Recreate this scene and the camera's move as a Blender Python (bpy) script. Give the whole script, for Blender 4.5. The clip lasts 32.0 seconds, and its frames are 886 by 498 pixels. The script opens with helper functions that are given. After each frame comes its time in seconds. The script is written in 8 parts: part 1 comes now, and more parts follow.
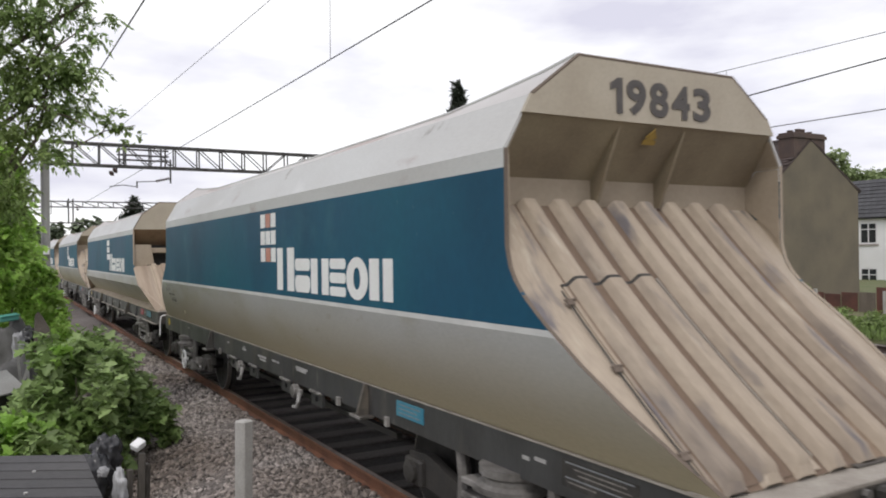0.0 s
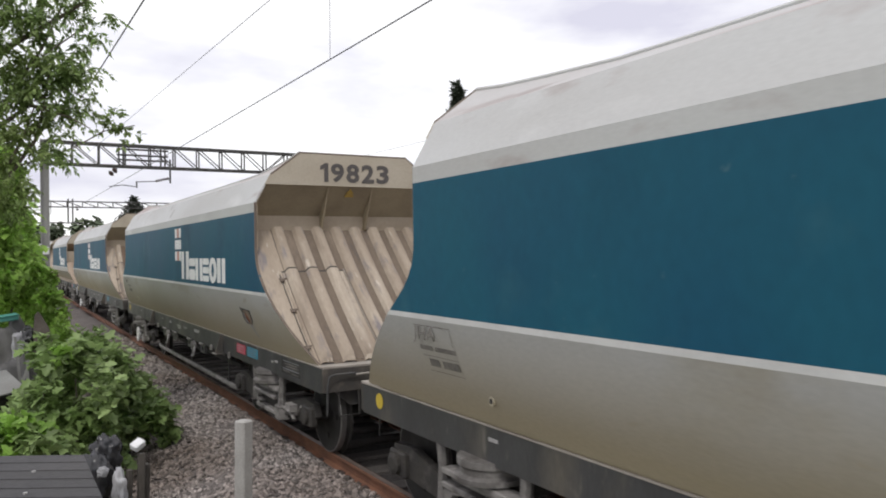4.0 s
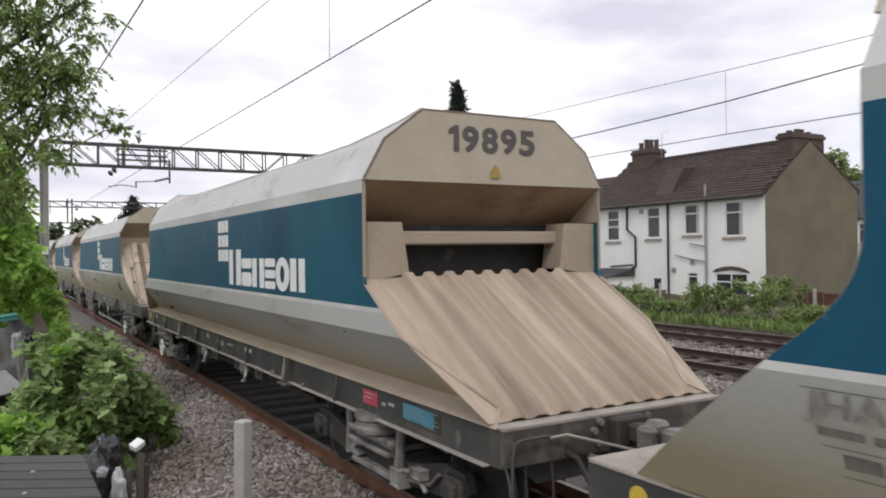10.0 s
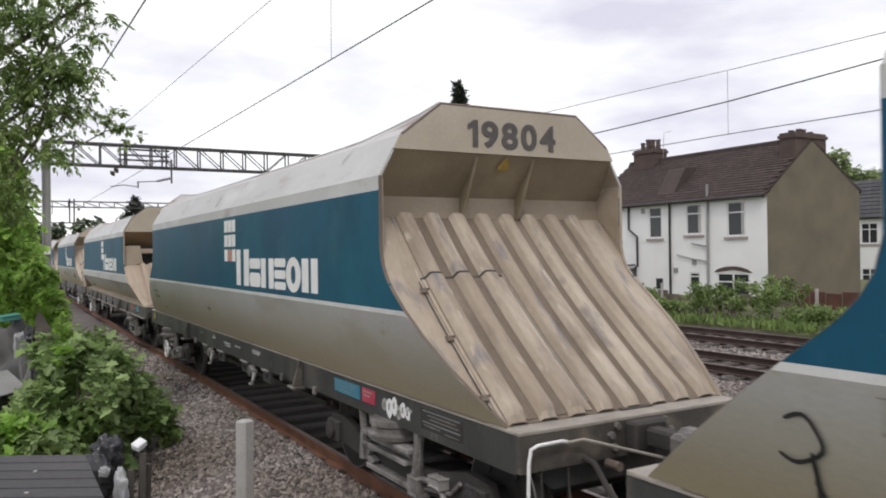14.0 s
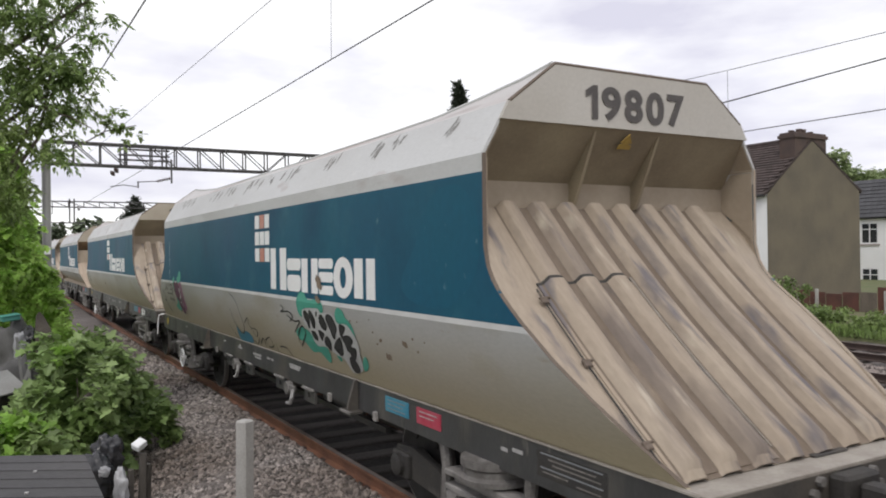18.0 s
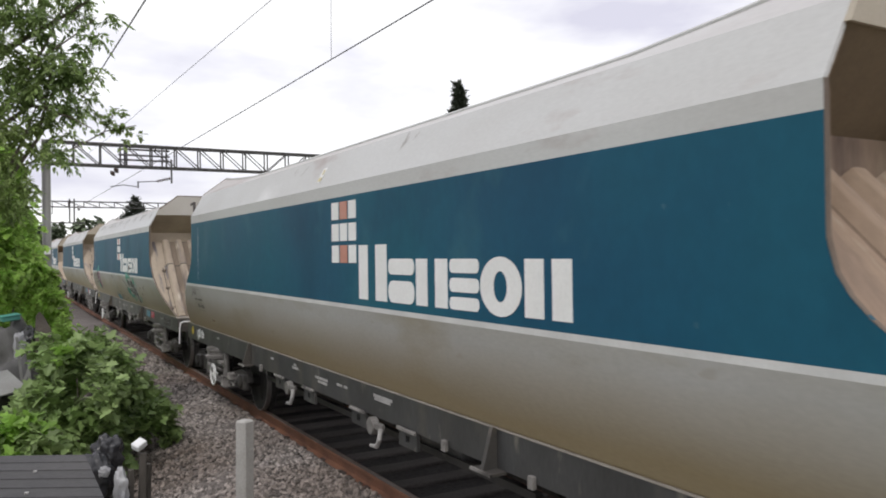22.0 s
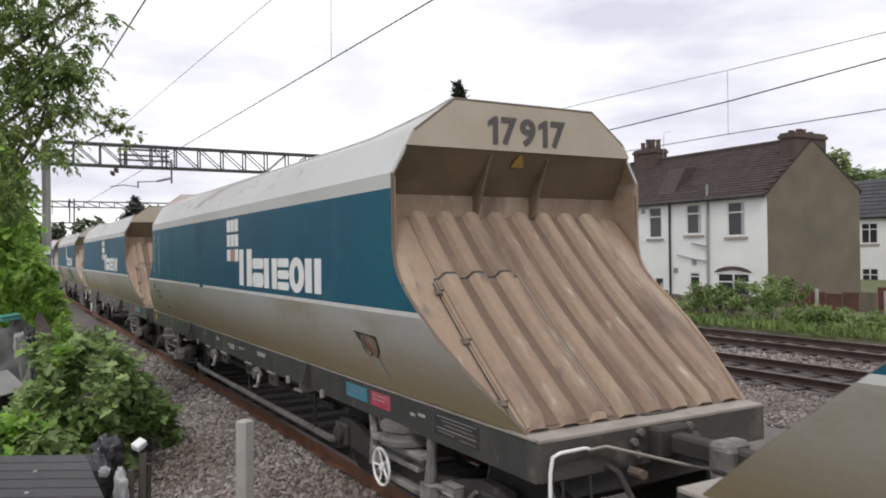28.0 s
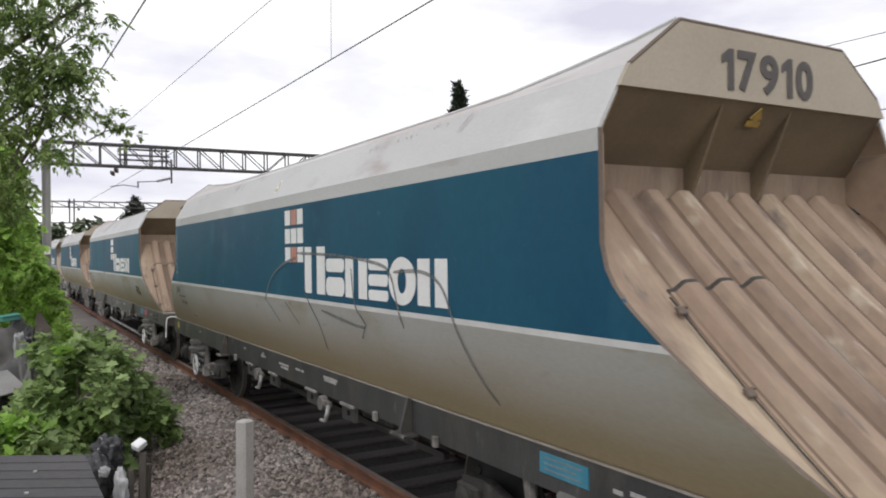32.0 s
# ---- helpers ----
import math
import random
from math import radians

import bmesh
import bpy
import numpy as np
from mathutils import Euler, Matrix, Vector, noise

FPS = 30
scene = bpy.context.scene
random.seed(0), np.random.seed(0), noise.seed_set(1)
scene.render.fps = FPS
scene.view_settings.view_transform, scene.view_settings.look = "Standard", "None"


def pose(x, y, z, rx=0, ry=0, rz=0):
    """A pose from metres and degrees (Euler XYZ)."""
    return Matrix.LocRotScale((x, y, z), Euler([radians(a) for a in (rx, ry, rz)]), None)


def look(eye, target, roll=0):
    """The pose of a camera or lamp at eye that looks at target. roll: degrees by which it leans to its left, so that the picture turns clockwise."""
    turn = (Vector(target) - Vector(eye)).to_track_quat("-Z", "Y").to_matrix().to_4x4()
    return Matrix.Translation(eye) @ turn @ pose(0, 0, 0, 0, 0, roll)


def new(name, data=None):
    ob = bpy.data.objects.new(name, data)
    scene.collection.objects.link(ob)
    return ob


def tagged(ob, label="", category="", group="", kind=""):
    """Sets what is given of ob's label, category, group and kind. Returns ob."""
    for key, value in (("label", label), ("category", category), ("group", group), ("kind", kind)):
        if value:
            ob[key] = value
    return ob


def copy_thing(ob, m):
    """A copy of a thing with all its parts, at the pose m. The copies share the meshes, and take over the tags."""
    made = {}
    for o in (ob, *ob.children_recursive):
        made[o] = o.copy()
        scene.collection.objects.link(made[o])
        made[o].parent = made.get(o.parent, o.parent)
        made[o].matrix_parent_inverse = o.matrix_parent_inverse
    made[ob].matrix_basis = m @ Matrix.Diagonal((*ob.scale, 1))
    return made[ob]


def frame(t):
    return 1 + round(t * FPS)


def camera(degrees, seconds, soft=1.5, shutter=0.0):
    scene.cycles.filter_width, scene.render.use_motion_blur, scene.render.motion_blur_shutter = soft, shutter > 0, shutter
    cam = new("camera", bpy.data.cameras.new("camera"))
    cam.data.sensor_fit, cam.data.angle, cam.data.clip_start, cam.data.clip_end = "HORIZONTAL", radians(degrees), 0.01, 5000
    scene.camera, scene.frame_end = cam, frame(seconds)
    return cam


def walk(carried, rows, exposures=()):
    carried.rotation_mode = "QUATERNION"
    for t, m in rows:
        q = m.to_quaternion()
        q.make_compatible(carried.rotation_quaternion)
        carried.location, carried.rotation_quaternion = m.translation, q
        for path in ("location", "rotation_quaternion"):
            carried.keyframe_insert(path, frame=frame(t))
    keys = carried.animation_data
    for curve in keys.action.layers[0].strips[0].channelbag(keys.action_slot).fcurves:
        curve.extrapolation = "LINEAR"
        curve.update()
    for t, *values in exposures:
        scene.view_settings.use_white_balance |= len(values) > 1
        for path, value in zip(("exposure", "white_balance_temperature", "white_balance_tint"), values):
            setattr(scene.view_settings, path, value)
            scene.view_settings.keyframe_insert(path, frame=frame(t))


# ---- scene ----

from functools import lru_cache

# ------------------------------------------------------------ camera and its path
EYE = (0.0, 0.0, 2.348)


def aim(turn):
    """Camera pose that looks the given degrees to the right of the line of the track."""
    a, up = radians(turn), radians(0.231)
    way = Vector((math.sin(a) * math.cos(up), math.cos(a) * math.cos(up), math.sin(up)))
    return look(EYE, Vector(EYE) + way, -0.786)


cam = camera(60.19, 32.0, soft=1.9, shutter=0.13)
walk(cam, [(0.0, aim(30.06)), (3.5, aim(30.07)), (5.5, aim(30.12)), (10.0, aim(30.12)), (11.5, aim(30.03)), (13.0, aim(29.994)),
           (22.0, aim(29.99)), (32.0, aim(29.994))])

# ------------------------------------------------------------ sky and light
SUN_TURN, SUN_UP = 215.0, 52.0
world = bpy.data.worlds.new("sky")
scene.world = world
world.use_nodes = True
wt = world.node_tree
wt.nodes.clear()
w_out = wt.nodes.new("ShaderNodeOutputWorld")
w_mix = wt.nodes.new("ShaderNodeMixShader")
w_sky = wt.nodes.new("ShaderNodeTexSky")
w_sky.sky_type, w_sky.sun_disc = "NISHITA", False
w_sky.sun_elevation, w_sky.sun_rotation = radians(SUN_UP), radians(SUN_TURN)
w_b1 = wt.nodes.new("ShaderNodeBackground")
w_b1.inputs["Strength"].default_value = 0.12
w_b2 = wt.nodes.new("ShaderNodeBackground")
w_b2.inputs["Strength"].default_value = 1.0
w_co = wt.nodes.new("ShaderNodeTexCoord")
w_map = wt.nodes.new("ShaderNodeMapping")
w_map.inputs["Scale"].default_value = (1.0, 1.0, 3.2)
w_map.inputs["Location"].default_value = (0.35, 0.1, 0.2)
w_no = wt.nodes.new("ShaderNodeTexNoise")
w_no.inputs["Scale"].default_value, w_no.inputs["Detail"].default_value, w_no.inputs["Roughness"].default_value = 2.6, 6.0, 0.5
w_ra = wt.nodes.new("ShaderNodeValToRGB")
w_ra.color_ramp.elements[0].position, w_ra.color_ramp.elements[0].color = 0.38, (0.80, 0.78, 0.90, 1)
w_ra.color_ramp.elements[1].position, w_ra.color_ramp.elements[1].color = 0.56, (1.22, 1.21, 1.22, 1)
w_mix.inputs[0].default_value = 0.9
wt.links.new(w_co.outputs["Generated"], w_map.inputs["Vector"])
wt.links.new(w_map.outputs["Vector"], w_no.inputs["Vector"])
wt.links.new(w_no.outputs["Fac"], w_ra.inputs["Fac"])
wt.links.new(w_ra.outputs["Color"], w_b2.inputs["Color"])
wt.links.new(w_sky.outputs["Color"], w_b1.inputs["Color"])
wt.links.new(w_b1.outputs["Background"], w_mix.inputs[1])
wt.links.new(w_b2.outputs["Background"], w_mix.inputs[2])
wt.links.new(w_mix.outputs["Shader"], w_out.inputs["Surface"])

sun = new("sun", bpy.data.lights.new("sun", "SUN"))
sun.data.energy, sun.data.angle, sun.data.color = 1.1, radians(14), (1.0, 0.965, 0.91)
_a, _u = radians(SUN_TURN), radians(SUN_UP)
sun.matrix_basis = look(Vector((math.sin(_a) * math.cos(_u), math.cos(_a) * math.cos(_u), math.sin(_u))) * 60, (0, 0, 0))
scene.view_settings.exposure = 0.0


# ------------------------------------------------------------ materials
def shade(name, base, rough=0.7, metal=0.0, other=None, size=3.0, amount=0.5, fine=40.0, speckle=0.12, bump=0.1, bump_size=60.0,
          stretch=(1, 1, 1), dirt=None, dirt_z=None, island=0.0, rnd=0.0, spec=0.5, patches=None, vary=0.0):
    """A surface: a base colour, a second colour in soft patches, fine speckle, relief; dirt that gathers between two heights."""
    m = bpy.data.materials.new(name)
    m.use_nodes = True
    nt = m.node_tree
    b = nt.nodes["Principled BSDF"]
    L = nt.links.new
    co = nt.nodes.new("ShaderNodeTexCoord")
    mp = nt.nodes.new("ShaderNodeMapping")
    mp.inputs["Scale"].default_value = stretch
    L(co.outputs["Object"], mp.inputs["Vector"])
    if vary:
        # each object takes its own stretch of the pattern
        oi, ml = nt.nodes.new("ShaderNodeObjectInfo"), nt.nodes.new("ShaderNodeMath")
        ml.operation, ml.inputs[1].default_value = "MULTIPLY", vary
        L(oi.outputs["Random"], ml.inputs[0])
        L(ml.outputs[0], mp.inputs["Location"])

    def noise_tex(scale, detail=5.0):
        n = nt.nodes.new("ShaderNodeTexNoise")
        n.inputs["Scale"].default_value, n.inputs["Detail"].default_value = scale, detail
        L(mp.outputs["Vector"], n.inputs["Vector"])
        return n.outputs["Fac"]

    def ramp(fac, lo, hi):
        r = nt.nodes.new("ShaderNodeMapRange")
        r.inputs["From Min"].default_value, r.inputs["From Max"].default_value = lo, hi
        L(fac, r.inputs["Value"])
        return r.outputs["Result"]

    def times(fac, k):
        r = nt.nodes.new("ShaderNodeMath")
        r.operation = "MULTIPLY"
        L(fac, r.inputs[0])
        if isinstance(k, (int, float)):
            r.inputs[1].default_value = k
        else:
            L(k, r.inputs[1])
        return r.outputs[0]

    def mixed(fac, a, c):
        x = nt.nodes.new("ShaderNodeMix")
        x.data_type = "RGBA"
        L(fac, x.inputs["Factor"])
        for sock, v in ((x.inputs["A"], a), (x.inputs["B"], c)):
            if isinstance(v, tuple):
                sock.default_value = (*v, 1)
            else:
                L(v, sock)
        return x.outputs["Result"]

    big, small = noise_tex(size), noise_tex(fine)
    col = mixed(times(ramp(big, 0.35, 0.68), amount), base, other or tuple(c * 0.7 for c in base))
    for pc, psize, lo, hi in ([patches] if isinstance(patches, tuple) else patches or []):
        col = mixed(ramp(noise_tex(psize, 8.0), lo, hi), col, pc)
    if dirt:
        sep = nt.nodes.new("ShaderNodeSeparateXYZ")
        L(co.outputs["Object"], sep.inputs["Vector"])
        wob = nt.nodes.new("ShaderNodeMath")
        wob.operation = "MULTIPLY_ADD"
        L(noise_tex(1.7, 6.0), wob.inputs[0])
        wob.inputs[1].default_value = 0.25 * (dirt_z[0] - dirt_z[1])
        L(sep.outputs["Z"], wob.inputs[2])
        f = ramp(wob.outputs[0], dirt_z[0] + 0.125 * (dirt_z[0] - dirt_z[1]), dirt_z[1] + 0.125 * (dirt_z[0] - dirt_z[1]))
        col = mixed(f, col, dirt)
    hsv = nt.nodes.new("ShaderNodeHueSaturation")
    L(col, hsv.inputs["Color"])
    v = ramp(small, 0.25, 0.75)
    val = nt.nodes.new("ShaderNodeMath")
    val.operation = "MULTIPLY_ADD"
    L(v, val.inputs[0])
    val.inputs[1].default_value, val.inputs[2].default_value = 2 * speckle, 1 - speckle
    out = val.outputs[0]
    for k, node, socket in ((rnd, "ShaderNodeObjectInfo", "Random"), (island, "ShaderNodeNewGeometry", "Random Per Island")):
        if k:
            o = nt.nodes.new(node)
            y = nt.nodes.new("ShaderNodeMath")
            y.operation = "MULTIPLY_ADD"
            L(o.outputs[socket], y.inputs[0])
            y.inputs[1].default_value, y.inputs[2].default_value = 2 * k, 1 - k
            out = times(out, y.outputs[0])
    L(out, hsv.inputs["Value"])
    L(hsv.outputs["Color"], b.inputs["Base Color"])
    b.inputs["Metallic"].default_value = metal
    b.inputs["Specular IOR Level"].default_value = spec
    r = nt.nodes.new("ShaderNodeMapRange")
    r.inputs["To Min"].default_value, r.inputs["To Max"].default_value = max(0.02, rough - 0.1), min(1.0, rough + 0.12)
    L(big, r.inputs["Value"])
    L(r.outputs["Result"], b.inputs["Roughness"])
    if bump:
        bn = nt.nodes.new("ShaderNodeBump")
        bn.inputs["Strength"].default_value, bn.inputs["Distance"].default_value = bump, 0.02
        L(noise_tex(bump_size), bn.inputs["Height"])
        L(bn.outputs["Normal"], b.inputs["Normal"])
    return m


GREY_PAINT = shade("pale_grey_wagon_paint", (0.545, 0.55, 0.545), 0.5, other=(0.46, 0.45, 0.435), size=0.9, amount=0.6, speckle=0.05, bump=0.0,
                   stretch=(1, 0.5, 1.5), patches=[((0.36, 0.30, 0.285), 2.2, 0.62, 0.80), ((0.66, 0.66, 0.655), 1.3, 0.6, 0.8)], vary=60.0)
GREY_TOP = shade("stained_grey_top_paint", (0.52, 0.515, 0.51), 0.55, other=(0.42, 0.385, 0.365), size=0.7, amount=0.9, speckle=0.06, bump=0.02, bump_size=6, stretch=(1, 0.35, 1),
                 patches=[((0.35, 0.255, 0.23), 0.9, 0.48, 0.68), ((0.23, 0.18, 0.165), 1.8, 0.58, 0.74), ((0.58, 0.575, 0.57), 2.4, 0.62, 0.78)], vary=60.0)
RIM = shade("dusty_brown_rim", (0.16, 0.125, 0.10), 0.8, bump=0.0)
BLUE_PAINT = shade("petrol_blue_wagon_paint", (0.009, 0.073, 0.134), 0.52, spec=0.18, other=(0.012, 0.106, 0.154), size=0.55, amount=1.0, fine=18, speckle=0.07, bump=0.04,
                   bump_size=5, stretch=(1, 0.75, 0.6), patches=[((0.006, 0.056, 0.103), 0.8, 0.52, 0.72), ((0.035, 0.125, 0.17), 1.9, 0.58, 0.80), ((0.10, 0.18, 0.21), 12.0, 0.71, 0.82)], vary=60.0)
WORN = [shade("worn_blue_paint", (0.005, 0.078, 0.143), 0.5, spec=0.2, other=(0.006, 0.095, 0.147), size=0.6, amount=1.0, fine=18, speckle=0.07, bump=0.0, stretch=(1, 1.0, 0.6),
              patches=[((0.06, 0.15, 0.19), 7.0, _lo - 0.05, _lo + 0.15), ((0.33, 0.38, 0.41), 24.0, _lo, _lo + 0.15)]) for _lo in (0.61, 0.54, 0.47)]
FLECKED = shade("flecked_blue_paint", (0.005, 0.078, 0.143), 0.5, spec=0.2, other=(0.006, 0.095, 0.147), size=0.6, amount=1.0, fine=18, speckle=0.07, bump=0.0, stretch=(1, 1.0, 0.7),
                patches=[((0.16, 0.24, 0.28), 11.0, 0.66, 0.80)])
LOWER_BROWN = shade("brown_dusted_lower_paint", (0.44, 0.435, 0.425), 0.45, other=(0.37, 0.355, 0.32), size=1.1, amount=0.8, speckle=0.06, bump=0.03, bump_size=5,
                    stretch=(1, 0.45, 1.2), dirt=(0.345, 0.275, 0.165), dirt_z=(1.72, 1.2), vary=60.0, patches=[((0.30, 0.26, 0.19), 1.5, 0.54, 0.74), ((0.26, 0.20, 0.135), 5.0, 0.66, 0.80)])
LOWER_FOLDED = shade("grey_folded_lower_paint", (0.45, 0.447, 0.44), 0.45, other=(0.39, 0.385, 0.37), size=1.1, amount=0.8, speckle=0.06, bump=0.03, bump_size=5,
                     stretch=(1, 0.45, 1.2), dirt=(0.33, 0.265, 0.16), dirt_z=(1.52, 1.2), patches=[((0.27, 0.205, 0.13), 1.2, 0.60, 0.76)])
LOWER_PAINT = shade("dusty_grey_lower_paint", (0.435, 0.433, 0.428), 0.45, other=(0.36, 0.352, 0.33), size=1.1, amount=0.8, speckle=0.06, bump=0.05, bump_size=5,
                    stretch=(1, 0.45, 1.2), dirt=(0.40, 0.345, 0.235), dirt_z=(1.78, 1.2), vary=60.0, patches=[((0.31, 0.28, 0.215), 1.5, 0.54, 0.74), ((0.26, 0.20, 0.135), 5.0, 0.66, 0.80)])
STRIPE = shade("white_line_paint", (0.62, 0.62, 0.61), 0.45, speckle=0.05, bump=0.0)
DUST = shade("beige_dust_on_steel", (0.395, 0.33, 0.26), 0.85, other=(0.31, 0.252, 0.195), size=1.6, amount=0.9, fine=26, speckle=0.10, bump=0.16, bump_size=24,
             patches=[((0.49, 0.425, 0.345), 1.1, 0.52, 0.70), ((0.24, 0.192, 0.15), 1.7, 0.54, 0.70), ((0.215, 0.192, 0.19), 4.5, 0.565, 0.70), ((0.55, 0.49, 0.41), 7.0, 0.64, 0.74)], stretch=(2.0, 0.45, 0.45), vary=60.0)
DUST_MOTTLED = shade("mottled_grey_dust_on_steel", (0.40, 0.333, 0.262), 0.85, other=(0.33, 0.27, 0.21), size=1.6, amount=0.9, fine=26, speckle=0.10, bump=0.16, bump_size=24, vary=60.0,
                     patches=[((0.20, 0.165, 0.14), 1.3, 0.53, 0.66), ((0.16, 0.145, 0.15), 3.2, 0.56, 0.68), ((0.47, 0.41, 0.33), 5.0, 0.62, 0.74)], stretch=(2.0, 0.4, 0.4))
# groove dust whose colour also holds the shade between the ridges
DUST_VALLEY_SHADED = shade("shaded_brown_dust_in_grooves", (0.195, 0.154, 0.118), 0.9, other=(0.165, 0.13, 0.10), size=2.2, amount=0.9, fine=26, speckle=0.12, bump=0.16, bump_size=24,
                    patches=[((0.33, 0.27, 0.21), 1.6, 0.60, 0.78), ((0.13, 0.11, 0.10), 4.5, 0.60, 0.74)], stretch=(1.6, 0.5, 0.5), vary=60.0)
DUST_BROWN = shade("brown_dust_on_steel", (0.32, 0.237, 0.172), 0.85, other=(0.265, 0.19, 0.14), size=1.6, amount=0.9, fine=26, speckle=0.10, bump=0.16, bump_size=24,
                   patches=[((0.45, 0.365, 0.265), 1.0, 0.54, 0.72), ((0.17, 0.122, 0.096), 1.7, 0.54, 0.70), ((0.46, 0.40, 0.315), 5.0, 0.62, 0.73), ((0.15, 0.125, 0.115), 6.0, 0.62, 0.74)], stretch=(1.7, 0.45, 0.45), vary=60.0)
# browner groove dust, again with the ridges' shade in its colour
GROOVE_BROWN = shade("shaded_dark_dust_in_grooves", (0.185, 0.132, 0.096), 0.9, other=(0.16, 0.115, 0.086), size=2.2, amount=0.9, fine=26, speckle=0.12, bump=0.16, bump_size=24,
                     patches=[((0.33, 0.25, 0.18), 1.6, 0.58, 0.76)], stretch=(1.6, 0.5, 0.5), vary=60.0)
DUST_PLAIN = shade("smooth_beige_dust", (0.385, 0.322, 0.25), 0.85, other=(0.31, 0.255, 0.193), size=1.5, amount=0.8, fine=22, speckle=0.06, bump=0.06,
                   patches=[((0.30, 0.24, 0.175), 1.8, 0.60, 0.78)], vary=60.0)
# open-ended wagon: the shade beneath its hood is painted in with the rusty dust
HOOD_RUST_SHADE = shade("rusty_dust_and_shade_under_hood", (0.31, 0.22, 0.14), 0.85, other=(0.20, 0.12, 0.07), size=1.4, amount=0.9, speckle=0.1, bump=0.08, vary=60.0,
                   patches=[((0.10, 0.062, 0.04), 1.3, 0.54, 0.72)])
HOOD_BROWN = shade("dark_brown_under_hood", (0.19, 0.142, 0.09), 0.8, other=(0.13, 0.095, 0.06), size=2.0, amount=0.8, speckle=0.08, bump=0.08, vary=60.0, patches=((0.24, 0.18, 0.12), 1.6, 0.58, 0.75))
PANEL_GREY = shade("pale_grey_end_panel", (0.50, 0.475, 0.435), 0.6, other=(0.43, 0.40, 0.355), size=1.6, amount=0.7, speckle=0.05, bump=0.04, vary=60.0)
CASTING = shade("pale_dusty_casting", (0.30, 0.285, 0.27), 0.6, other=(0.12, 0.113, 0.106), size=4, amount=0.9, speckle=0.15, bump=0.2, patches=((0.07, 0.064, 0.06), 4.0, 0.55, 0.7), vary=40.0)
DUST_STREAK = shade("streaked_dust_on_steel", (0.40, 0.322, 0.248), 0.75, other=(0.27, 0.205, 0.155), size=2.0, amount=0.9, fine=30, speckle=0.08, bump=0.1, bump_size=30,
                    patches=[((0.47, 0.40, 0.31), 1.4, 0.52, 0.68), ((0.175, 0.122, 0.105), 1.3, 0.54, 0.70)], stretch=(2.2, 0.16, 0.16), vary=60.0)
DUST_PALE = shade("pale_dust_on_paint", (0.435, 0.385, 0.31), 0.7, other=(0.36, 0.31, 0.24), size=1.8, amount=0.7, speckle=0.06, bump=0.05, vary=60.0)
# hood undersides and gussets are a darker brown than the end sheets
HOOD_OLIVE = shade("brown_dust_under_hood", (0.30, 0.25, 0.172), 0.8, other=(0.19, 0.15, 0.105), size=2.0, amount=0.8, speckle=0.08, bump=0.08, vary=60.0, patches=((0.21, 0.165, 0.115), 2.2, 0.60, 0.78))
FRAME = shade("dark_underframe_steel", (0.062, 0.062, 0.063), 0.45, other=(0.036, 0.035, 0.034), size=2.4, amount=0.8, fine=35, speckle=0.15, bump=0.12,
              patches=[((0.11, 0.10, 0.085), 2.0, 0.54, 0.74), ((0.20, 0.185, 0.16), 7.0, 0.64, 0.78)], stretch=(1, 1, 0.4), vary=60.0)
HEADSTOCK = shade("dusty_headstock_steel", (0.055, 0.052, 0.049), 0.6, other=(0.095, 0.083, 0.07), size=2.4, amount=0.9, fine=35, speckle=0.15, bump=0.15,
                  patches=((0.22, 0.185, 0.145), 3.5, 0.55, 0.8), vary=60.0)
FRAME_TOP = shade("dusty_ledge_steel", (0.36, 0.33, 0.29), 0.7, other=(0.25, 0.22, 0.19), size=4, amount=0.8)
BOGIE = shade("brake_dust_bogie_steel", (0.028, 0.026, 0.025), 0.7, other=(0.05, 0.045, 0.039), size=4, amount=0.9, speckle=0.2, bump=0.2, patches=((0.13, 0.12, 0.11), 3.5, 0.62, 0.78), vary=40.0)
SPRING = shade("dusty_spring_steel", (0.20, 0.19, 0.18), 0.5, other=(0.09, 0.082, 0.076), size=6, amount=0.9, speckle=0.2, bump=0.2, patches=((0.27, 0.26, 0.25), 5.0, 0.58, 0.74), vary=40.0)
WHEEL = shade("dark_wheel_steel", (0.03, 0.028, 0.026), 0.7, spec=0.3, other=(0.018, 0.017, 0.016), size=5, amount=0.8)
TREAD = shade("bright_tread_steel", (0.26, 0.25, 0.24), 0.35, metal=0.7, speckle=0.06, bump=0.0)
WHITE = shade("white_lettering_paint", (0.84, 0.84, 0.835), 0.5, other=(0.74, 0.735, 0.72), size=2.5, amount=0.6, speckle=0.05, bump=0.0)
PINK = shade("faded_red_square_paint", (0.50, 0.20, 0.14), 0.5, other=(0.55, 0.30, 0.24), size=5, amount=0.7, speckle=0.05, bump=0.0)
DIGIT = shade("dark_grey_number_paint", (0.07, 0.062, 0.06), 0.6, other=(0.12, 0.108, 0.10), size=9, amount=0.6, bump=0.0)
LABEL_YELLOW = shade("faded_yellow_label", (0.58, 0.47, 0.16), 0.6, other=(0.62, 0.60, 0.50), size=14, amount=0.9, bump=0.0)
STENCIL = shade("worn_stencil_white", (0.42, 0.41, 0.40), 0.6, other=(0.25, 0.24, 0.23), size=14, amount=0.7, bump=0.0)
STENCIL_DIM = shade("faint_stencil_white", (0.24, 0.25, 0.26), 0.6, other=(0.14, 0.15, 0.16), size=14, amount=0.7, bump=0.0)
STENCIL_DARK = shade("worn_stencil_grey", (0.13, 0.12, 0.11), 0.6, other=(0.28, 0.26, 0.23), size=14, amount=0.7, bump=0.0)
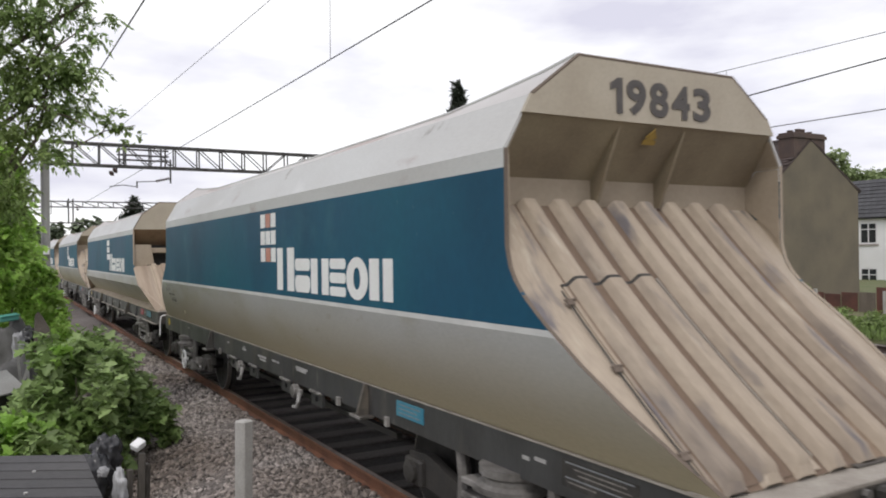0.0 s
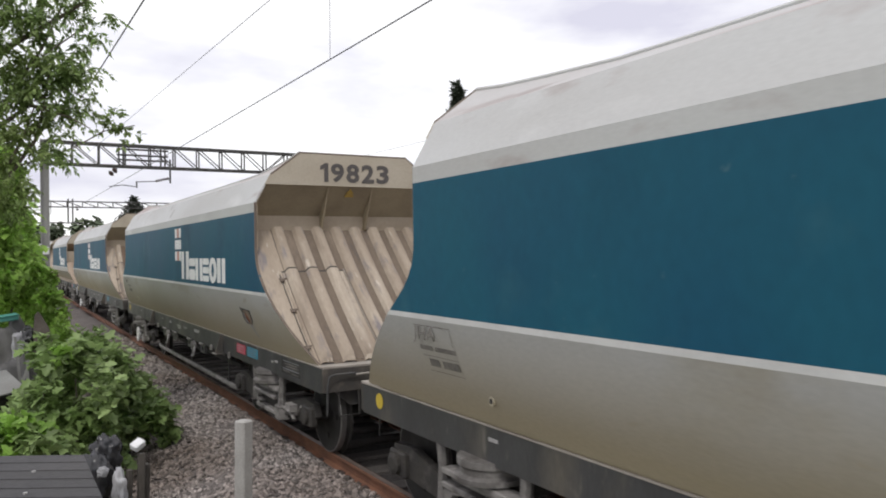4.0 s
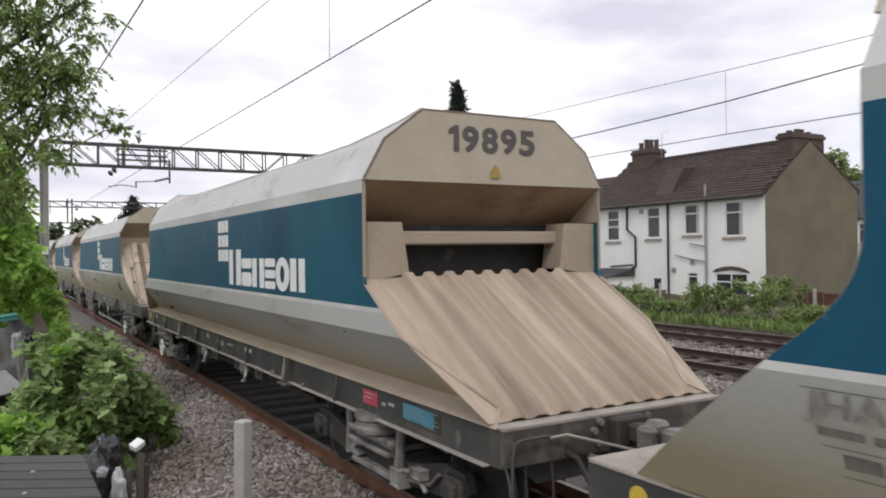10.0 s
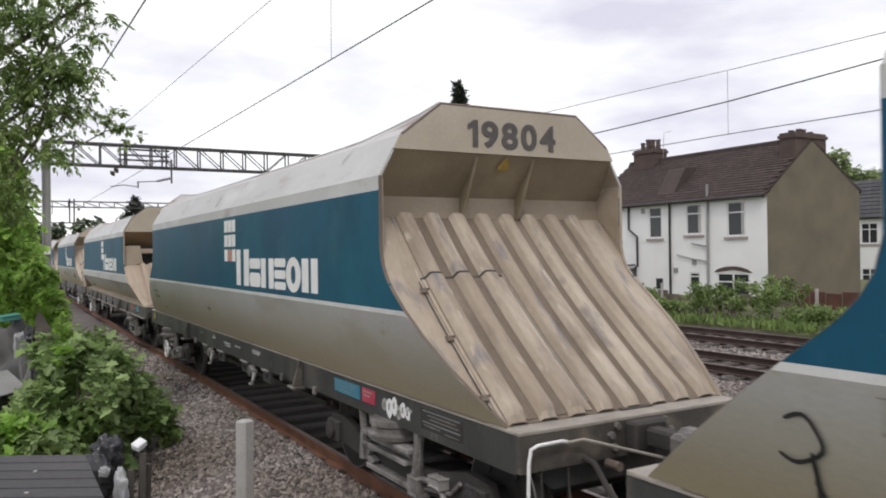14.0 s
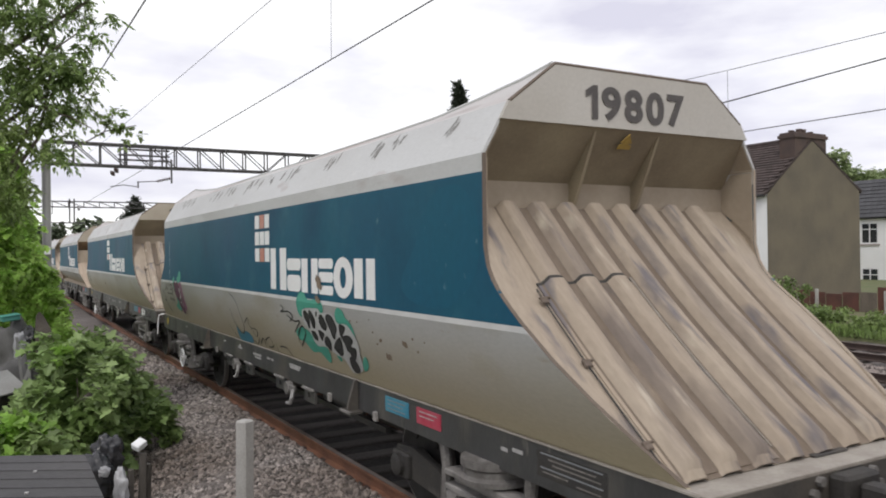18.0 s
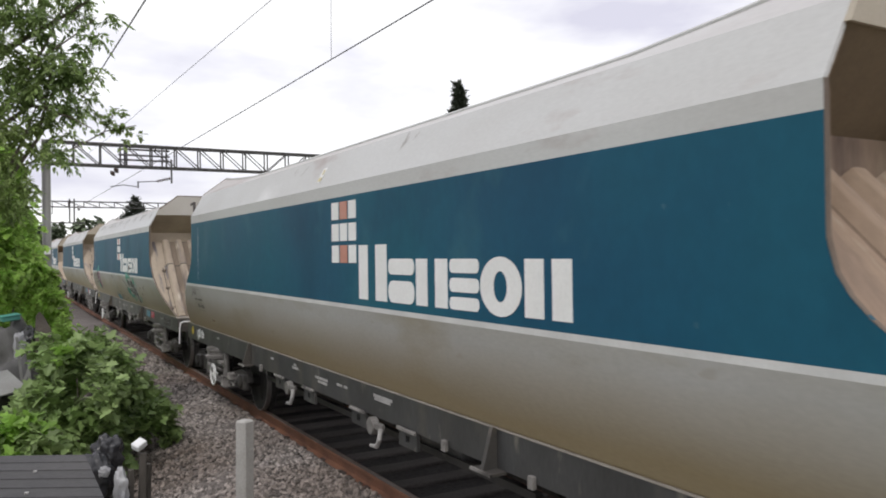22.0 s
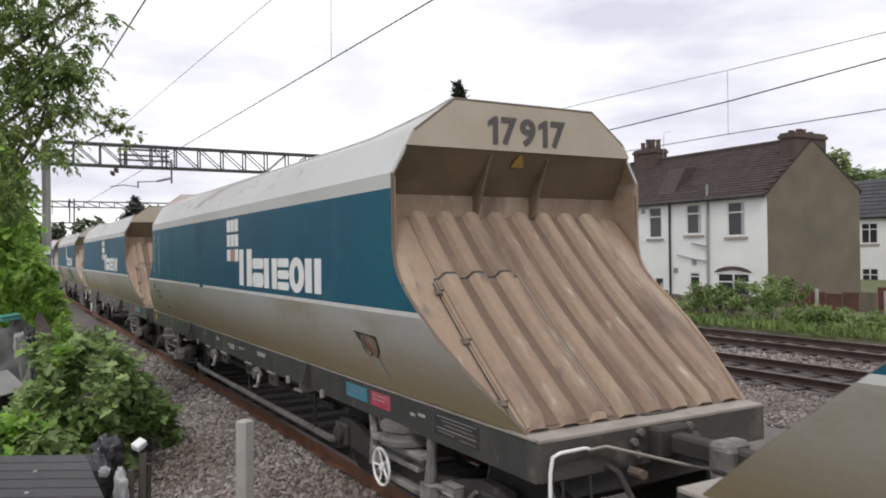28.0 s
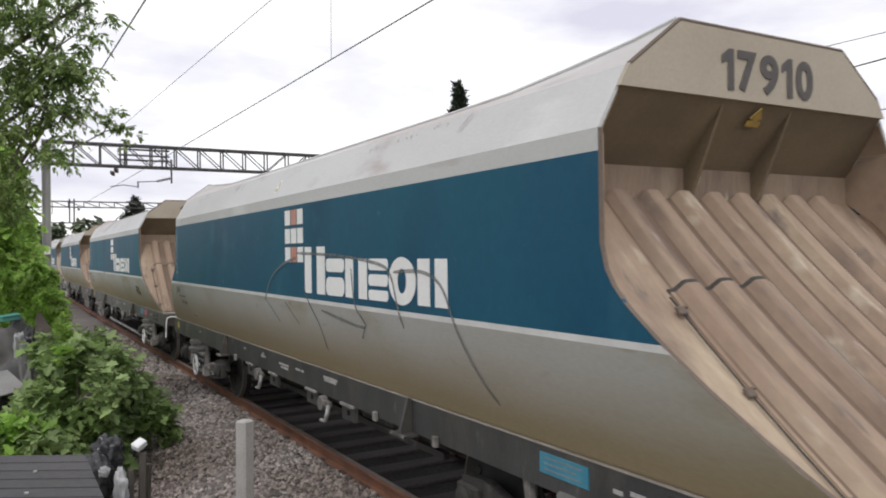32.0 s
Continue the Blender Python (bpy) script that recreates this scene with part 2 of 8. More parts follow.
CYAN = shade("blue_plate_paint", (0.04, 0.21, 0.31), 0.45, other=(0.10, 0.30, 0.37), size=6, amount=0.6, bump=0.0)
RED = shade("red_plate_paint", (0.42, 0.04, 0.075), 0.45, other=(0.50, 0.14, 0.18), size=6, amount=0.6, bump=0.0)
YELLOW = shade("yellow_disc_paint", (0.62, 0.46, 0.05), 0.5, other=(0.45, 0.33, 0.06), size=8, amount=0.6, bump=0.0)
SIGN = shade("dulled_sign_yellow", (0.40, 0.27, 0.06), 0.6, other=(0.28, 0.18, 0.05), size=20, amount=0.8, bump=0.0)
RAIL_RUST = shade("rusty_rail_side", (0.205, 0.092, 0.052), 0.85, other=(0.13, 0.062, 0.04), size=3, amount=0.8, fine=50, speckle=0.15, bump=0.25)
RAIL_DARK = shade("dark_rail_side", (0.075, 0.05, 0.042), 0.85, other=(0.05, 0.035, 0.03), size=3, amount=0.8, bump=0.2)
RAIL_TOP = shade("worn_rail_head", (0.36, 0.30, 0.26), 0.35, metal=0.7, other=(0.26, 0.19, 0.15), size=5, amount=0.5, bump=0.02)
SLEEPER = shade("weathered_sleeper", (0.055, 0.046, 0.042), 0.85, other=(0.085, 0.074, 0.068), size=4, amount=0.7, fine=30, speckle=0.2, bump=0.3, rnd=0.2)
SLEEPER_NEAR = shade("near_track_sleeper", (0.085, 0.077, 0.072), 0.9, spec=0.15, other=(0.125, 0.114, 0.106), size=2.5, amount=0.8, fine=30, speckle=0.2, bump=0.3, rnd=0.25)
BALLAST = shade("grey_ballast", (0.16, 0.14, 0.13), 0.95, other=(0.11, 0.092, 0.085), size=1.3, amount=0.7, fine=24, speckle=0.4, bump=0.9, bump_size=22)
# oily ballast, its colour darkened further for the shade below the wagons
OILED_SHADED = shade("oil_and_shade_dark_ballast", (0.055, 0.05, 0.048), 0.95, spec=0.15, other=(0.036, 0.033, 0.032), size=1.3, amount=0.8, fine=24, speckle=0.4, bump=0.9, bump_size=22)
STONE = shade("ballast_stone", (0.26, 0.232, 0.217), 0.9, other=(0.145, 0.115, 0.096), size=0.55, amount=0.95, fine=50, speckle=0.18, bump=0.25, island=0.68)
EARTH = shade("weedy_earth", (0.13, 0.125, 0.06), 0.95, other=(0.085, 0.12, 0.035), size=0.5, amount=0.9, fine=12, speckle=0.35, bump=0.6, bump_size=9)
LEAF = shade("fresh_leaf", (0.19, 0.285, 0.088), 0.5, other=(0.305, 0.395, 0.17), size=1.6, amount=0.9, speckle=0.1, bump=0.0, island=0.5)
LEAF_DULL = shade("tree_leaf", (0.28, 0.36, 0.13), 0.5, other=(0.19, 0.28, 0.10), size=1.2, amount=0.9, speckle=0.1, bump=0.0, island=0.5)
LEAF_DARK = shade("conifer_leaf", (0.036, 0.048, 0.03), 0.7, other=(0.024, 0.033, 0.02), size=0.8, amount=0.9, speckle=0.15, bump=0.0, island=0.4)
LEAF_HEDGE = shade("hedge_leaf", (0.28, 0.45, 0.085), 0.5, other=(0.39, 0.56, 0.15), size=0.9, amount=0.9, speckle=0.1, bump=0.0, island=0.5)
LEAF_GREY = shade("dull_distant_leaf", (0.10, 0.13, 0.075), 0.7, other=(0.14, 0.17, 0.10), size=0.5, amount=0.9, speckle=0.12, bump=0.0, island=0.35)
LEAF_FAR = shade("far_leaf", (0.145, 0.215, 0.058), 0.6, other=(0.21, 0.28, 0.095), size=0.7, amount=0.9, speckle=0.12, bump=0.0, island=0.45)
LEAF_FRESH = shade("young_leaf", (0.22, 0.40, 0.06), 0.5, other=(0.30, 0.45, 0.11), size=1.6, amount=0.9, speckle=0.1, bump=0.0, island=0.35)
# leaf colour paled to paint in the haze of distance
LEAF_HAZY = shade("hazed_distant_leaf", (0.22, 0.285, 0.125), 0.6, other=(0.29, 0.34, 0.17), size=0.5, amount=0.9, speckle=0.12, bump=0.0, island=0.35)
BARK = shade("grey_bark", (0.13, 0.105, 0.085), 0.9, other=(0.2, 0.175, 0.15), size=5, amount=0.8, speckle=0.2, bump=0.5, stretch=(1, 1, 0.2))
STEEL_GREY = shade("painted_gantry_steel", (0.065, 0.063, 0.06), 0.6, other=(0.04, 0.037, 0.034), size=1.5, amount=0.8, bump=0.05)
MAST = shade("galvanised_mast", (0.30, 0.30, 0.29), 0.6, other=(0.20, 0.195, 0.185), size=1.2, amount=0.8, speckle=0.12, bump=0.1, stretch=(1, 1, 0.3))
WIRE = shade("dark_wire", (0.05, 0.05, 0.052), 0.5, metal=0.4, bump=0.0)
PORCELAIN = shade("brown_insulator", (0.07, 0.045, 0.04), 0.3, bump=0.0)
CONCRETE = shade("pale_concrete_post", (0.42, 0.405, 0.385), 0.9, other=(0.33, 0.315, 0.29), size=5, amount=0.7, fine=60, speckle=0.12, bump=0.3)
RENDER_WHITE = shade("white_render", (0.85, 0.85, 0.845), 0.8, other=(0.74, 0.735, 0.72), size=0.6, amount=0.7, speckle=0.04, bump=0.15, bump_size=30)
RENDER_BROWN = shade("brown_pebbledash", (0.165, 0.14, 0.10), 0.95, other=(0.12, 0.105, 0.08), size=0.8, amount=0.8, fine=30, speckle=0.15, bump=0.5, bump_size=40)
BRICK = shade("dark_red_brick", (0.20, 0.085, 0.06), 0.9, other=(0.14, 0.06, 0.045), size=1.5, amount=0.8, fine=14, speckle=0.2, bump=0.3)
BRICK_DARK = shade("sooty_brick", (0.075, 0.055, 0.05), 0.95, other=(0.11, 0.075, 0.06), size=2, amount=0.8, speckle=0.2, bump=0.3)
TILE = shade("brown_roof_tile", (0.066, 0.047, 0.042), 0.85, other=(0.047, 0.037, 0.035), size=1.1, amount=0.8, fine=9, speckle=0.2, bump=0.2, rnd=0.22)
SLATE = shade("grey_roof_slate", (0.058, 0.058, 0.062), 0.8, other=(0.042, 0.042, 0.046), size=1.1, amount=0.8, speckle=0.2, bump=0.2, rnd=0.2)
UPVC = shade("white_window_frame", (0.78, 0.78, 0.78), 0.4, speckle=0.03, bump=0.0)
SILL = shade("stone_window_sill", (0.34, 0.29, 0.26), 0.85, speckle=0.1, bump=0.1)
PIPE_BLACK = shade("black_drainpipe", (0.03, 0.03, 0.03), 0.5, bump=0.0)
PIPE_GREY = shade("grey_soil_pipe", (0.30, 0.30, 0.30), 0.5, bump=0.0)
for _m, _k in ((LEAF, 0.4), (LEAF_HEDGE, 0.6), (LEAF_DULL, 0.55), (LEAF_FAR, 0.35), (LEAF_HAZY, 0.35), (LEAF_FRESH, 0.45)):
    # leaves let some light through
    _t = _m.node_tree
    _b, _o = _t.nodes["Principled BSDF"], _t.nodes["Material Output"]
    _tr, _mx = _t.nodes.new("ShaderNodeBsdfTranslucent"), _t.nodes.new("ShaderNodeMixShader")
    _mx.inputs[0].default_value = _k
    _t.links.new(_b.inputs["Base Color"].links[0].from_socket, _tr.inputs["Color"])
    _t.links.new(_b.outputs[0], _mx.inputs[1])
    _t.links.new(_tr.outputs[0], _mx.inputs[2])
    _t.links.new(_mx.outputs[0], _o.inputs["Surface"])
GLASS = bpy.data.materials.new("window_glass")
GLASS.use_nodes = True
_g = GLASS.node_tree.nodes["Principled BSDF"]
_g.inputs["Base Color"].default_value = (0.035, 0.04, 0.042, 1)
_g.inputs["Roughness"].default_value = 0.06
CURTAIN = shade("pale_curtain", (0.45, 0.44, 0.42), 0.9, size=3, amount=0.6, bump=0.1)
TIMBER = shade("grey_weathered_timber", (0.16, 0.13, 0.105), 0.9, other=(0.09, 0.075, 0.06), size=3, amount=0.8, speckle=0.2, bump=0.4, stretch=(1, 1, 0.25))
ROOF_FELT = shade("dark_board_roofing", (0.040, 0.039, 0.041), 0.6, other=(0.066, 0.062, 0.062), size=1.6, amount=0.8, fine=25, speckle=0.18, bump=0.2, rnd=0.15)
BAG_BLACK = shade("black_plastic_bag", (0.035, 0.035, 0.038), 0.2, bump=0.5, bump_size=12)
BAG_WHITE = shade("pale_plastic_sheet", (0.42, 0.42, 0.43), 0.35, other=(0.25, 0.25, 0.27), size=5, amount=0.8, bump=0.5, bump_size=10)
TARP = shade("grey_tarpaulin", (0.12, 0.118, 0.115), 0.7, other=(0.065, 0.062, 0.06), size=3, amount=0.9, bump=0.4, bump_size=7)
SLAB = shade("grey_brown_slab", (0.165, 0.14, 0.118), 0.9, other=(0.10, 0.085, 0.072), size=4, amount=0.8, speckle=0.2, bump=0.4)
TEAL = shade("teal_plastic", (0.06, 0.26, 0.22), 0.5, other=(0.12, 0.34, 0.30), size=4, amount=0.7, bump=0.0)
SPRAY_TEAL = shade("teal_spray_paint", (0.06, 0.33, 0.24), 0.5, other=(0.10, 0.40, 0.30), size=4, amount=0.7, bump=0.0)
SPRAY_BLACK = shade("black_spray_paint", (0.02, 0.02, 0.022), 0.5, other=(0.05, 0.05, 0.052), size=4, amount=0.7, bump=0.0)
SPRAY_PALE = shade("thin_white_spray_paint", (0.52, 0.52, 0.51), 0.5, other=(0.42, 0.42, 0.41), size=4, amount=0.8, bump=0.0)
SPRAY_PURPLE = shade("plum_spray_paint", (0.11, 0.03, 0.08), 0.5, other=(0.16, 0.05, 0.11), size=4, amount=0.7, bump=0.0)
SPRAY_GREY = shade("thin_grey_spray_line", (0.14, 0.155, 0.16), 0.6, other=(0.2, 0.2, 0.19), size=5, amount=0.7, bump=0.0)
SPRAY_GREY.node_tree.nodes["Principled BSDF"].inputs["Alpha"].default_value = 0.6
SPRAY_MAUVE = shade("mauve_spray_paint", (0.28, 0.11, 0.19), 0.5, other=(0.34, 0.15, 0.24), size=4, amount=0.7, bump=0.0)
RUST = shade("brown_rust_stain", (0.17, 0.125, 0.09), 0.9, other=(0.25, 0.20, 0.15), size=7, amount=0.9, speckle=0.2, bump=0.1)
POST_DARK = shade("dark_rotten_timber", (0.065, 0.056, 0.047), 0.9, other=(0.12, 0.108, 0.095), size=4, amount=0.8, speckle=0.2, bump=0.4, stretch=(1, 1, 0.25))
RED_BOARD = shade("dark_red_stained_board", (0.13, 0.05, 0.038), 0.85, other=(0.08, 0.04, 0.032), size=2.5, amount=0.8, speckle=0.2, bump=0.3)
SCUFF = shade("pale_scuffed_paint", (0.19, 0.235, 0.265), 0.7, other=(0.09, 0.155, 0.19), size=12, amount=0.8, speckle=0.2, bump=0.0)
STAIN = shade("pink_brown_roof_stain", (0.41, 0.35, 0.33), 0.8, other=(0.48, 0.44, 0.425), size=6, amount=0.9, speckle=0.2, bump=0.0)
STAIN_PALE = shade("faint_stain_on_grey_paint", (0.44, 0.405, 0.39), 0.6, other=(0.48, 0.465, 0.455), size=3.0, amount=0.9, bump=0.0)
RUST_RED = shade("orange_rust", (0.30, 0.11, 0.06), 0.9, other=(0.20, 0.08, 0.05), size=8, amount=0.9, speckle=0.2, bump=0.1)
SCRAPE_DARK = shade("dark_grey_scrape", (0.20, 0.195, 0.185), 0.8, other=(0.33, 0.325, 0.315), size=9, amount=0.9, speckle=0.25, bump=0.05)
SCUFF_DIM = shade("faint_scuffed_paint", (0.055, 0.13, 0.175), 0.7, other=(0.03, 0.105, 0.15), size=12, amount=0.8, speckle=0.2, bump=0.0)
SCRAPE = shade("grey_brown_scrape", (0.40, 0.39, 0.38), 0.8, other=(0.50, 0.495, 0.49), size=9, amount=0.9, speckle=0.25, bump=0.05)


# ------------------------------------------------------------ mesh helpers
class Geo:
    """Collects faces for one mesh."""

    def __init__(self):
        self.v, self.f = [], []

    def add(self, verts, faces, m=None):
        k = len(self.v)
        self.v += [tuple(m @ Vector(p)) for p in verts] if m is not None else [tuple(p) for p in verts]
        self.f += [tuple(i + k for i in f) for f in faces]
        return self

    def box(self, lo, hi, m=None, ch=0.0):
        (x0, y0, z0), (x1, y1, z1) = lo, hi
        if ch <= 0:
            v = [(x, y, z) for x in (x0, x1) for y in (y0, y1) for z in (z0, z1)]
            return self.add(v, [(0, 1, 3, 2), (4, 6, 7, 5), (0, 4, 5, 1), (2, 3, 7, 6), (0, 2, 6, 4), (1, 5, 7, 3)], m)
        bm = bmesh.new()
        bmesh.ops.create_cube(bm, size=1)
        for p in bm.verts:
            p.co = Vector((x0 + (p.co.x + 0.5) * (x1 - x0), y0 + (p.co.y + 0.5) * (y1 - y0), z0 + (p.co.z + 0.5) * (z1 - z0)))
        bmesh.ops.bevel(bm, geom=bm.edges[:], offset=ch, segments=1, affect="EDGES")
        bm.verts.index_update()
        self.add([p.co[:] for p in bm.verts], [[q.index for q in f.verts] for f in bm.faces], m)
        bm.free()
        return self

    def prism(self, pts, axis, a, b):
        """A flat outline pushed along an axis (0, 1 or 2) from a to b."""
        n = len(pts)

        def put(p, d):
            q = list(p)
            q.insert(axis, d)
            return tuple(q)
        v = [put(p, a) for p in pts] + [put(p, b) for p in pts]
        f = [tuple(range(n)), tuple(reversed(range(n, 2 * n)))] + [(i, (i + 1) % n, n + (i + 1) % n, n + i) for i in range(n)]
        return self.add(v, f)

    def tube(self, pts, r, n=8, caps=True):
        """A round bar along a line of points; r is one radius or one for each point."""
        pts = [Vector(p) for p in pts]
        rs = r if isinstance(r, (list, tuple)) else [r] * len(pts)
        v, f = [], []
        side = None
        for i, p in enumerate(pts):
            d = (pts[min(i + 1, len(pts) - 1)] - pts[max(i - 1, 0)]).normalized()
            if side is None:
                side = d.orthogonal().normalized()
            side = (side - d * side.dot(d)).normalized()
            up = d.cross(side)
            v += [tuple(p + (side * math.cos(a) + up * math.sin(a)) * rs[i]) for a in (2 * math.pi * k / n for k in range(n))]
        for i in range(len(pts) - 1):
            f += [(i * n + k, i * n + (k + 1) % n, (i + 1) * n + (k + 1) % n, (i + 1) * n + k) for k in range(n)]
        if caps:
            f += [tuple(reversed(range(n))), tuple(range((len(pts) - 1) * n, len(pts) * n))]
        return self.add(v, f)

    def lathe(self, rings, axis=0, centre=(0, 0, 0), n=20, caps=True):
        """Rings of (radius, place along the axis) turned about an axis through centre."""
        v, f = [], []
        for r, d in rings:
            for k in range(n):
                a = 2 * math.pi * k / n
                q = [r * math.cos(a), r * math.sin(a)]
                q.insert(axis, d)
                v.append(tuple(q[i] + centre[i] for i in range(3)))
        for i in range(len(rings) - 1):
            f += [(i * n + k, i * n + (k + 1) % n, (i + 1) * n + (k + 1) % n, (i + 1) * n + k) for k in range(n)]
        if caps:
            f += [tuple(reversed(range(n))), tuple(range((len(rings) - 1) * n, len(rings) * n))]
        return self.add(v, f)

    def sheet(self, rows, thick=None):
        """A grid of points; thick, if given, is the shift of its back."""
        n, k = len(rows), len(rows[0])
        v = [p for r in rows for p in r]
        f = [(i * k + j, i * k + j + 1, (i + 1) * k + j + 1, (i + 1) * k + j) for i in range(n - 1) for j in range(k - 1)]
        if thick is not None:
            o = len(v)
            v = v + [tuple(a + b for a, b in zip(p, thick)) for p in v]
            f = f + [tuple(reversed([i + o for i in q])) for q in f]
            edge = [j for j in range(k)] + [i * k + k - 1 for i in range(1, n)] + [(n - 1) * k + j for j in range(k - 2, -1, -1)] + [i * k for i in range(n - 2, 0, -1)]
            f += [(edge[i], edge[i - 1], edge[i - 1] + o, edge[i] + o) for i in range(len(edge))]
        return self.add(v, f)

    def mesh(self, name, material, smooth=False):
        me = bpy.data.meshes.new(name)
        me.from_pydata(self.v, [], self.f)
        me.materials.append(material)
        if smooth:
            me.shade_smooth()
            me.set_sharp_from_angle(angle=radians(38))
        return me


def part(name, geo, material, parent=None, label="", smooth=False):
    """Links one mesh as a part of a thing, or as a thing of its own."""
    ob = new(name, geo.mesh(name, material, smooth))
    if parent is not None:
        ob.parent = parent
    if label:
        ob["label"] = label
    return ob


def thing(name, label, category, m=None, group="", kind=""):
    ob = new(name)
    ob.empty_display_size = 0.2
    if m is not None:
        ob.matrix_basis = m
    return tagged(ob, label, category, group, kind)


def text_mesh(name, words, height, material, wide=1.0, bold=0.012):
    """Flat lettering in the built-in font, in the XY plane, left end at 0."""
    cu = bpy.data.curves.new(name, "FONT")
    cu.body, cu.size, cu.offset, cu.extrude = words, height / 0.7, bold, 0.0015
    ob = bpy.data.objects.new(name, cu)
    me = bpy.data.meshes.new_from_object(ob)
    bpy.data.objects.remove(ob)
    bpy.data.curves.remove(cu)
    xs = [v.co.x for v in me.vertices]
    lo = min(xs)
    for v in me.vertices:
        v.co.x = (v.co.x - lo) * wide
    me.materials.clear()
    me.materials.append(material)
    me.name = name
    return me


def wall_with_holes(x, th, y0, y1, z0, z1, holes):
    """A wall facing -X, in one skin with real openings."""
    ys = sorted({y0, y1, *[h[0] for h in holes], *[h[1] for h in holes]})
    zs = sorted({z0, z1, *[h[2] for h in holes], *[h[3] for h in holes]})
    ny, nz = len(ys), len(zs)

    def solid(i, j):
        if not (0 <= i < ny - 1 and 0 <= j < nz - 1):
            return False
        ym, zm = (ys[i] + ys[i + 1]) / 2, (zs[j] + zs[j + 1]) / 2
        return not any(h[0] < ym < h[1] and h[2] < zm < h[3] for h in holes)

    def v(i, j, k):
        return (k * ny + i) * nz + j
    f = []
    for i in range(ny - 1):
        for j in range(nz - 1):
            if not solid(i, j):
                continue
            f += [(v(i, j, 0), v(i, j + 1, 0), v(i + 1, j + 1, 0), v(i + 1, j, 0)), (v(i, j, 1), v(i + 1, j, 1), v(i + 1, j + 1, 1), v(i, j + 1, 1))]
            for di, dj, p, q in ((-1, 0, (i, j), (i, j + 1)), (1, 0, (i + 1, j), (i + 1, j + 1)), (0, -1, (i, j), (i + 1, j)), (0, 1, (i, j + 1), (i + 1, j + 1))):
                if not solid(i + di, j + dj):
                    f.append((v(*p, 0), v(*q, 0), v(*q, 1), v(*p, 1)))
    return Geo().add([(x + k * th, y, z) for k in range(2) for y in ys for z in zs], f)


# ------------------------------------------------------------ hopper wagons
LONG, PITCH, LANE = 14.75, 15.775, 4.151
FLOOR, SIDE_LOW, SIDE_TOP, EAVE, KNEE, CREST = 1.09, 1.878, 2.884, 3.009, 3.37, 3.664
SECTION = [(1.09, 1.09), (1.25, 1.175), (1.4, 1.25), (1.55, 1.305), (1.7, 1.347), (1.838, 1.375), (SIDE_LOW, 1.375), (EAVE, 1.375), (KNEE, 1.17), (CREST, 0.775)]
SECTION_FOLDED = [(1.09, 1.14), (1.19, 0.985), (1.66, 1.375), (1.838, 1.375), (SIDE_LOW, 1.375), (EAVE, 1.375), (KNEE, 1.17), (CREST, 0.775)]


def half_width(z, section):
    return float(np.interp(z, [p[0] for p in section], [p[1] for p in section]))


def end_edge(z, folded=False):
    """How far in from the headstock the side sheet's edge lies at a height."""
    if folded:
        return min(1.632, -0.03 + (z - 1.11) * 1.74)
    if z < 2.0:
        return 0.165 + (z - 1.11) * 1.344
    t = min(1.0, (z - 2.0) / 0.42)
    return 1.361 + 0.269 * (1 - (1 - t) ** 2.2)


def side_sheet(g, sgn, zs, section, cut=0.0, n=9, lift=0.0):
    rows = []
    for z in zs:
        e, x = end_edge(z, section is SECTION_FOLDED), half_width(z, section) + lift
        rows.append([(sgn * x, e + (LONG - cut - 2 * e) * j / (n - 1), z) for j in range(n)])
    return g.sheet(rows, (-sgn * 0.025, 0, 0))


def top_sheet(sgn, section, cut=0.0):
    """The upper slope of the side, whose crest dips between the raised ends."""
    ys = [1.63, 2.0, 2.6, 3.3, 4.2, 5.5, 7.4]
    ys += [LONG - cut - y for y in reversed(ys)]
    rows = []
    for t in (0.0, 0.5, 1.0):
        row = []
        for y in ys:
            d = min(y, LONG - cut - y)
            top = CREST - 0.13 * min(1.0, max(0.0, d - 1.63) / 1.8) ** 0.7
            row.append((sgn * (1.17 - 0.395 * t), y, KNEE + (top - KNEE) * t))
        rows.append(row)
    rim = [(sgn * 0.77, y, p[2] + 0.004) for y, p in zip(ys, rows[2])]
    return Geo().sheet(rows, (0, 0, -0.02)), Geo().tube(rim, 0.02, 6)


def slope_line(a, b, sag):
    """The middle line of an end's slope: (y, z) at 0 to 1, bowed a little inwards."""
    (ya, za), (yb, zb) = a, b
    return lambda t: (ya + (yb - ya) * t + sag * math.sin(math.pi * t), za + (zb - za) * t)


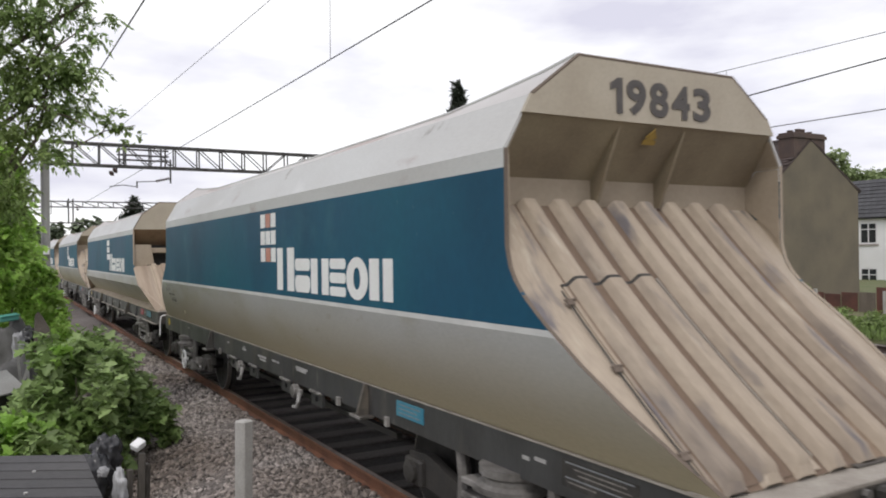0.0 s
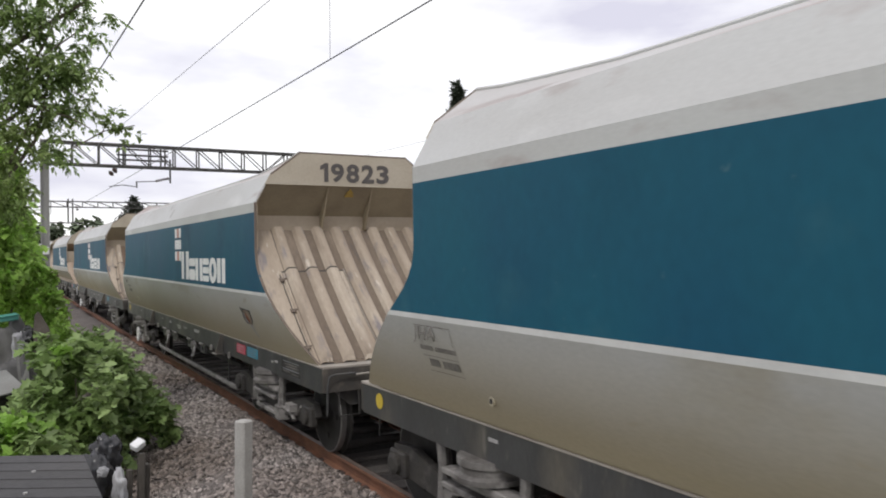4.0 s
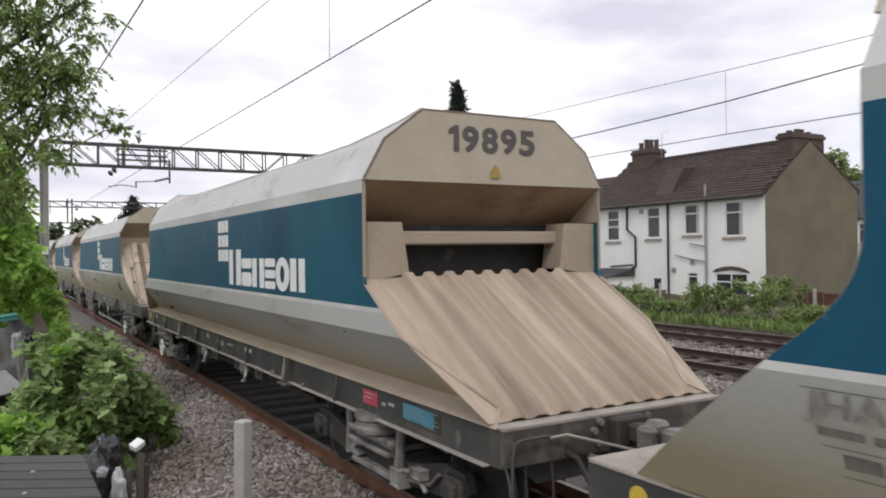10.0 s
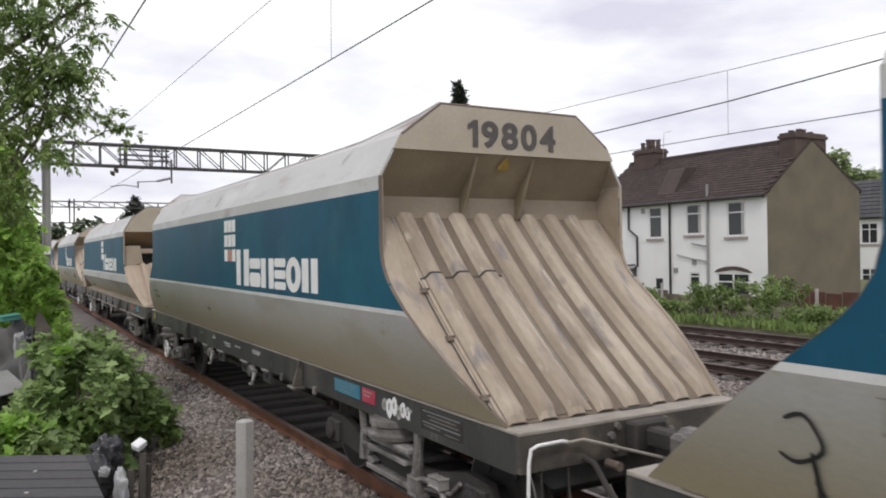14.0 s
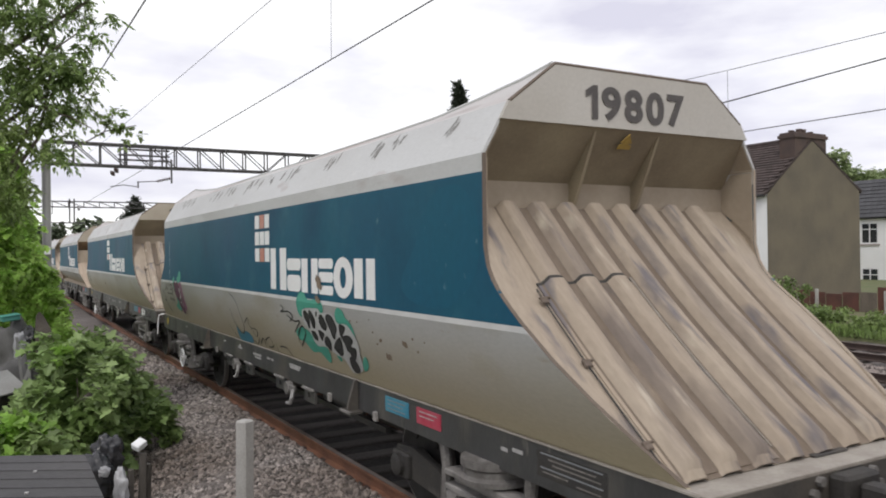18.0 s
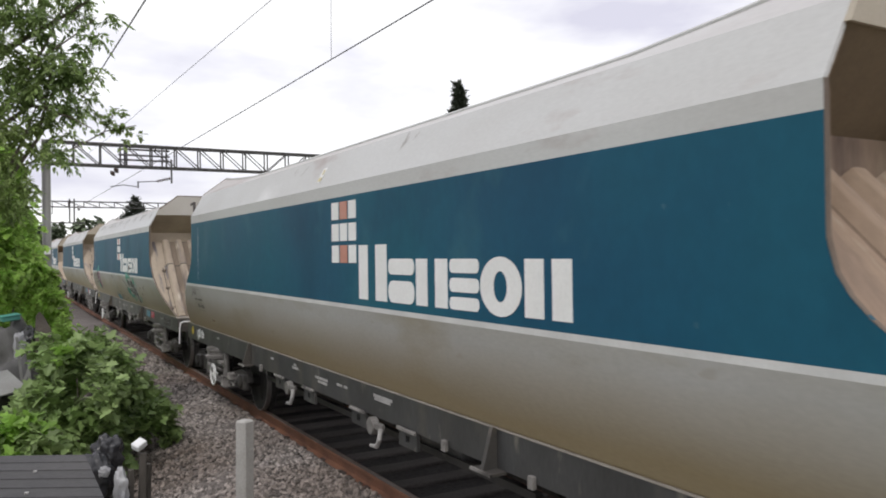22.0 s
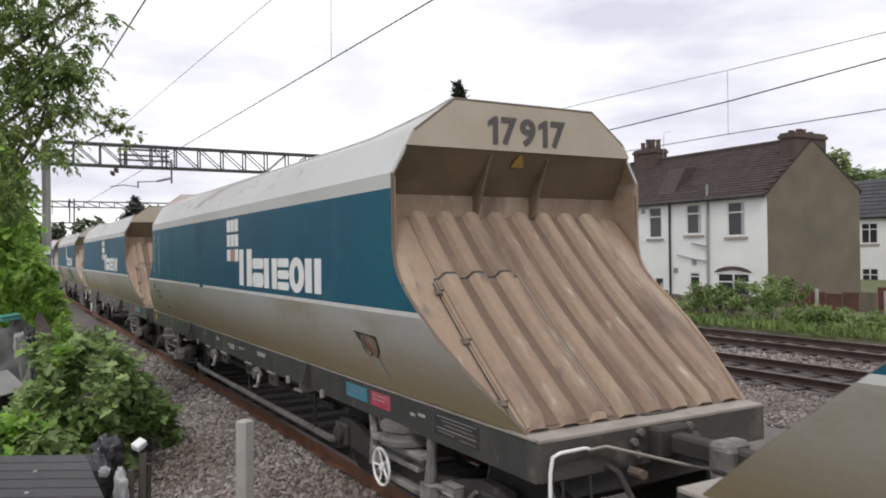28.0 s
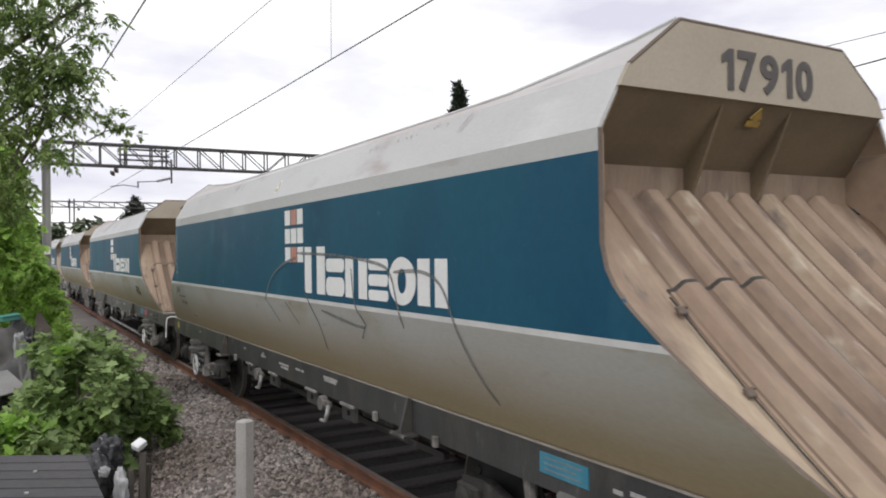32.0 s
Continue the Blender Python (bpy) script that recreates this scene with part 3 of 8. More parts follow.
def corrugated(g, x0, x1, ridges, line, t0=0.0, t1=1.0, high=0.07, lift=0.0, border=0.0, edge=None, n=14, section=SECTION, taper=True):
    """A sloping ribbed sheet along a line; edge bends its outer borders to the side sheets."""
    prof = [(x0, 0.0)]
    xa, xb = x0 + border, x1 - border
    p = (xb - xa) / ridges
    for i in range(ridges):
        s = xa + i * p
        prof += [(s + u * p, high * h) for u, h in ((0.10, 0.0), (0.14, 0.12), (0.22, 0.88), (0.265, 1.0), (0.43, 1.03), (0.60, 0.97), (0.665, 0.84), (0.76, 0.1), (0.80, 0.0))]
    prof.append((x1, 0.0))
    rows = []
    steps = [i / (n - 1) for i in range(n)]
    if taper:
        steps = [0.0, 0.012, 0.035] + steps[1:]
    for k in steps:
        t = t0 + (t1 - t0) * k
        rise = min(1.0, 0.42 + 0.58 * k / 0.035) if taper else 1.0
        y, z = line(t)
        d = (Vector((0, *line(t + 0.02))) - Vector((0, *line(t - 0.02)))).normalized()
        nrm = Vector((0, -d.z, d.y))
        row = [tuple(Vector((x, y, z)) + nrm * (h * rise + lift)) for x, h in prof]
        if edge is not None:
            ye = max(y, edge(z) + 0.012)
            w = half_width(z, section) - 0.02
            row[0], row[-1] = (-min(w, -x0), ye, z), (min(w, x1), ye, z)
        rows.append(row)
    return g.sheet(rows, (0, 0.01, -0.01))


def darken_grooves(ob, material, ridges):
    """The grooves and right flanks of a ribbed sheet get darker dust with their shade painted in."""
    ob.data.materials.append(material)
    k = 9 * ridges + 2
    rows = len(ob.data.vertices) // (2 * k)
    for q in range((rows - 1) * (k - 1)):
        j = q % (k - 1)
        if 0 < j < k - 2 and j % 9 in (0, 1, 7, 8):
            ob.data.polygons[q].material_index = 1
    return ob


def end_of_wagon(root, section, folded):
    """The parts of one end, built at the rear; returned so that the front can mirror them."""
    made = []

    def put(name, g, m, label="", smooth=False, parent=root):
        ob = part(name, g, m, parent, label, smooth)
        made.append(ob)
        return ob
    inner = 1.348
    low = 3.0 if folded else 3.244
    y0 = 1.60
    tops = [(-half_width(z, section), z) for z in (low, *[q for q in (EAVE, KNEE, CREST) if q > low])]
    outline = tops + [(-x, z) for x, z in reversed(tops)]
    plate = put("number_panel", Geo().prism([(x * 0.998, z) for x, z in outline], 1, y0, y0 + 0.03), DUST_PALE, "pale dusty end panel with a painted number")
    rim = Geo()
    rim.tube([(x * 0.99, y0 + 0.012, z) for x, z in outline[1:-1]], 0.016, 6)
    put("hood_rim", rim, RIM)
    back_y, back_z, sill_z = (2.15, 2.62, 2.62) if folded else (1.95, 2.86, 2.67)
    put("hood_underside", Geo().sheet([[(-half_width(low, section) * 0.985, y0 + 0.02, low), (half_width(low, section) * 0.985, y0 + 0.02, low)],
                                       [(-inner, back_y, back_z), (inner, back_y, back_z)]], (0, 0.012, 0.012)), HOOD_RUST_SHADE if folded else HOOD_OLIVE)
    top = (back_y, sill_z)
    foot = (0.20, 1.11)
    if not folded:
        put("hood_sill", Geo().box((-inner, back_y, sill_z - 0.03), (inner, back_y + 0.02, back_z + 0.01)), DUST_PLAIN)
        for x in (-0.37, 0.27):
            put("gusset", Geo().prism([(y0 + 0.03, low), (back_y + 0.01, back_z), (back_y, sill_z), (back_y - 0.05, sill_z)], 0, x - 0.013, x + 0.013), HOOD_OLIVE)
        line = slope_line(foot, (top[0], top[1] - 0.005), 0.08)
        put("end_sheet", corrugated(Geo(), -inner, inner, 8, line, border=0.25, edge=end_edge), DUST, "corrugated dusty steel slope sheet", True)
        darken_grooves(made[-1], DUST_VALLEY_SHADED, 8)
        panel = put("access_panel", corrugated(Geo(), -1.098, -0.2745, 3, line, 0.012, 0.645, lift=0.009), DUST, "hinged corrugated access panel", True)
        darken_grooves(panel, DUST_VALLEY_SHADED, 3)
        # dark strip painted as the shadowed crack along the panel's top edge
        put("panel_gap", corrugated(Geo(), -1.098, -0.2745, 3, line, 0.642, 0.657, lift=0.006, n=2, taper=False), BOGIE, "", True, panel)
        for t in (0.10, 0.35, 0.58):
            y, z = line(t)
            hinge = Geo().box((-0.03, -0.028, 0.0), (0.03, 0.028, 0.018), pose(-1.135, y, z + 0.012, 42), 0.005)
            hinge.tube([(-1.17, y, z + 0.03), (-1.08, y + 0.01, z + 0.034)], 0.009, 6)
            put("hinge", hinge, RIM, "", False, panel)
        put("panel_rod", Geo().tube([(-1.14, line(t)[0], line(t)[1] + 0.022) for t in (0.05, 0.2, 0.35, 0.5, 0.62)], 0.006, 5), BOGIE, "", False, panel)
        put("panel_edge", Geo().tube([(-0.262, line(t)[0], line(t)[1] + 0.012) for t in (0.04, 0.2, 0.35, 0.5, 0.66)], 0.007, 5), FRAME_TOP, "", False, panel)
        put("foot_plate", Geo().box((-0.02, 0.165, FLOOR + 0.015), (0.30, 0.26, FLOOR + 0.03), ch=0.004), HEADSTOCK)
        cheek = [(y0 + 0.035, 2.98), (back_y - 0.1, 2.98), (back_y, back_z), (back_y, sill_z), (1.74, 2.51), (1.635, 2.40)]
        for s in (-1, 1):
            put("cheek_plate", Geo().prism(cheek, 0, s * 1.339, s * 1.330), DUST_PLAIN)
            zs = [1.11, 1.3, 1.5, 1.7, 1.9, 2.0, 2.08, 2.16, 2.25, 2.39, 2.58]
            put("side_flange", Geo().sheet([[(s * (half_width(z, section) - 0.029), end_edge(z) + 0.004, z), (s * (half_width(z, section) - 0.036), end_edge(z) + 0.55, z)] for z in zs], (-s * 0.006, 0, 0)), DUST_PLAIN, "", True)
            put("shoulder_lining", Geo().sheet([[(s * (half_width(z, section) - 0.034), y0 + 0.034, z), (s * (half_width(z, section) - 0.036), y0 + 0.36, z)] for z in (2.985, EAVE, 3.2)], (-s * 0.005, 0, 0)), DUST_PLAIN)
            zs += [EAVE]
            put("edge_strip", Geo().sheet([[(s * (half_width(z, section) + 0.002), end_edge(z) - 0.003, z), (s * (half_width(z, section) - 0.03), end_edge(z) - 0.003, z)] for z in zs], (0, 0.002, 0)), RIM if s < 0 else DUST, "", True)
    else:
        wall_y = 1.70
        for s in (-1, 1):
            put("corner_box", Geo().prism([(s * 1.346, 2.63), (s * 0.95, 2.63), (s * 0.88, 2.16), (s * 1.346, 2.08)], 1, wall_y, wall_y + 0.3), DUST_PLAIN, "dusty boxed corner post")
            put("cheek_plate", Geo().prism([(y0 + 0.035, 2.98), (back_y - 0.1, 2.98), (back_y, 2.64), (1.64, 2.64)], 0, s * 1.347, s * 1.338), DUST_PLAIN)
        put("cross_beam", Geo().box((-0.95, wall_y + 0.12, 2.42), (0.95, wall_y + 0.3, 2.55), ch=0.015), DUST_PLAIN, "steel beam across the open end")
        # near-black sheet behind the opening: the shade inside is put into its colour
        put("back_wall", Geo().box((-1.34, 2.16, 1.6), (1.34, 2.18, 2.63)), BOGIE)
        put("end_sheet", corrugated(Geo(), -1.347, 1.347, 9, slope_line((0.0, 1.115), (1.72, 2.125), 0.0), high=0.05, border=0.36, edge=lambda z: end_edge(z, True), section=[(1.09, 1.15), (1.66, 1.375), (3.7, 1.375)]), DUST_STREAK, "corrugated dusty steel slope sheet", True)
        for s in (-1, 1):
            zs = [1.2, 1.4, 1.66, 1.9, 2.08]
            put("side_flange", Geo().sheet([[(s * (half_width(z, section) - 0.029), end_edge(z, True) + 0.004, z), (s * (half_width(z, section) - 0.036), end_edge(z, True) + 0.26, z)] for z in zs], (-s * 0.006, 0, 0)), DUST_STREAK)
            zs += [2.1, 2.6, EAVE]
            put("edge_strip", Geo().sheet([[(s * (half_width(z, section) + 0.002), end_edge(z, True) - 0.003, z), (s * (half_width(z, section) - 0.03), end_edge(z, True) - 0.003, z)] for z in zs], (0, 0.002, 0)), DUST_STREAK)
    sign = Geo().prism([(-0.06, 0.0), (0.06, 0.0), (0.06, 0.035), (0.012, 0.045), (0.055, 0.055), (0.0, 0.13), (-0.055, 0.055), (-0.02, 0.045), (-0.06, 0.035)], 1, -0.004, 0.004)
    sz = 3.06 if folded else 3.11
    sy = y0 - 0.012 if folded else 1.69
    sg = put("warning_sign", sign, SIGN, "small yellow triangular sign")
    sg.matrix_basis = pose(0.02 if folded else -0.06, sy, sz, 0 if folded else 38)
    # headstock, ledge, drawgear and hoses
    put("ledge_plate", Geo().box((-1.11, 0.0, FLOOR - 0.012), (1.11, 0.40, FLOOR + 0.014), ch=0.004), FRAME_TOP, "pale dusty steel ledge")
    hs = Geo().prism([(0.0, 0.82), (0.0, FLOOR - 0.012), (0.05, FLOOR - 0.012), (0.05, 0.84), (0.16, 0.84), (0.16, 0.82)], 0, -1.11, 1.11)
    put("headstock", hs, HEADSTOCK)
    put("lower_headstock", Geo().prism([(-0.95, 0.82), (0.95, 0.82), (0.75, 0.64), (-0.75, 0.64)], 1, 0.10, 0.13), FRAME)
    draw = Geo().box((-0.16, -0.12, 0.86), (0.16, 0.0, 1.08), ch=0.02)
    draw.box((-0.07, -0.50, 0.90), (0.07, -0.12, 1.04), ch=0.02)
    put("drawgear", draw, BOGIE, "dark steel coupling gear")
    for x in (-0.55, 0.48):
        hose = Geo().tube([(x, 0.0, 0.86), (x, -0.12, 0.84), (x + 0.03, -0.22, 0.68), (x + 0.02, -0.36, 0.58), (x, -0.48, 0.62)], 0.022)
        put("brake_hose", hose, BOGIE, "", True)
    cock = Geo().tube([(-0.35, -0.03, 0.80), (-0.35, -0.16, 0.80)], 0.035)
    put("brake_cock", cock, RIM)
    rail = Geo().tube([(-0.72, -0.03, 1.0), (-0.78, -0.05, 1.02), (-1.0, -0.06, 1.02), (-1.06, -0.06, 1.0), (-1.08, -0.06, 0.90), (-1.09, -0.06, 0.58)], 0.013)
    put("shunter_handle", rail, WHITE, "bent white handrail", True)
    put("lever_rod", Geo().tube([(-0.74, -0.04, 1.0), (-0.6, -0.06, 1.01), (0.05, -0.30, 0.82), (0.2, -0.34, 0.80)], 0.012, 6), FRAME_TOP)
    for x, z in ((-0.30, 0.99), (-0.24, 1.05), (0.25, 1.04), (0.31, 0.96), (0.26, 0.89), (-0.27, 0.9)):
        put("bolt", Geo().lathe([(0.028, -0.035), (0.028, 0.0)], 1, (x, 0, z), 6), SPRING)
    knuckle = Geo().box((-0.13, -0.66, 0.86), (0.02, -0.50, 1.08), ch=0.03)
    knuckle.box((0.03, -0.62, 0.88), (0.14, -0.46, 1.06), ch=0.03)
    put("coupler_head", knuckle, SPRING)
    for x in (-0.8, 0.8):
        put("step_iron", Geo().tube([(x - 0.12, 0.02, 0.84), (x - 0.12, 0.0, 0.55), (x + 0.12, 0.0, 0.55), (x + 0.12, 0.02, 0.84)], 0.012, 6), BOGIE)
    return made


ON_FRAME = ("ledge_plate", "headstock", "lower_headstock", "drawgear", "brake_hose", "brake_cock", "shunter_handle", "lever_rod", "bolt", "coupler_head", "step_iron")


def mirrored(obs, root, cut=0.0):
    """The front end: the same parts turned half round about the wagon's middle."""
    turn = pose(0, LONG, 0, 0, 0, 180)
    made = {}
    for o in obs:
        c = o.copy()
        scene.collection.objects.link(c)
        made[o] = c
        if o.parent in made:
            c.parent = made[o.parent]
        else:
            c.parent = root
            on_frame = o.name.split(".")[0] in ON_FRAME
            c.matrix_basis = (turn if on_frame else pose(0, LONG - cut, 0, 0, 0, 180)) @ o.matrix_basis


def bogie_frame(root, yc):
    """A bogie with cast side frames, stacked spring plates under a round pad, and hanging brake gear."""
    for s in (-1, 1):
        x = s * 0.98
        pts = [(-1.62, 0.46), (-1.56, 0.60), (-1.25, 0.62), (-0.75, 0.50), (-0.45, 0.47), (0.45, 0.47), (0.75, 0.50), (1.25, 0.62), (1.56, 0.60), (1.62, 0.46), (1.30, 0.34), (0.80, 0.30),
               (0.46, 0.27), (-0.46, 0.27), (-0.80, 0.30), (-1.30, 0.34)]
        fr = part("bogie_frame", Geo().prism([(yc + a, b) for a, b in pts], 0, x - 0.04, x + 0.04), BOGIE, root)
        o = x + s * 0.045
        for a in (-1.43, 1.43):
            box = Geo().box((o - 0.05, yc + a - 0.15, 0.33), (o + 0.05, yc + a + 0.15, 0.56), ch=0.02)
            box.lathe([(0.10, o + s * 0.05), (0.10, o + s * 0.085), (0.06, o + s * 0.10)], 0, (0, yc + a, 0.45), 12)
            part("axlebox", box, BOGIE, fr)
        part("spring_pad", Geo().lathe([(0.22, 0.645), (0.285, 0.66), (0.29, 0.70), (0.25, 0.72), (0.25, 0.76), (0.27, 0.78), (0.27, 0.83)], 2, (x, yc, 0), 16), SPRING, fr, "", True)
        for y0, y1, z0, z1, d in ((-0.46, 0.52, 0.592, 0.64, 0.15), (-0.40, 0.46, 0.535, 0.575, 0.09), (-0.38, 0.54, 0.475, 0.52, 0.14), (-0.62, 0.46, 0.275, 0.325, 0.13)):
            part("spring_plate", Geo().box((min(x, x + s * d), yc + y0, z0), (max(x, x + s * d), yc + y1, z1), ch=0.008), CASTING, fr, "pale dusty steel plate")
        hook = Geo().prism([(yc + 0.50, 0.475), (yc + 0.56, 0.43), (yc + 0.52, 0.35), (yc + 0.36, 0.325), (yc + 0.30, 0.36), (yc + 0.44, 0.39), (yc + 0.40, 0.44), (yc + 0.20, 0.475)], 0, o, o + s * 0.07)
        part("spring_hook", hook, CASTING, fr)
        for a in (-0.52, 0.60):
            part("damper", Geo().tube([(o + s * 0.03, yc + a * 1.05, 0.84), (o + s * 0.03, yc + a, 0.62), (o + s * 0.04, yc + a * 0.97, 0.33)], [0.05, 0.045, 0.06], 8), SPRING, fr, "", True)
        foot = Geo().box((o, yc - 0.63, 0.27), (o + s * 0.10, yc - 0.47, 0.42), ch=0.015)
        foot.box((o, yc - 0.98, 0.42), (o + s * 0.08, yc - 0.80, 0.50), ch=0.012)
        foot.tube([(o + s * 0.04, yc - 0.55, 0.40), (o + s * 0.05, yc - 0.86, 0.45), (o + s * 0.05, yc - 1.02, 0.33)], 0.022, 6)
        part("brake_casting", foot, CASTING, fr)
        part("tie_bar", Geo().tube([(o + s * 0.02, yc - 0.60, 0.33), (o + s * 0.02, yc - 1.05, 0.40), (o + s * 0.02, yc - 1.20, 0.52)], 0.02, 6), SPRING, fr)
    part("bolster", Geo().box((-0.95, yc - 0.22, 0.52), (0.95, yc + 0.22, 0.80), ch=0.02), BOGIE, root)
    for a in (-0.85, 0.85):
        part("brake_beam", Geo().box((-0.72, yc + a - 0.04, 0.36), (0.72, yc + a + 0.04, 0.46)), BOGIE, root)


def wheelset_mesh():
    g = Geo()
    for s in (-1, 1):
        g.lathe([(0.10, s * 0.80), (0.17, s * 0.80), (0.36, s * 0.785), (0.40, s * 0.81), (0.45, s * 0.81), (0.452, s * 0.75), (0.455, s * 0.70), (0.48, s * 0.69), (0.48, s * 0.675),
                 (0.40, s * 0.67), (0.36, s * 0.71), (0.17, s * 0.70), (0.10, s * 0.68)], 0, (0, 0, 0), 26)
        for k in range(4):
            a = math.pi / 2 * k
            g.box((s * 0.802 - 0.006, -0.03, -0.03), (s * 0.802 + 0.006, 0.03, 0.03), pose(0, 0.26 * math.cos(a), 0.26 * math.sin(a)))
    g.lathe([(0.085, -1.0), (0.085, 1.0)], 0, (0, 0, 0), 12)
    return g.mesh("wheelset", WHEEL, True)


WHEELSET = wheelset_mesh()


def tyre_mesh(s):
    """The bright worn rim on the outer face of one wheel."""
    g = Geo()
    g.lathe([(0.436, s * 0.8105), (0.436, s * 0.8125), (0.447, s * 0.8125), (0.4545, s * 0.806), (0.4545, s * 0.745), (0.447, s * 0.745)], 0, (0, 0, 0), 32, False)
    return g.mesh("tyre", TREAD, True)


TYRES = (tyre_mesh(-1), tyre_mesh(1))
AXLES = (0.67, 3.53, LONG - 3.53, LONG - 0.67)


def build_wagon(folded=False, cut=0.0):
    """A bogie hopper wagon; its origin is on the rail at the middle of the rear headstock, and it heads along +Y."""
    section = SECTION_FOLDED if folded else SECTION
    root = thing("hopper_wagon", "petrol blue and grey dusty steel bogie hopper wagon on the rails", "railway wagon", group="wagons of the train")
    tail = section[:2] if folded else section[:5]
    for s in (-1, 1):
        lows = [q[0] for q in section if q[0] <= 1.838]
        if folded:
            part("foot_ledge", side_sheet(Geo(), s, lows[:2], section, cut), DUST_PLAIN, root, "tan dusty ledge along the foot of the side")
            lows = lows[1:]
        part("lower_side", side_sheet(Geo(), s, lows, section, cut), LOWER_PAINT, root, "pale grey lower side turning tan with dust", True)
        part("white_line", side_sheet(Geo(), s, [1.838, SIDE_LOW], section, cut), STRIPE, root)
        part("blue_band", side_sheet(Geo(), s, [SIDE_LOW, 1.95, 2.05, 2.15, 2.25, 2.35, 2.45, 2.7, SIDE_TOP], section, cut), BLUE_PAINT, root, "petrol blue painted side band")
        part("upper_side", side_sheet(Geo(), s, [SIDE_TOP, EAVE], section, cut), GREY_PAINT, root)
        part("shoulder_sheet", side_sheet(Geo(), s, [EAVE, KNEE], section, cut), GREY_PAINT, root)
        if folded:
            part("solebar_flange", Geo().box((min(s * 1.112, s * 1.165), 0.05, 0.798), (max(s * 1.112, s * 1.165), LONG - 0.05, 0.813), ch=0.003), FRAME_TOP, root, "pale dusty lower flange")
        sheet, rim = top_sheet(s, section, cut)
        part("top_sheet", sheet, GREY_TOP, root, "", True)
        part("crest_rim", rim, GREY_PAINT, root)
        web = [(s * 1.11, 0.805), (s * 1.11, FLOOR + 0.002), (s * 0.95, FLOOR + 0.002), (s * 0.95, FLOOR - 0.02), (s * 1.09, FLOOR - 0.02), (s * 1.09, 0.825), (s * 1.0, 0.825), (s * 1.0, 0.805)]
        part("solebar", Geo().prism(web, 1, 0.05, LONG - 0.05), FRAME, root, "dark dusty steel solebar")
        part("dust_line", Geo().box((min(s * 1.104, s * 1.119), 0.06, FLOOR - 0.006), (max(s * 1.104, s * 1.119), LONG - 0.06, FLOOR + 0.007)), FRAME_TOP, root, "pale dust along the top of the solebar")
        for y in (4.35, LONG - 4.2):
            br = Geo().prism([(s * 1.115, FLOOR), (s * 1.115, 0.805), (s * 1.23, 0.805), (s * 1.23, 0.825), (s * 1.15, 1.10)], 1, y - 0.02, y + 0.02)
            br.box((min(s * 1.112, s * 1.25), y - 0.13, 0.785), (max(s * 1.112, s * 1.25), y + 0.13, 0.805))
            part("side_bracket", br, HEADSTOCK, root)
            part("bracket_edge", Geo().box((min(s * 1.235, s * 1.255), y - 0.13, 0.786), (max(s * 1.235, s * 1.255), y + 0.13, 0.808)), CASTING, root)
    part("floor_sheet", Geo().box((-1.05, 0.5, 1.06), (1.05, LONG - 0.5, 1.09)), BOGIE, root)
    part("centre_sill", Geo().box((-0.28, 0.1, 0.62), (0.28, LONG - 0.1, 1.0), ch=0.02), BOGIE, root)
    ends = end_of_wagon(root, section, folded)
    mirrored(ends, root, cut)
    if folded:
        # its rear headstock stands farther back
        for ob in ends:
            if ob.parent is root and ob.name.split(".")[0] in ON_FRAME:
                ob.location.y -= 0.14
        for y in (2.9, 4.6, 6.2, 7.8, 9.4, 11.0, 12.3, 13.6):
            part("solebar_rib", Geo().prism([(-1.115, 0.815), (-1.163, 0.815), (-1.163, 0.84), (-1.125, FLOOR - 0.01), (-1.115, FLOOR - 0.01)], 1, y - 0.012, y + 0.012), FRAME_TOP if y in (4.6, 11.0) else FRAME, root)
        for s in (-1, 1):
            part("solebar_end", Geo().box((min(s * 1.09, s * 1.11), -0.10, 0.805), (max(s * 1.09, s * 1.11), 0.05, FLOOR)), FRAME, root)
    if cut:
        part("front_ledge", Geo().box((-1.11, LONG - 0.40 - cut, FLOOR - 0.010), (1.11, LONG - 0.404, FLOOR + 0.012)), FRAME_TOP, root)
    for yc in (2.1, LONG - 2.1):
        bogie_frame(root, yc)
    # discharge gear between the bogies
    for k, y in enumerate((4.9, 6.3, 7.7, 9.1, 10.5)):
        ch = Geo().prism([(-0.85, 1.05), (0.85, 1.05), (0.5, 0.46), (-0.5, 0.46)], 1, y - 0.5, y + 0.5)
        part("discharge_chute", ch, BOGIE, root)
    part("air_cylinder", Geo().lathe([(0.10, 5.2), (0.14, 5.23), (0.14, 5.95), (0.10, 5.98)], 1, (-0.72, 0, 0.66), 14), FRAME, root, "", True)
    part("brake_pipe", Geo().tube([(-0.90, 4.2, 0.74), (-0.90, LONG - 4.2, 0.74)], 0.025, 6), BOGIE, root)
    part("truss_bar", Geo().box((-0.88, 4.2, 0.56), (-0.82, LONG - 4.2, 0.62)), BOGIE, root)
    # door gear hung below the solebar: bored brackets with pale tops, and cranked levers between them
    for y in (5.70, 6.75, 8.15, 9.20):
        br = part("gear_bracket", wall_with_holes(-1.125, 0.03, y - 0.17, y + 0.17, 0.655, 0.805, [(y - 0.04, y + 0.04, 0.70, 0.76)]), FRAME, root)
        part("bracket_top", Geo().box((-1.155, y - 0.17, 0.795), (-1.126, y + 0.17, 0.825), ch=0.005), CASTING, br, "pale worn bracket top")
    for y in (6.35, 8.78):
        piv = Geo().lathe([(0.075, -1.17), (0.085, -1.15), (0.085, -1.10)], 0, (0, y + 0.05, 0.72), 12)
        piv.box((-1.16, y - 0.18, 0.70), (-1.11, y + 0.04, 0.77), ch=0.012)
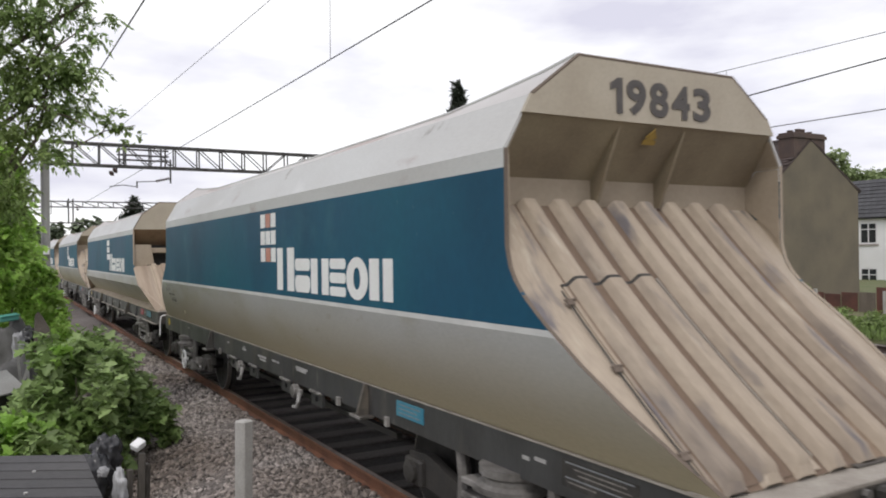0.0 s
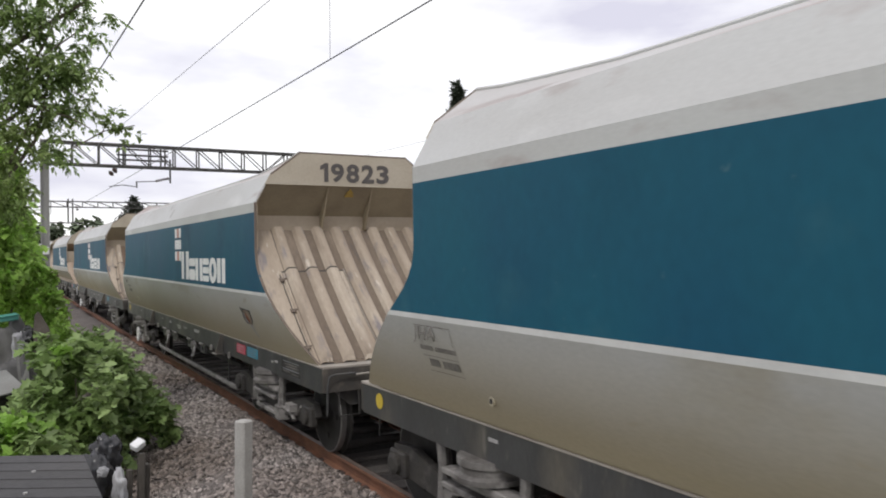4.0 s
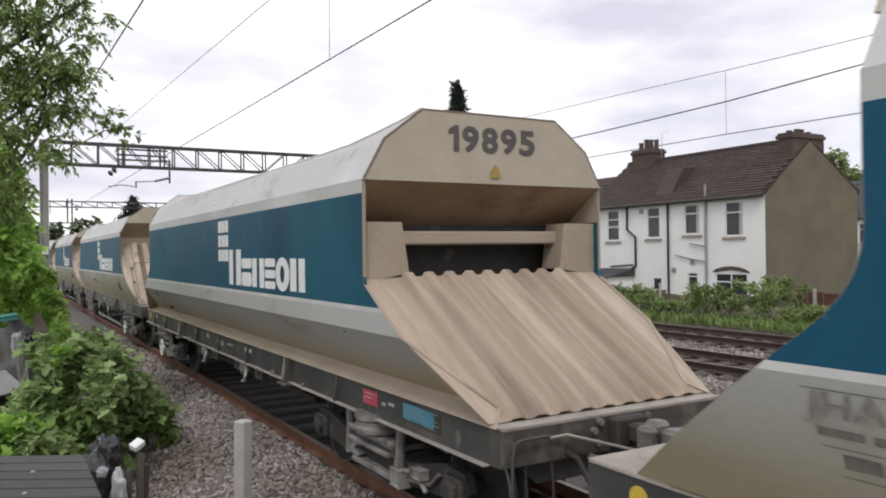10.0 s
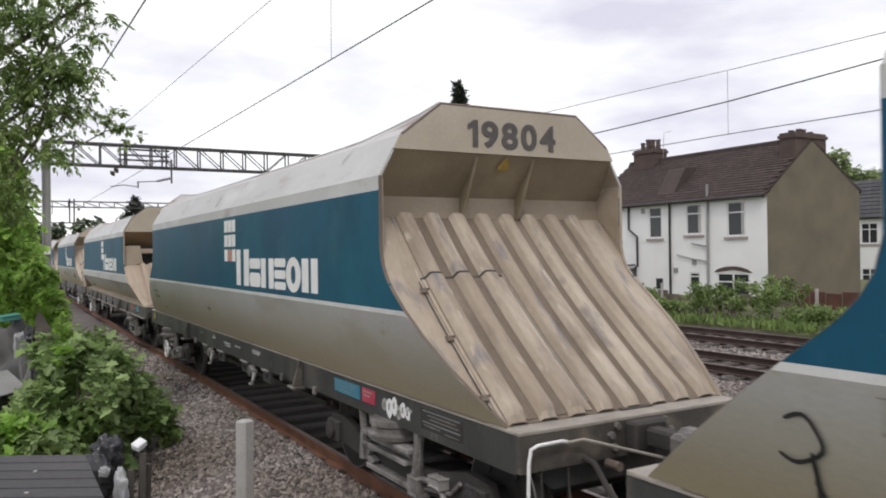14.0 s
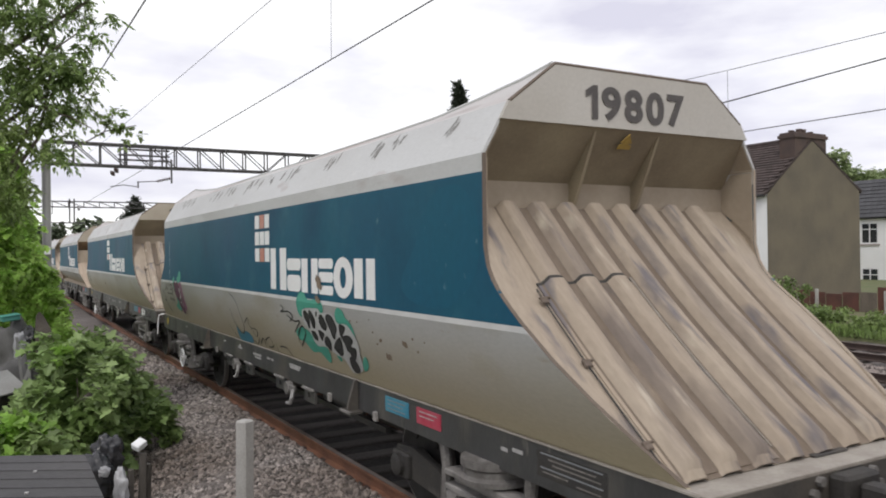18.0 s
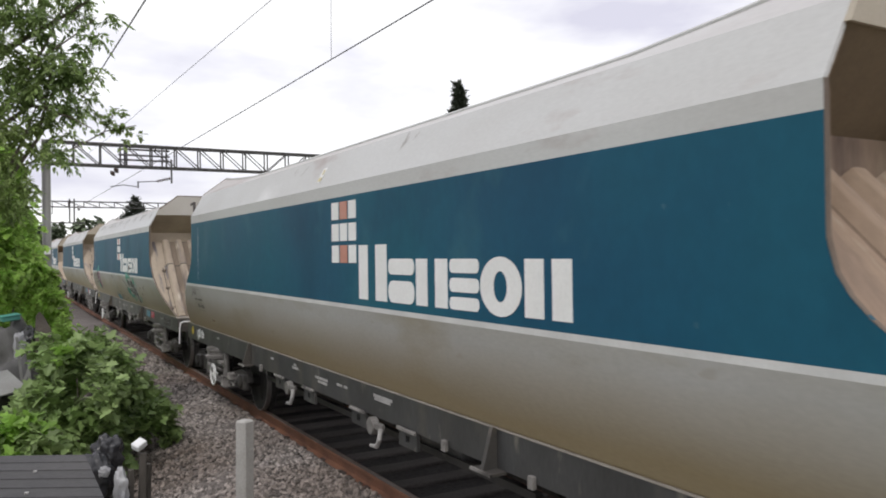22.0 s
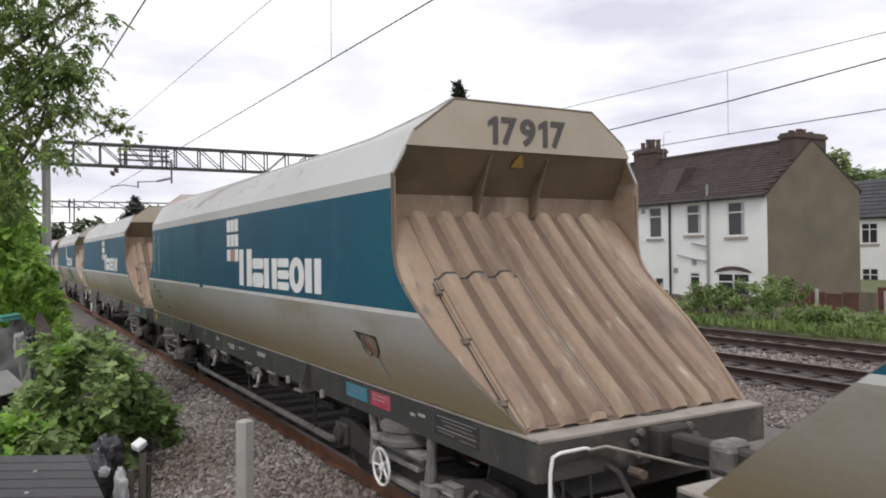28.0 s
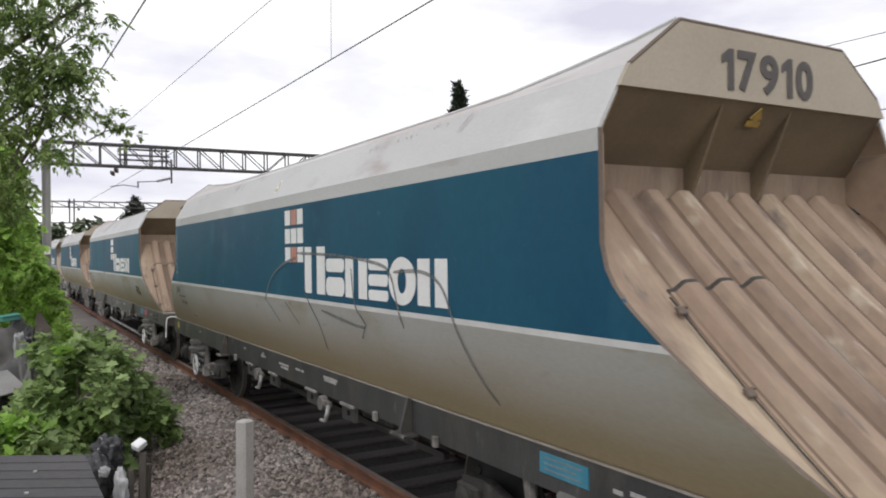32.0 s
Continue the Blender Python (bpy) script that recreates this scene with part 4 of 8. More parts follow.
        gear = part("door_gear", piv, SPRING, root, "", True)
        lever = Geo().tube([(-1.15, y - 0.16, 0.73), (-1.17, y - 0.17, 0.64), (-1.17, y - 0.11, 0.56), (-1.17, y + 0.02, 0.545)], [0.026, 0.024, 0.022, 0.018], 7)
        part("door_lever", lever, STENCIL, gear, "pale hanging door lever", True)
    for y in (3.9, 5.05, 10.0):
        part("pipe_clip", Geo().box((-1.15, y - 0.03, 0.77), (-1.112, y + 0.03, 0.86), ch=0.006), CASTING, root)
    for y in AXLES:
        ws = new("wheelset", WHEELSET)
        ws.parent = root
        ws.location = (0, y, 0.452)
        for me in TYRES:
            new("tyre", me).parent = ws
    sx = -1.1105
    for y0, y1, z in ((1.58, 1.70, 0.965), (1.76, 1.84, 0.945), (6.02, 6.42, 0.99), (6.06, 6.40, 0.96), (7.06, 7.16, 0.96), (7.20, 7.34, 0.96), (7.60, 7.98, 0.955), (7.62, 7.90, 0.915), (8.55, 8.76, 0.965), (8.62, 8.70, 1.0), (9.5, 9.62, 0.98), (12.38, 12.5, 0.98)):
        part("stencil_bar", Geo().box((sx - 0.003, y0, z), (sx - 0.0005, y1, z + 0.027)), STENCIL, root)
    tag = part("data_panel", Geo().box((sx - 0.002, 0.74, 0.875), (sx - 0.0002, 1.42, 1.045)), BOGIE, root, "black data panel with worn pale lines")
    for i, (a, b) in enumerate(((0.78, 1.38), (0.84, 1.30), (0.80, 1.26), (0.78, 1.38), (1.10, 1.36), (0.80, 1.02))):
        z = (1.025, 0.995, 0.965, 0.932, 0.905, 0.89)[i]
        part("data_bar", Geo().box((sx - 0.004, a, z), (sx - 0.0022, b, z + 0.009)), STENCIL_DARK if i not in (0, 3) else STENCIL_DIM, tag)
    part("yellow_disc", Geo().lathe([(0.072, sx - 0.006), (0.072, sx - 0.001)], 0, (0, LONG - 0.42, 0.97), 20), YELLOW, root, "yellow painted disc")
    return root


def side_paint(root, rects, name, material, label="", z_bump=0.004):
    """Flat paint on the near side: rectangles (y0, y1, z0, z1)."""
    g = Geo()
    for y0, y1, z0, z1 in rects:
        g.box((-1.375 - z_bump, y0, z0), (-1.3745, y1, z1))
    return part(name, g, material, root, label)


def word_mark(root, reds=(), start=6.2, length=3.02, ahead=0.64):
    """Six plain white letter-sized shapes that run back from start, and nine squares above them."""
    top, low, base = 2.42, 2.30, 1.94
    k = length / 2.96

    def bars(*rects):
        for a, b, c, d in rects:
            y0, y1, r = start - b * k, start - a * k, 0.42 * min(d - c, b - a) if b - a > 0.3 else 0.0
            pts = []
            for cy, cz, q in ((y1 - r, d - r, 0), (y0 + r, d - r, 1), (y0 + r, c + r, 2), (y1 - r, c + r, 3)):
                pts += [(cy + r * math.cos(math.pi / 2 * (q + u)), cz + r * math.sin(math.pi / 2 * (q + u))) for u in ((0.0, 0.33, 0.67, 1.0) if r else (0.5,))]
            part("word_shape", Geo().prism(pts, 0, -1.379, -1.3745), WHITE, root)
    bars((0.0, 0.19, base, top), (0.35, 0.57, base, top))
    bars((0.60, 1.06, 2.17, low), (0.60, 1.06, base, 2.12))
    bars((1.09, 1.27, base, low), (1.39, 1.57, base, low))
    bars((1.60, 1.99, 2.20, low), (1.60, 1.99, 2.065, 2.165), (1.60, 1.99, base, 2.03))
    n = 24
    cy, cz = start - 2.245 * k, 2.12
    ring = [(math.cos(2 * math.pi * i / n), math.sin(2 * math.pi * i / n)) for i in range(n)]
    out = [(-1.379, cy + 0.24 * k * c, cz + 0.195 * d) for c, d in ring]
    inn = [(-1.379, cy + 0.075 * k * c, cz + 0.10 * d) for c, d in ring]
    part("word_shape", Geo().add(out + inn, [(i, (i + 1) % n, n + (i + 1) % n, n + i) for i in range(n)]), WHITE, root)
    bars((2.51, 2.70, base, low), (2.78, 2.96, base, low))
    for r in range(3):
        for c in range(3):
            y, z = start + ahead - c * (ahead - 0.035) / 2.95, 2.835 - r * 0.205
            red = (r, c) in reds
            side_paint(root, [(y - 0.27 * ahead, y, z - 0.165, z)], "logo_square", PINK if red else WHITE, "faded red painted square" if red else "")


@lru_cache(maxsize=None)
def digit_mesh(d):
    if d == "1":
        g = Geo().add([(0.055, 0, 0), (0.115, 0, 0), (0.115, 0.25, 0), (0.070, 0.25, 0), (0.0, 0.205, 0), (0.0, 0.155, 0), (0.055, 0.18, 0)], [(0, 1, 2, 6), (6, 2, 3, 4, 5)])
        return g.mesh("digit", DIGIT), 0.115
    me = text_mesh("digit", d, 0.25, DIGIT, 1.0, 0.012)
    wide = 0.185
    x0, x1 = min(v.co.x for v in me.vertices), max(v.co.x for v in me.vertices)
    z0, z1 = min(v.co.y for v in me.vertices), max(v.co.y for v in me.vertices)
    for v in me.vertices:
        v.co.x = (v.co.x - x0) / (x1 - x0) * wide
        v.co.y = (v.co.y - z0) / (z1 - z0) * 0.25
    return me, wide


def number_on(root, digits, k=1.0):
    """The painted running number on the rear end panel, digit by digit."""
    gap = 0.036 * k
    x = 0.0 - (sum(digit_mesh(d)[1] * k for d in digits) + gap * (len(digits) - 1)) / 2
    plate = new("running_number")
    plate.parent = root
    plate["label"] = "dark painted running number"
    for d in digits:
        me, wide = digit_mesh(d)
        ob = new("digit", me)
        ob.parent = plate
        ob.matrix_basis = pose(x, 1.594, 3.295, 90) @ Matrix.Diagonal((k, 1, 1, 1))
        x += wide * k + gap


def on_side(y, z, lift=0.006, section=SECTION):
    """A point on the near side's skin, or on the dipped slope above it."""
    if z > KNEE:
        return (-1.17 + (z - KNEE) * 2.41 - lift * 0.4, y, z + lift)
    return (-half_width(z, section) - lift, y, z)


def patch(root, name, material, y0, y1, z0, z1, lift=0.006, label="", slant=0.0):
    """A flat painted rectangle that follows the near side; slant shifts its lower edge along the wagon."""
    n = 4
    g = Geo()
    rows = []
    for i in range(n + 1):
        z = z0 + (z1 - z0) * i / n
        d = slant * (1 - i / n)
        rows.append([on_side(y0 + d, z, lift), on_side(y1 + d, z, lift)])
    g.sheet(rows)
    return part(name, g, material, root, label)


def outline(root, name, material, pts, lift=0.006, label="", soft=True):
    """A painted shape on the near side inside a closed line of (along, up) points, cut where the side bends."""
    P = [Vector(p) for p in pts]
    if soft:
        n = len(P)
        Q = []
        for i in range(n):
            p0, p1, p2, p3 = P[i - 1], P[i], P[(i + 1) % n], P[(i + 2) % n]
            for u in (0.0, 0.33, 0.67):
                Q.append(p1 + 0.5 * u * ((p2 - p0) + u * ((2 * p0 - 5 * p1 + 4 * p2 - p3) + u * (3 * (p1 - p2) + p3 - p0))))
        P = Q
    bm = bmesh.new()
    bm.faces.new([bm.verts.new((0, p.x, p.y)) for p in P])
    for z, _ in SECTION[1:6]:
        bmesh.ops.bisect_plane(bm, geom=bm.verts[:] + bm.edges[:] + bm.faces[:], plane_co=(0, 0, z), plane_no=(0, 0, 1))
    bm.verts.index_update()
    g = Geo().add([on_side(v.co.y, v.co.z, lift) for v in bm.verts], [[v.index for v in f.verts] for f in bm.faces])
    bm.free()
    return part(name, g, material, root, label)


def blot(root, name, material, y, z, ry, rz, lift=0.008, seed=0, label="", turn=0.0, ragged=0.12):
    """A round uneven blot of paint, rust or scuffing on the near side."""
    n = 24 if max(ry, rz) > 0.03 else 9
    v = []
    for i in range(n):
        a = 2 * math.pi * i / n
        k = 1 + ragged * noise.noise((math.cos(a) * 1.7 + seed * 3.1, math.sin(a) * 1.7, seed * 1.7)) + 0.5 * ragged * noise.noise((math.cos(a) * 5 + seed, math.sin(a) * 5, seed * 2.7))
        p, q = ry * k * math.cos(a), rz * k * math.sin(a)
        v.append((y + p * math.cos(turn) - q * math.sin(turn), z + p * math.sin(turn) + q * math.cos(turn)))
    return outline(root, name, material, v, lift, label, False)


def stroke(root, name, material, pts, width, lift=0.012, label=""):
    """A sprayed line on the near side through (y, z) points."""
    P = [Vector((y, z)) for y, z in pts]
    if len(P) > 2:
        Q = [P[0]]
        for i in range(len(P) - 1):
            p0, p1, p2, p3 = P[max(i - 1, 0)], P[i], P[i + 1], P[min(i + 2, len(P) - 1)]
            for k in range(1, 5):
                u = k / 4
                Q.append(p1 + 0.5 * u * ((p2 - p0) + u * ((2 * p0 - 5 * p1 + 4 * p2 - p3) + u * (3 * (p1 - p2) + p3 - p0))))
        P = Q
    rows = []
    for i, p in enumerate(P):
        d = (P[min(i + 1, len(P) - 1)] - P[max(i - 1, 0)]).normalized()
        o = Vector((-d.y, d.x)) * width * 0.5 * (0.55 if i in (0, len(P) - 1) else 1.0)
        rows.append([on_side(*(p + o), lift), on_side(*(p - o), lift)])
    return part(name, Geo().sheet(rows), material, root, label)


def class_marks(root):
    """The class letters in their thin box and two lines of worn small writing, on the lower side near the front."""
    me = text_mesh("class_letters", "JHA", 0.10, STENCIL_DARK, 1.0, 0.0)
    w = max(v.co.x for v in me.vertices)
    for v in me.vertices:
        v.co.x *= 0.33 / w
    ob = new("class_letters", me)
    ob.parent = root
    ob.matrix_basis = Matrix(((0, 0, -1, -1.375), (-1, 0, 0, 13.14), (0, 1, 0, 1.685), (0, 0, 0, 1)))
    patch(root, "stencil_line", STENCIL_DARK, 12.60, 13.16, 1.787, 1.793)
    patch(root, "stencil_line", STENCIL_DARK, 12.60, 12.606, 1.66, 1.787)
    for i, (a, b) in enumerate(((12.92, 13.11), (12.58, 12.88))):
        patch(root, "stencil_word", STENCIL_DARK, a, b, 1.60, 1.635)
    patch(root, "stencil_line", STENCIL_DARK, 12.57, 13.1, 1.555, 1.560)
    for i, (a, b) in enumerate(((12.87, 13.02), (12.58, 12.82))):
        patch(root, "stencil_word", STENCIL_DARK, a, b, 1.475, 1.535)
    patch(root, "stencil_line", STENCIL_DARK, 12.55, 13.05, 1.435, 1.440)
    bolt = Geo().lathe([(0.034, -1.222), (0.034, -1.195)], 0, (0, 12.29, 1.31), 12)
    part("side_boss", bolt, LOWER_PAINT, root, "", True)
    part("boss_hole", Geo().lathe([(0.02, -1.226), (0.02, -1.2225)], 0, (0, 12.29, 1.31), 10), BOGIE, root)


def folded_marks(root):
    """The same class letters and worn small writing on the inward facet of the open-ended wagon."""
    me = text_mesh("class_letters", "JHA", 0.10, STENCIL_DARK, 1.0, 0.0)
    w = max(v.co.x for v in me.vertices)
    for v in me.vertices:
        v.co.x *= 0.27 / w

    def on_facet(y, z, lift=0.004):
        return Vector((-0.985 - (z - 1.19) * 0.83 - 0.769 * lift, y, z - 0.639 * lift))
    ob = new("class_letters", me)
    ob.parent = root
    p = on_facet(12.60, 1.51)
    ob.matrix_basis = Matrix(((0, -0.639, -0.769, p.x), (-1, 0, 0, p.y), (0, 0.769, -0.639, p.z), (0, 0, 0, 1)))
    for a, b, c, d in ((12.47, 12.12, 1.395, 1.43), (12.73, 12.59, 1.30, 1.345), (12.50, 12.16, 1.29, 1.335), (12.72, 12.14, 1.255, 1.26), (12.60, 12.14, 1.45, 1.455)):
        part("stencil_word", Geo().sheet([[on_facet(a, c), on_facet(b, c)], [on_facet(a, d), on_facet(b, d)]]), STENCIL_DARK, root)
    part("boss_hole", Geo().box((-1.12, 11.78, 1.27), (-1.04, 11.84, 1.33), ch=0.01), BOGIE, root)
    for y in (13.54, 12.66):
        part("solebar_tag", Geo().box((-1.118, y - 0.04, 0.96), (-1.1108, y + 0.04, 1.04)), YELLOW if y < 13 else WHITE, root, "small square tag on the solebar")


def decal(root, y, faded=False):
    """Small yellow and white warning label on the sloping shoulder; the yellow of some has gone."""
    bars = [(y - 0.05, y + 0.05, 3.075, 3.225, STENCIL if faded else WHITE)]
    if not faded:
        bars += [(y - 0.042, y + 0.042, 3.085, 3.125, LABEL_YELLOW), (y - 0.025, y + 0.025, 3.15, 3.205, LABEL_YELLOW)]
    for y0, y1, z0, z1, m in bars:
        k = 0.0045 if m is LABEL_YELLOW else 0.002
        part("warning_label", Geo().sheet([[(-half_width(z, SECTION) - k, a, z + k) for a in (y0, y1)] for z in (z0, z1)]), m, root)


def hand_wheel(root, y, front):
    hw = Geo()
    ring = [(-1.19, y + 0.165 * math.cos(a), 0.41 + 0.165 * math.sin(a)) for a in (2 * math.pi * i / 20 for i in range(21))]
    hw.tube(ring, 0.014, 6, False)
    for i in range(5):
        a = 2 * math.pi * i / 5
        hw.tube([(-1.17, y, 0.41), (-1.19, y + 0.165 * math.cos(a), 0.41 + 0.165 * math.sin(a))], 0.011, 5)
    hw.lathe([(0.035, -1.2), (0.035, -1.12)], 0, (0, y, 0.41), 10)
    part("hand_wheel", hw, WHITE, root, "white spoked hand brake wheel", True)
    part("hand_wheel_shaft", Geo().tube([(-1.15, y, 0.41), (-0.9, y, 0.44), (-0.9, y + (-0.17 if front else 0.17), 0.7)], 0.02, 6), BOGIE, root)


def solebar_plate(root, name, y0, y1, material, label):
    sx = -1.1105
    p = part(name, Geo().box((sx - 0.006, y0, 0.905), (sx, y1, 1.04)), material, root, label)
    n = 2 if y1 - y0 < 0.45 else 3
    for i in range(n):
        part("plate_bar", Geo().box((sx - 0.008, y0 + 0.06 + 0.05 * (i % 2), 1.005 - i * 0.037), (sx - 0.0062, y1 - 0.05, 1.014 - i * 0.037)), STENCIL_DIM if name == 'blue_plate' else STENCIL, p)


def buffers(root):
    """A pair of boxed buffers on the rear headstock."""
    for x in (-0.86, 0.86):
        b = Geo().box((x - 0.17, -0.30, 0.80), (x + 0.17, 0.0, 1.06), ch=0.02)
        b.box((x - 0.24, -0.42, 0.74), (x + 0.24, -0.36, 1.10), ch=0.02)
        b.lathe([(0.10, -0.36), (0.10, -0.30)], 1, (x, 0, 0.93), 14)
        part("buffer", b, FRAME, root, "dark steel buffer")


def side_hatch(root):
    """Recessed door gear hatch in the lower side, rusty inside."""
    box = outline(root, "hatch_recess", BOGIE, [(2.55, 1.635), (2.06, 1.615), (2.07, 1.48), (2.18, 1.40), (2.32, 1.44), (2.44, 1.53)], 0.005, "dark rusty recessed hatch", False)
    outline(box, "hatch_back", RUST, [(2.40, 1.60), (2.12, 1.59), (2.12, 1.47), (2.22, 1.41), (2.34, 1.47)], 0.007)
    outline(box, "rust_blotch", RUST_RED, [(2.31, 1.56), (2.24, 1.54), (2.20, 1.48), (2.25, 1.44), (2.30, 1.50)], 0.009)
    outline(box, "worn_edge", STENCIL, [(2.27, 1.39), (2.17, 1.41), (2.13, 1.31), (2.10, 1.24), (2.17, 1.26), (2.22, 1.33)], 0.008)
    catch = Geo().tube([on_side(2.36, 1.57, 0.02), on_side(2.33, 1.49, 0.03), on_side(2.26, 1.43, 0.02)], 0.016, 6)
    part("hatch_catch", catch, HEADSTOCK, box)


# body forms: 0 long, 1 open ended, 2 set back a little at the front
FORMS = [build_wagon(False), build_wagon(True, 0.40), build_wagon(False, 0.24)]
# running number, form, red squares (row, column) and class marks, from the first wagon to the last
ORDER = [("", 0, ()), ("", 0, ()), ("", 0, ()), ("", 0, ()), ("", 1, ()), ("19843", 0, ((0, 1), (2, 1))), ("19823", 0, ((0, 1), (2, 1))), ("19842", 0, ((0, 1), (2, 1))), ("19895", 1, ()), ("19804", 2, ((2, 1),)),
         ("19807", 0, ((0, 1), (2, 1))), ("17925", 0, ((0, 1), (2, 1))), ("17917", 0, ((2, 1),)), ("17910", 0, ((0, 1), (2, 1)))]
FIRST = -5
# where the lettering starts on each wagon, and its length
WORDS = {0: (6.25, 3.01), 1: (6.11, 3.01, 0.57), 2: (6.35, 3.12, 0.57), 3: (6.17, 3.05, 0.60), 4: (6.19, 3.09), 5: (6.27, 2.93), 6: (6.12, 2.96), 7: (6.28, 3.04), 8: (6.23, 2.98)}
# where the small warning label sits on each shoulder that has one
LABELS = {1: 7.33, 3: 7.27, 4: 7.47, 6: 7.20, 7: 7.66, 8: 7.33}
wagons = {}
_used = set()
for _i, (_digits, _form, _reds) in enumerate(ORDER):
    _src = FORMS[_form]
    if _form in _used:
        _w = copy_thing(_src, pose(LANE, 0, 0))
    else:
        _w = _src
        _used.add(_form)
        # copies are taken before the marks are added
    wagons[FIRST + _i] = _w
for _i, (_digits, _form, _reds) in enumerate(ORDER):
    _w = wagons[FIRST + _i]
    _n = FIRST + _i
    word_mark(_w, _reds, *WORDS.get(_n, (6.2, 3.02)))
    if _n in LABELS:
        decal(_w, LABELS[_n], _n in (1, 4))
    if _digits:
        number_on(_w, _digits, 0.93 if _n > 6 else 1.0)
    if _form != 1:
        class_marks(_w)
    elif _n == 3:
        folded_marks(_w)
    hand_wheel(_w, 2.28 if _n in (2, 7) else LONG - 2.28, _n not in (2, 7))

# stickers on the near solebar: (start, end, colour) along each wagon
PLATES = {-3: ((3.2, 3.7, 0),), -2: ((2.7, 3.3, 0), (2.35, 2.65, 1)), -1: ((1.9, 2.3, 1), (0.86, 1.4, 0)), 0: ((3.23, 3.73, 0),), 1: ((2.45, 2.95, 0), (3.05, 3.5, 1)), 2: ((3.32, 3.66, 1), (2.57, 3.08, 0)),
          3: ((1.93, 2.25, 1), (0.86, 1.4, 0)), 4: ((2.68, 3.33, 0), (2.33, 2.62, 1)), 5: ((3.25, 3.71, 0), (2.69, 3.1, 1)), 6: ((1.02, 1.5, 0), (1.69, 1.95, 1)), 7: ((2.74, 3.25, 0), (2.24, 2.65, 1)), 8: ((2.05, 2.53, 0),)}
for _n, _ps in PLATES.items():
    for _a, _b, _c in _ps:
        if _c:
            solebar_plate(wagons[_n], "red_plate", _a, _b, RED, "red sticker with worn white bars")
        else:
            solebar_plate(wagons[_n], "blue_plate", _a, _b, CYAN, "pale blue sticker with worn white bars")
for _n in (1, 2, 7):
    side_hatch(wagons[_n])
for _n in (1, 2, 7):
    part("low_pipe", Geo().tube([(-0.95, 3.95, 0.30), (-0.95, 4.1, 0.26), (-0.95, LONG - 4.1, 0.26), (-0.95, LONG - 3.95, 0.30)], 0.04, 8), SPRING, wagons[_n], "pale low pipe between the bogies", True)
    for _y in (4.6, 7.4, 10.2):
        part("pipe_hanger", Geo().box((-0.96, _y - 0.02, 0.27), (-0.94, _y + 0.02, 0.9)), BOGIE, wagons[_n])
buffers(wagons[6])
# the last wagons carry browner dust and browner hood undersides, one end panel is cleaner
SWAPS = [((3,), LOWER_PAINT, LOWER_FOLDED), ((0,), DUST_VALLEY_SHADED, GROOVE_BROWN), ((0, 5), DUST, DUST_MOTTLED), ((6, 7, 8), LOWER_PAINT, LOWER_BROWN), ((2,), DUST_VALLEY_SHADED, GROOVE_BROWN), ((6, 7, 8), DUST, DUST_BROWN), ((6, 7, 8), DUST_VALLEY_SHADED, GROOVE_BROWN), ((6, 7, 8), HOOD_OLIVE, HOOD_BROWN), ((6, 7, 8), DUST_PLAIN, DUST_BROWN), ((5,), DUST_PALE, PANEL_GREY)]
for _ns, _old, _new in SWAPS:
    for _n in _ns:
        for _o in wagons[_n].children_recursive:
            for _slot in _o.material_slots:
                if _slot.material is _old:
                    _slot.link = "OBJECT"
                    _slot.material = _new
# only two of the handrails are white
for _n in (0, 1, 2, 3, 6):
    for _o in wagons[_n].children_recursive:
        if _o.name.startswith("shunter_handle"):
            _o.material_slots[0].link = "OBJECT"
            _o.material_slots[0].material = FRAME
_rng = random.Random(4)


def worn_band(root, y, z0, z1, wide):
    """An upright band of rubbed, whitened paint that thins out to both sides and at its ends."""
    steps = ((-1.0, -0.62, 0), (-0.62, -0.3, 1), (-0.3, 0.3, 2), (0.3, 0.62, 1), (0.62, 1.0, 0))
    dz = 0.12 * (z1 - z0)
    for a, b, k in steps:
        for p, q, less in ((z0, z0 + dz, 1), (z0 + dz, z1 - dz, 0), (z1 - dz, z1, 1)):
            patch(root, "worn_paint", WORN[max(0, k - less)], y + wide * a, y + wide * b, p, q, 0.0015, "whitened worn streak in the blue paint")


worn_band(wagons[6], 12.62, 1.95, 2.80, 0.08)
worn_band(wagons[7], 12.93, 1.90, 2.87, 0.17)
worn_band(wagons[7], 12.40, 1.90, 2.86, 0.13)
worn_band(wagons[8], 13.05, 1.92, 2.82, 0.11)
worn_band(wagons[5], 12.62, 1.92, 2.62, 0.08)
outline(wagons[5], "worn_paint", FLECKED, [(2.85, 2.1), (2.6, 1.95), (2.1, 1.95), (1.72, 2.2), (1.7, 2.6), (1.95, 2.82), (2.35, 2.75), (2.6, 2.4)], 0.0015, "whitened worn flecks in the blue paint")
# rust marks on the sides
for _n, _y, _z, _a, _b in ((2, 8.4, 1.56, 0.45, 0.075), (2, 6.66, 1.49, 0.16, 0.06), (2, 7.5, 1.5, 0.2, 0.05), (2, 3.76, 1.68, 0.1, 0.03), (5, 3.3, 1.45, 0.06, 0.03), (5, 2.9, 1.6, 0.05, 0.025), (4, 8.2, 1.5, 0.08, 0.03)):
    blot(wagons[_n], "rust_mark", RUST, _y, _z, _a, _b, 0.0015, int(_y * 7), "brown rust stain", 0.0, 0.6)
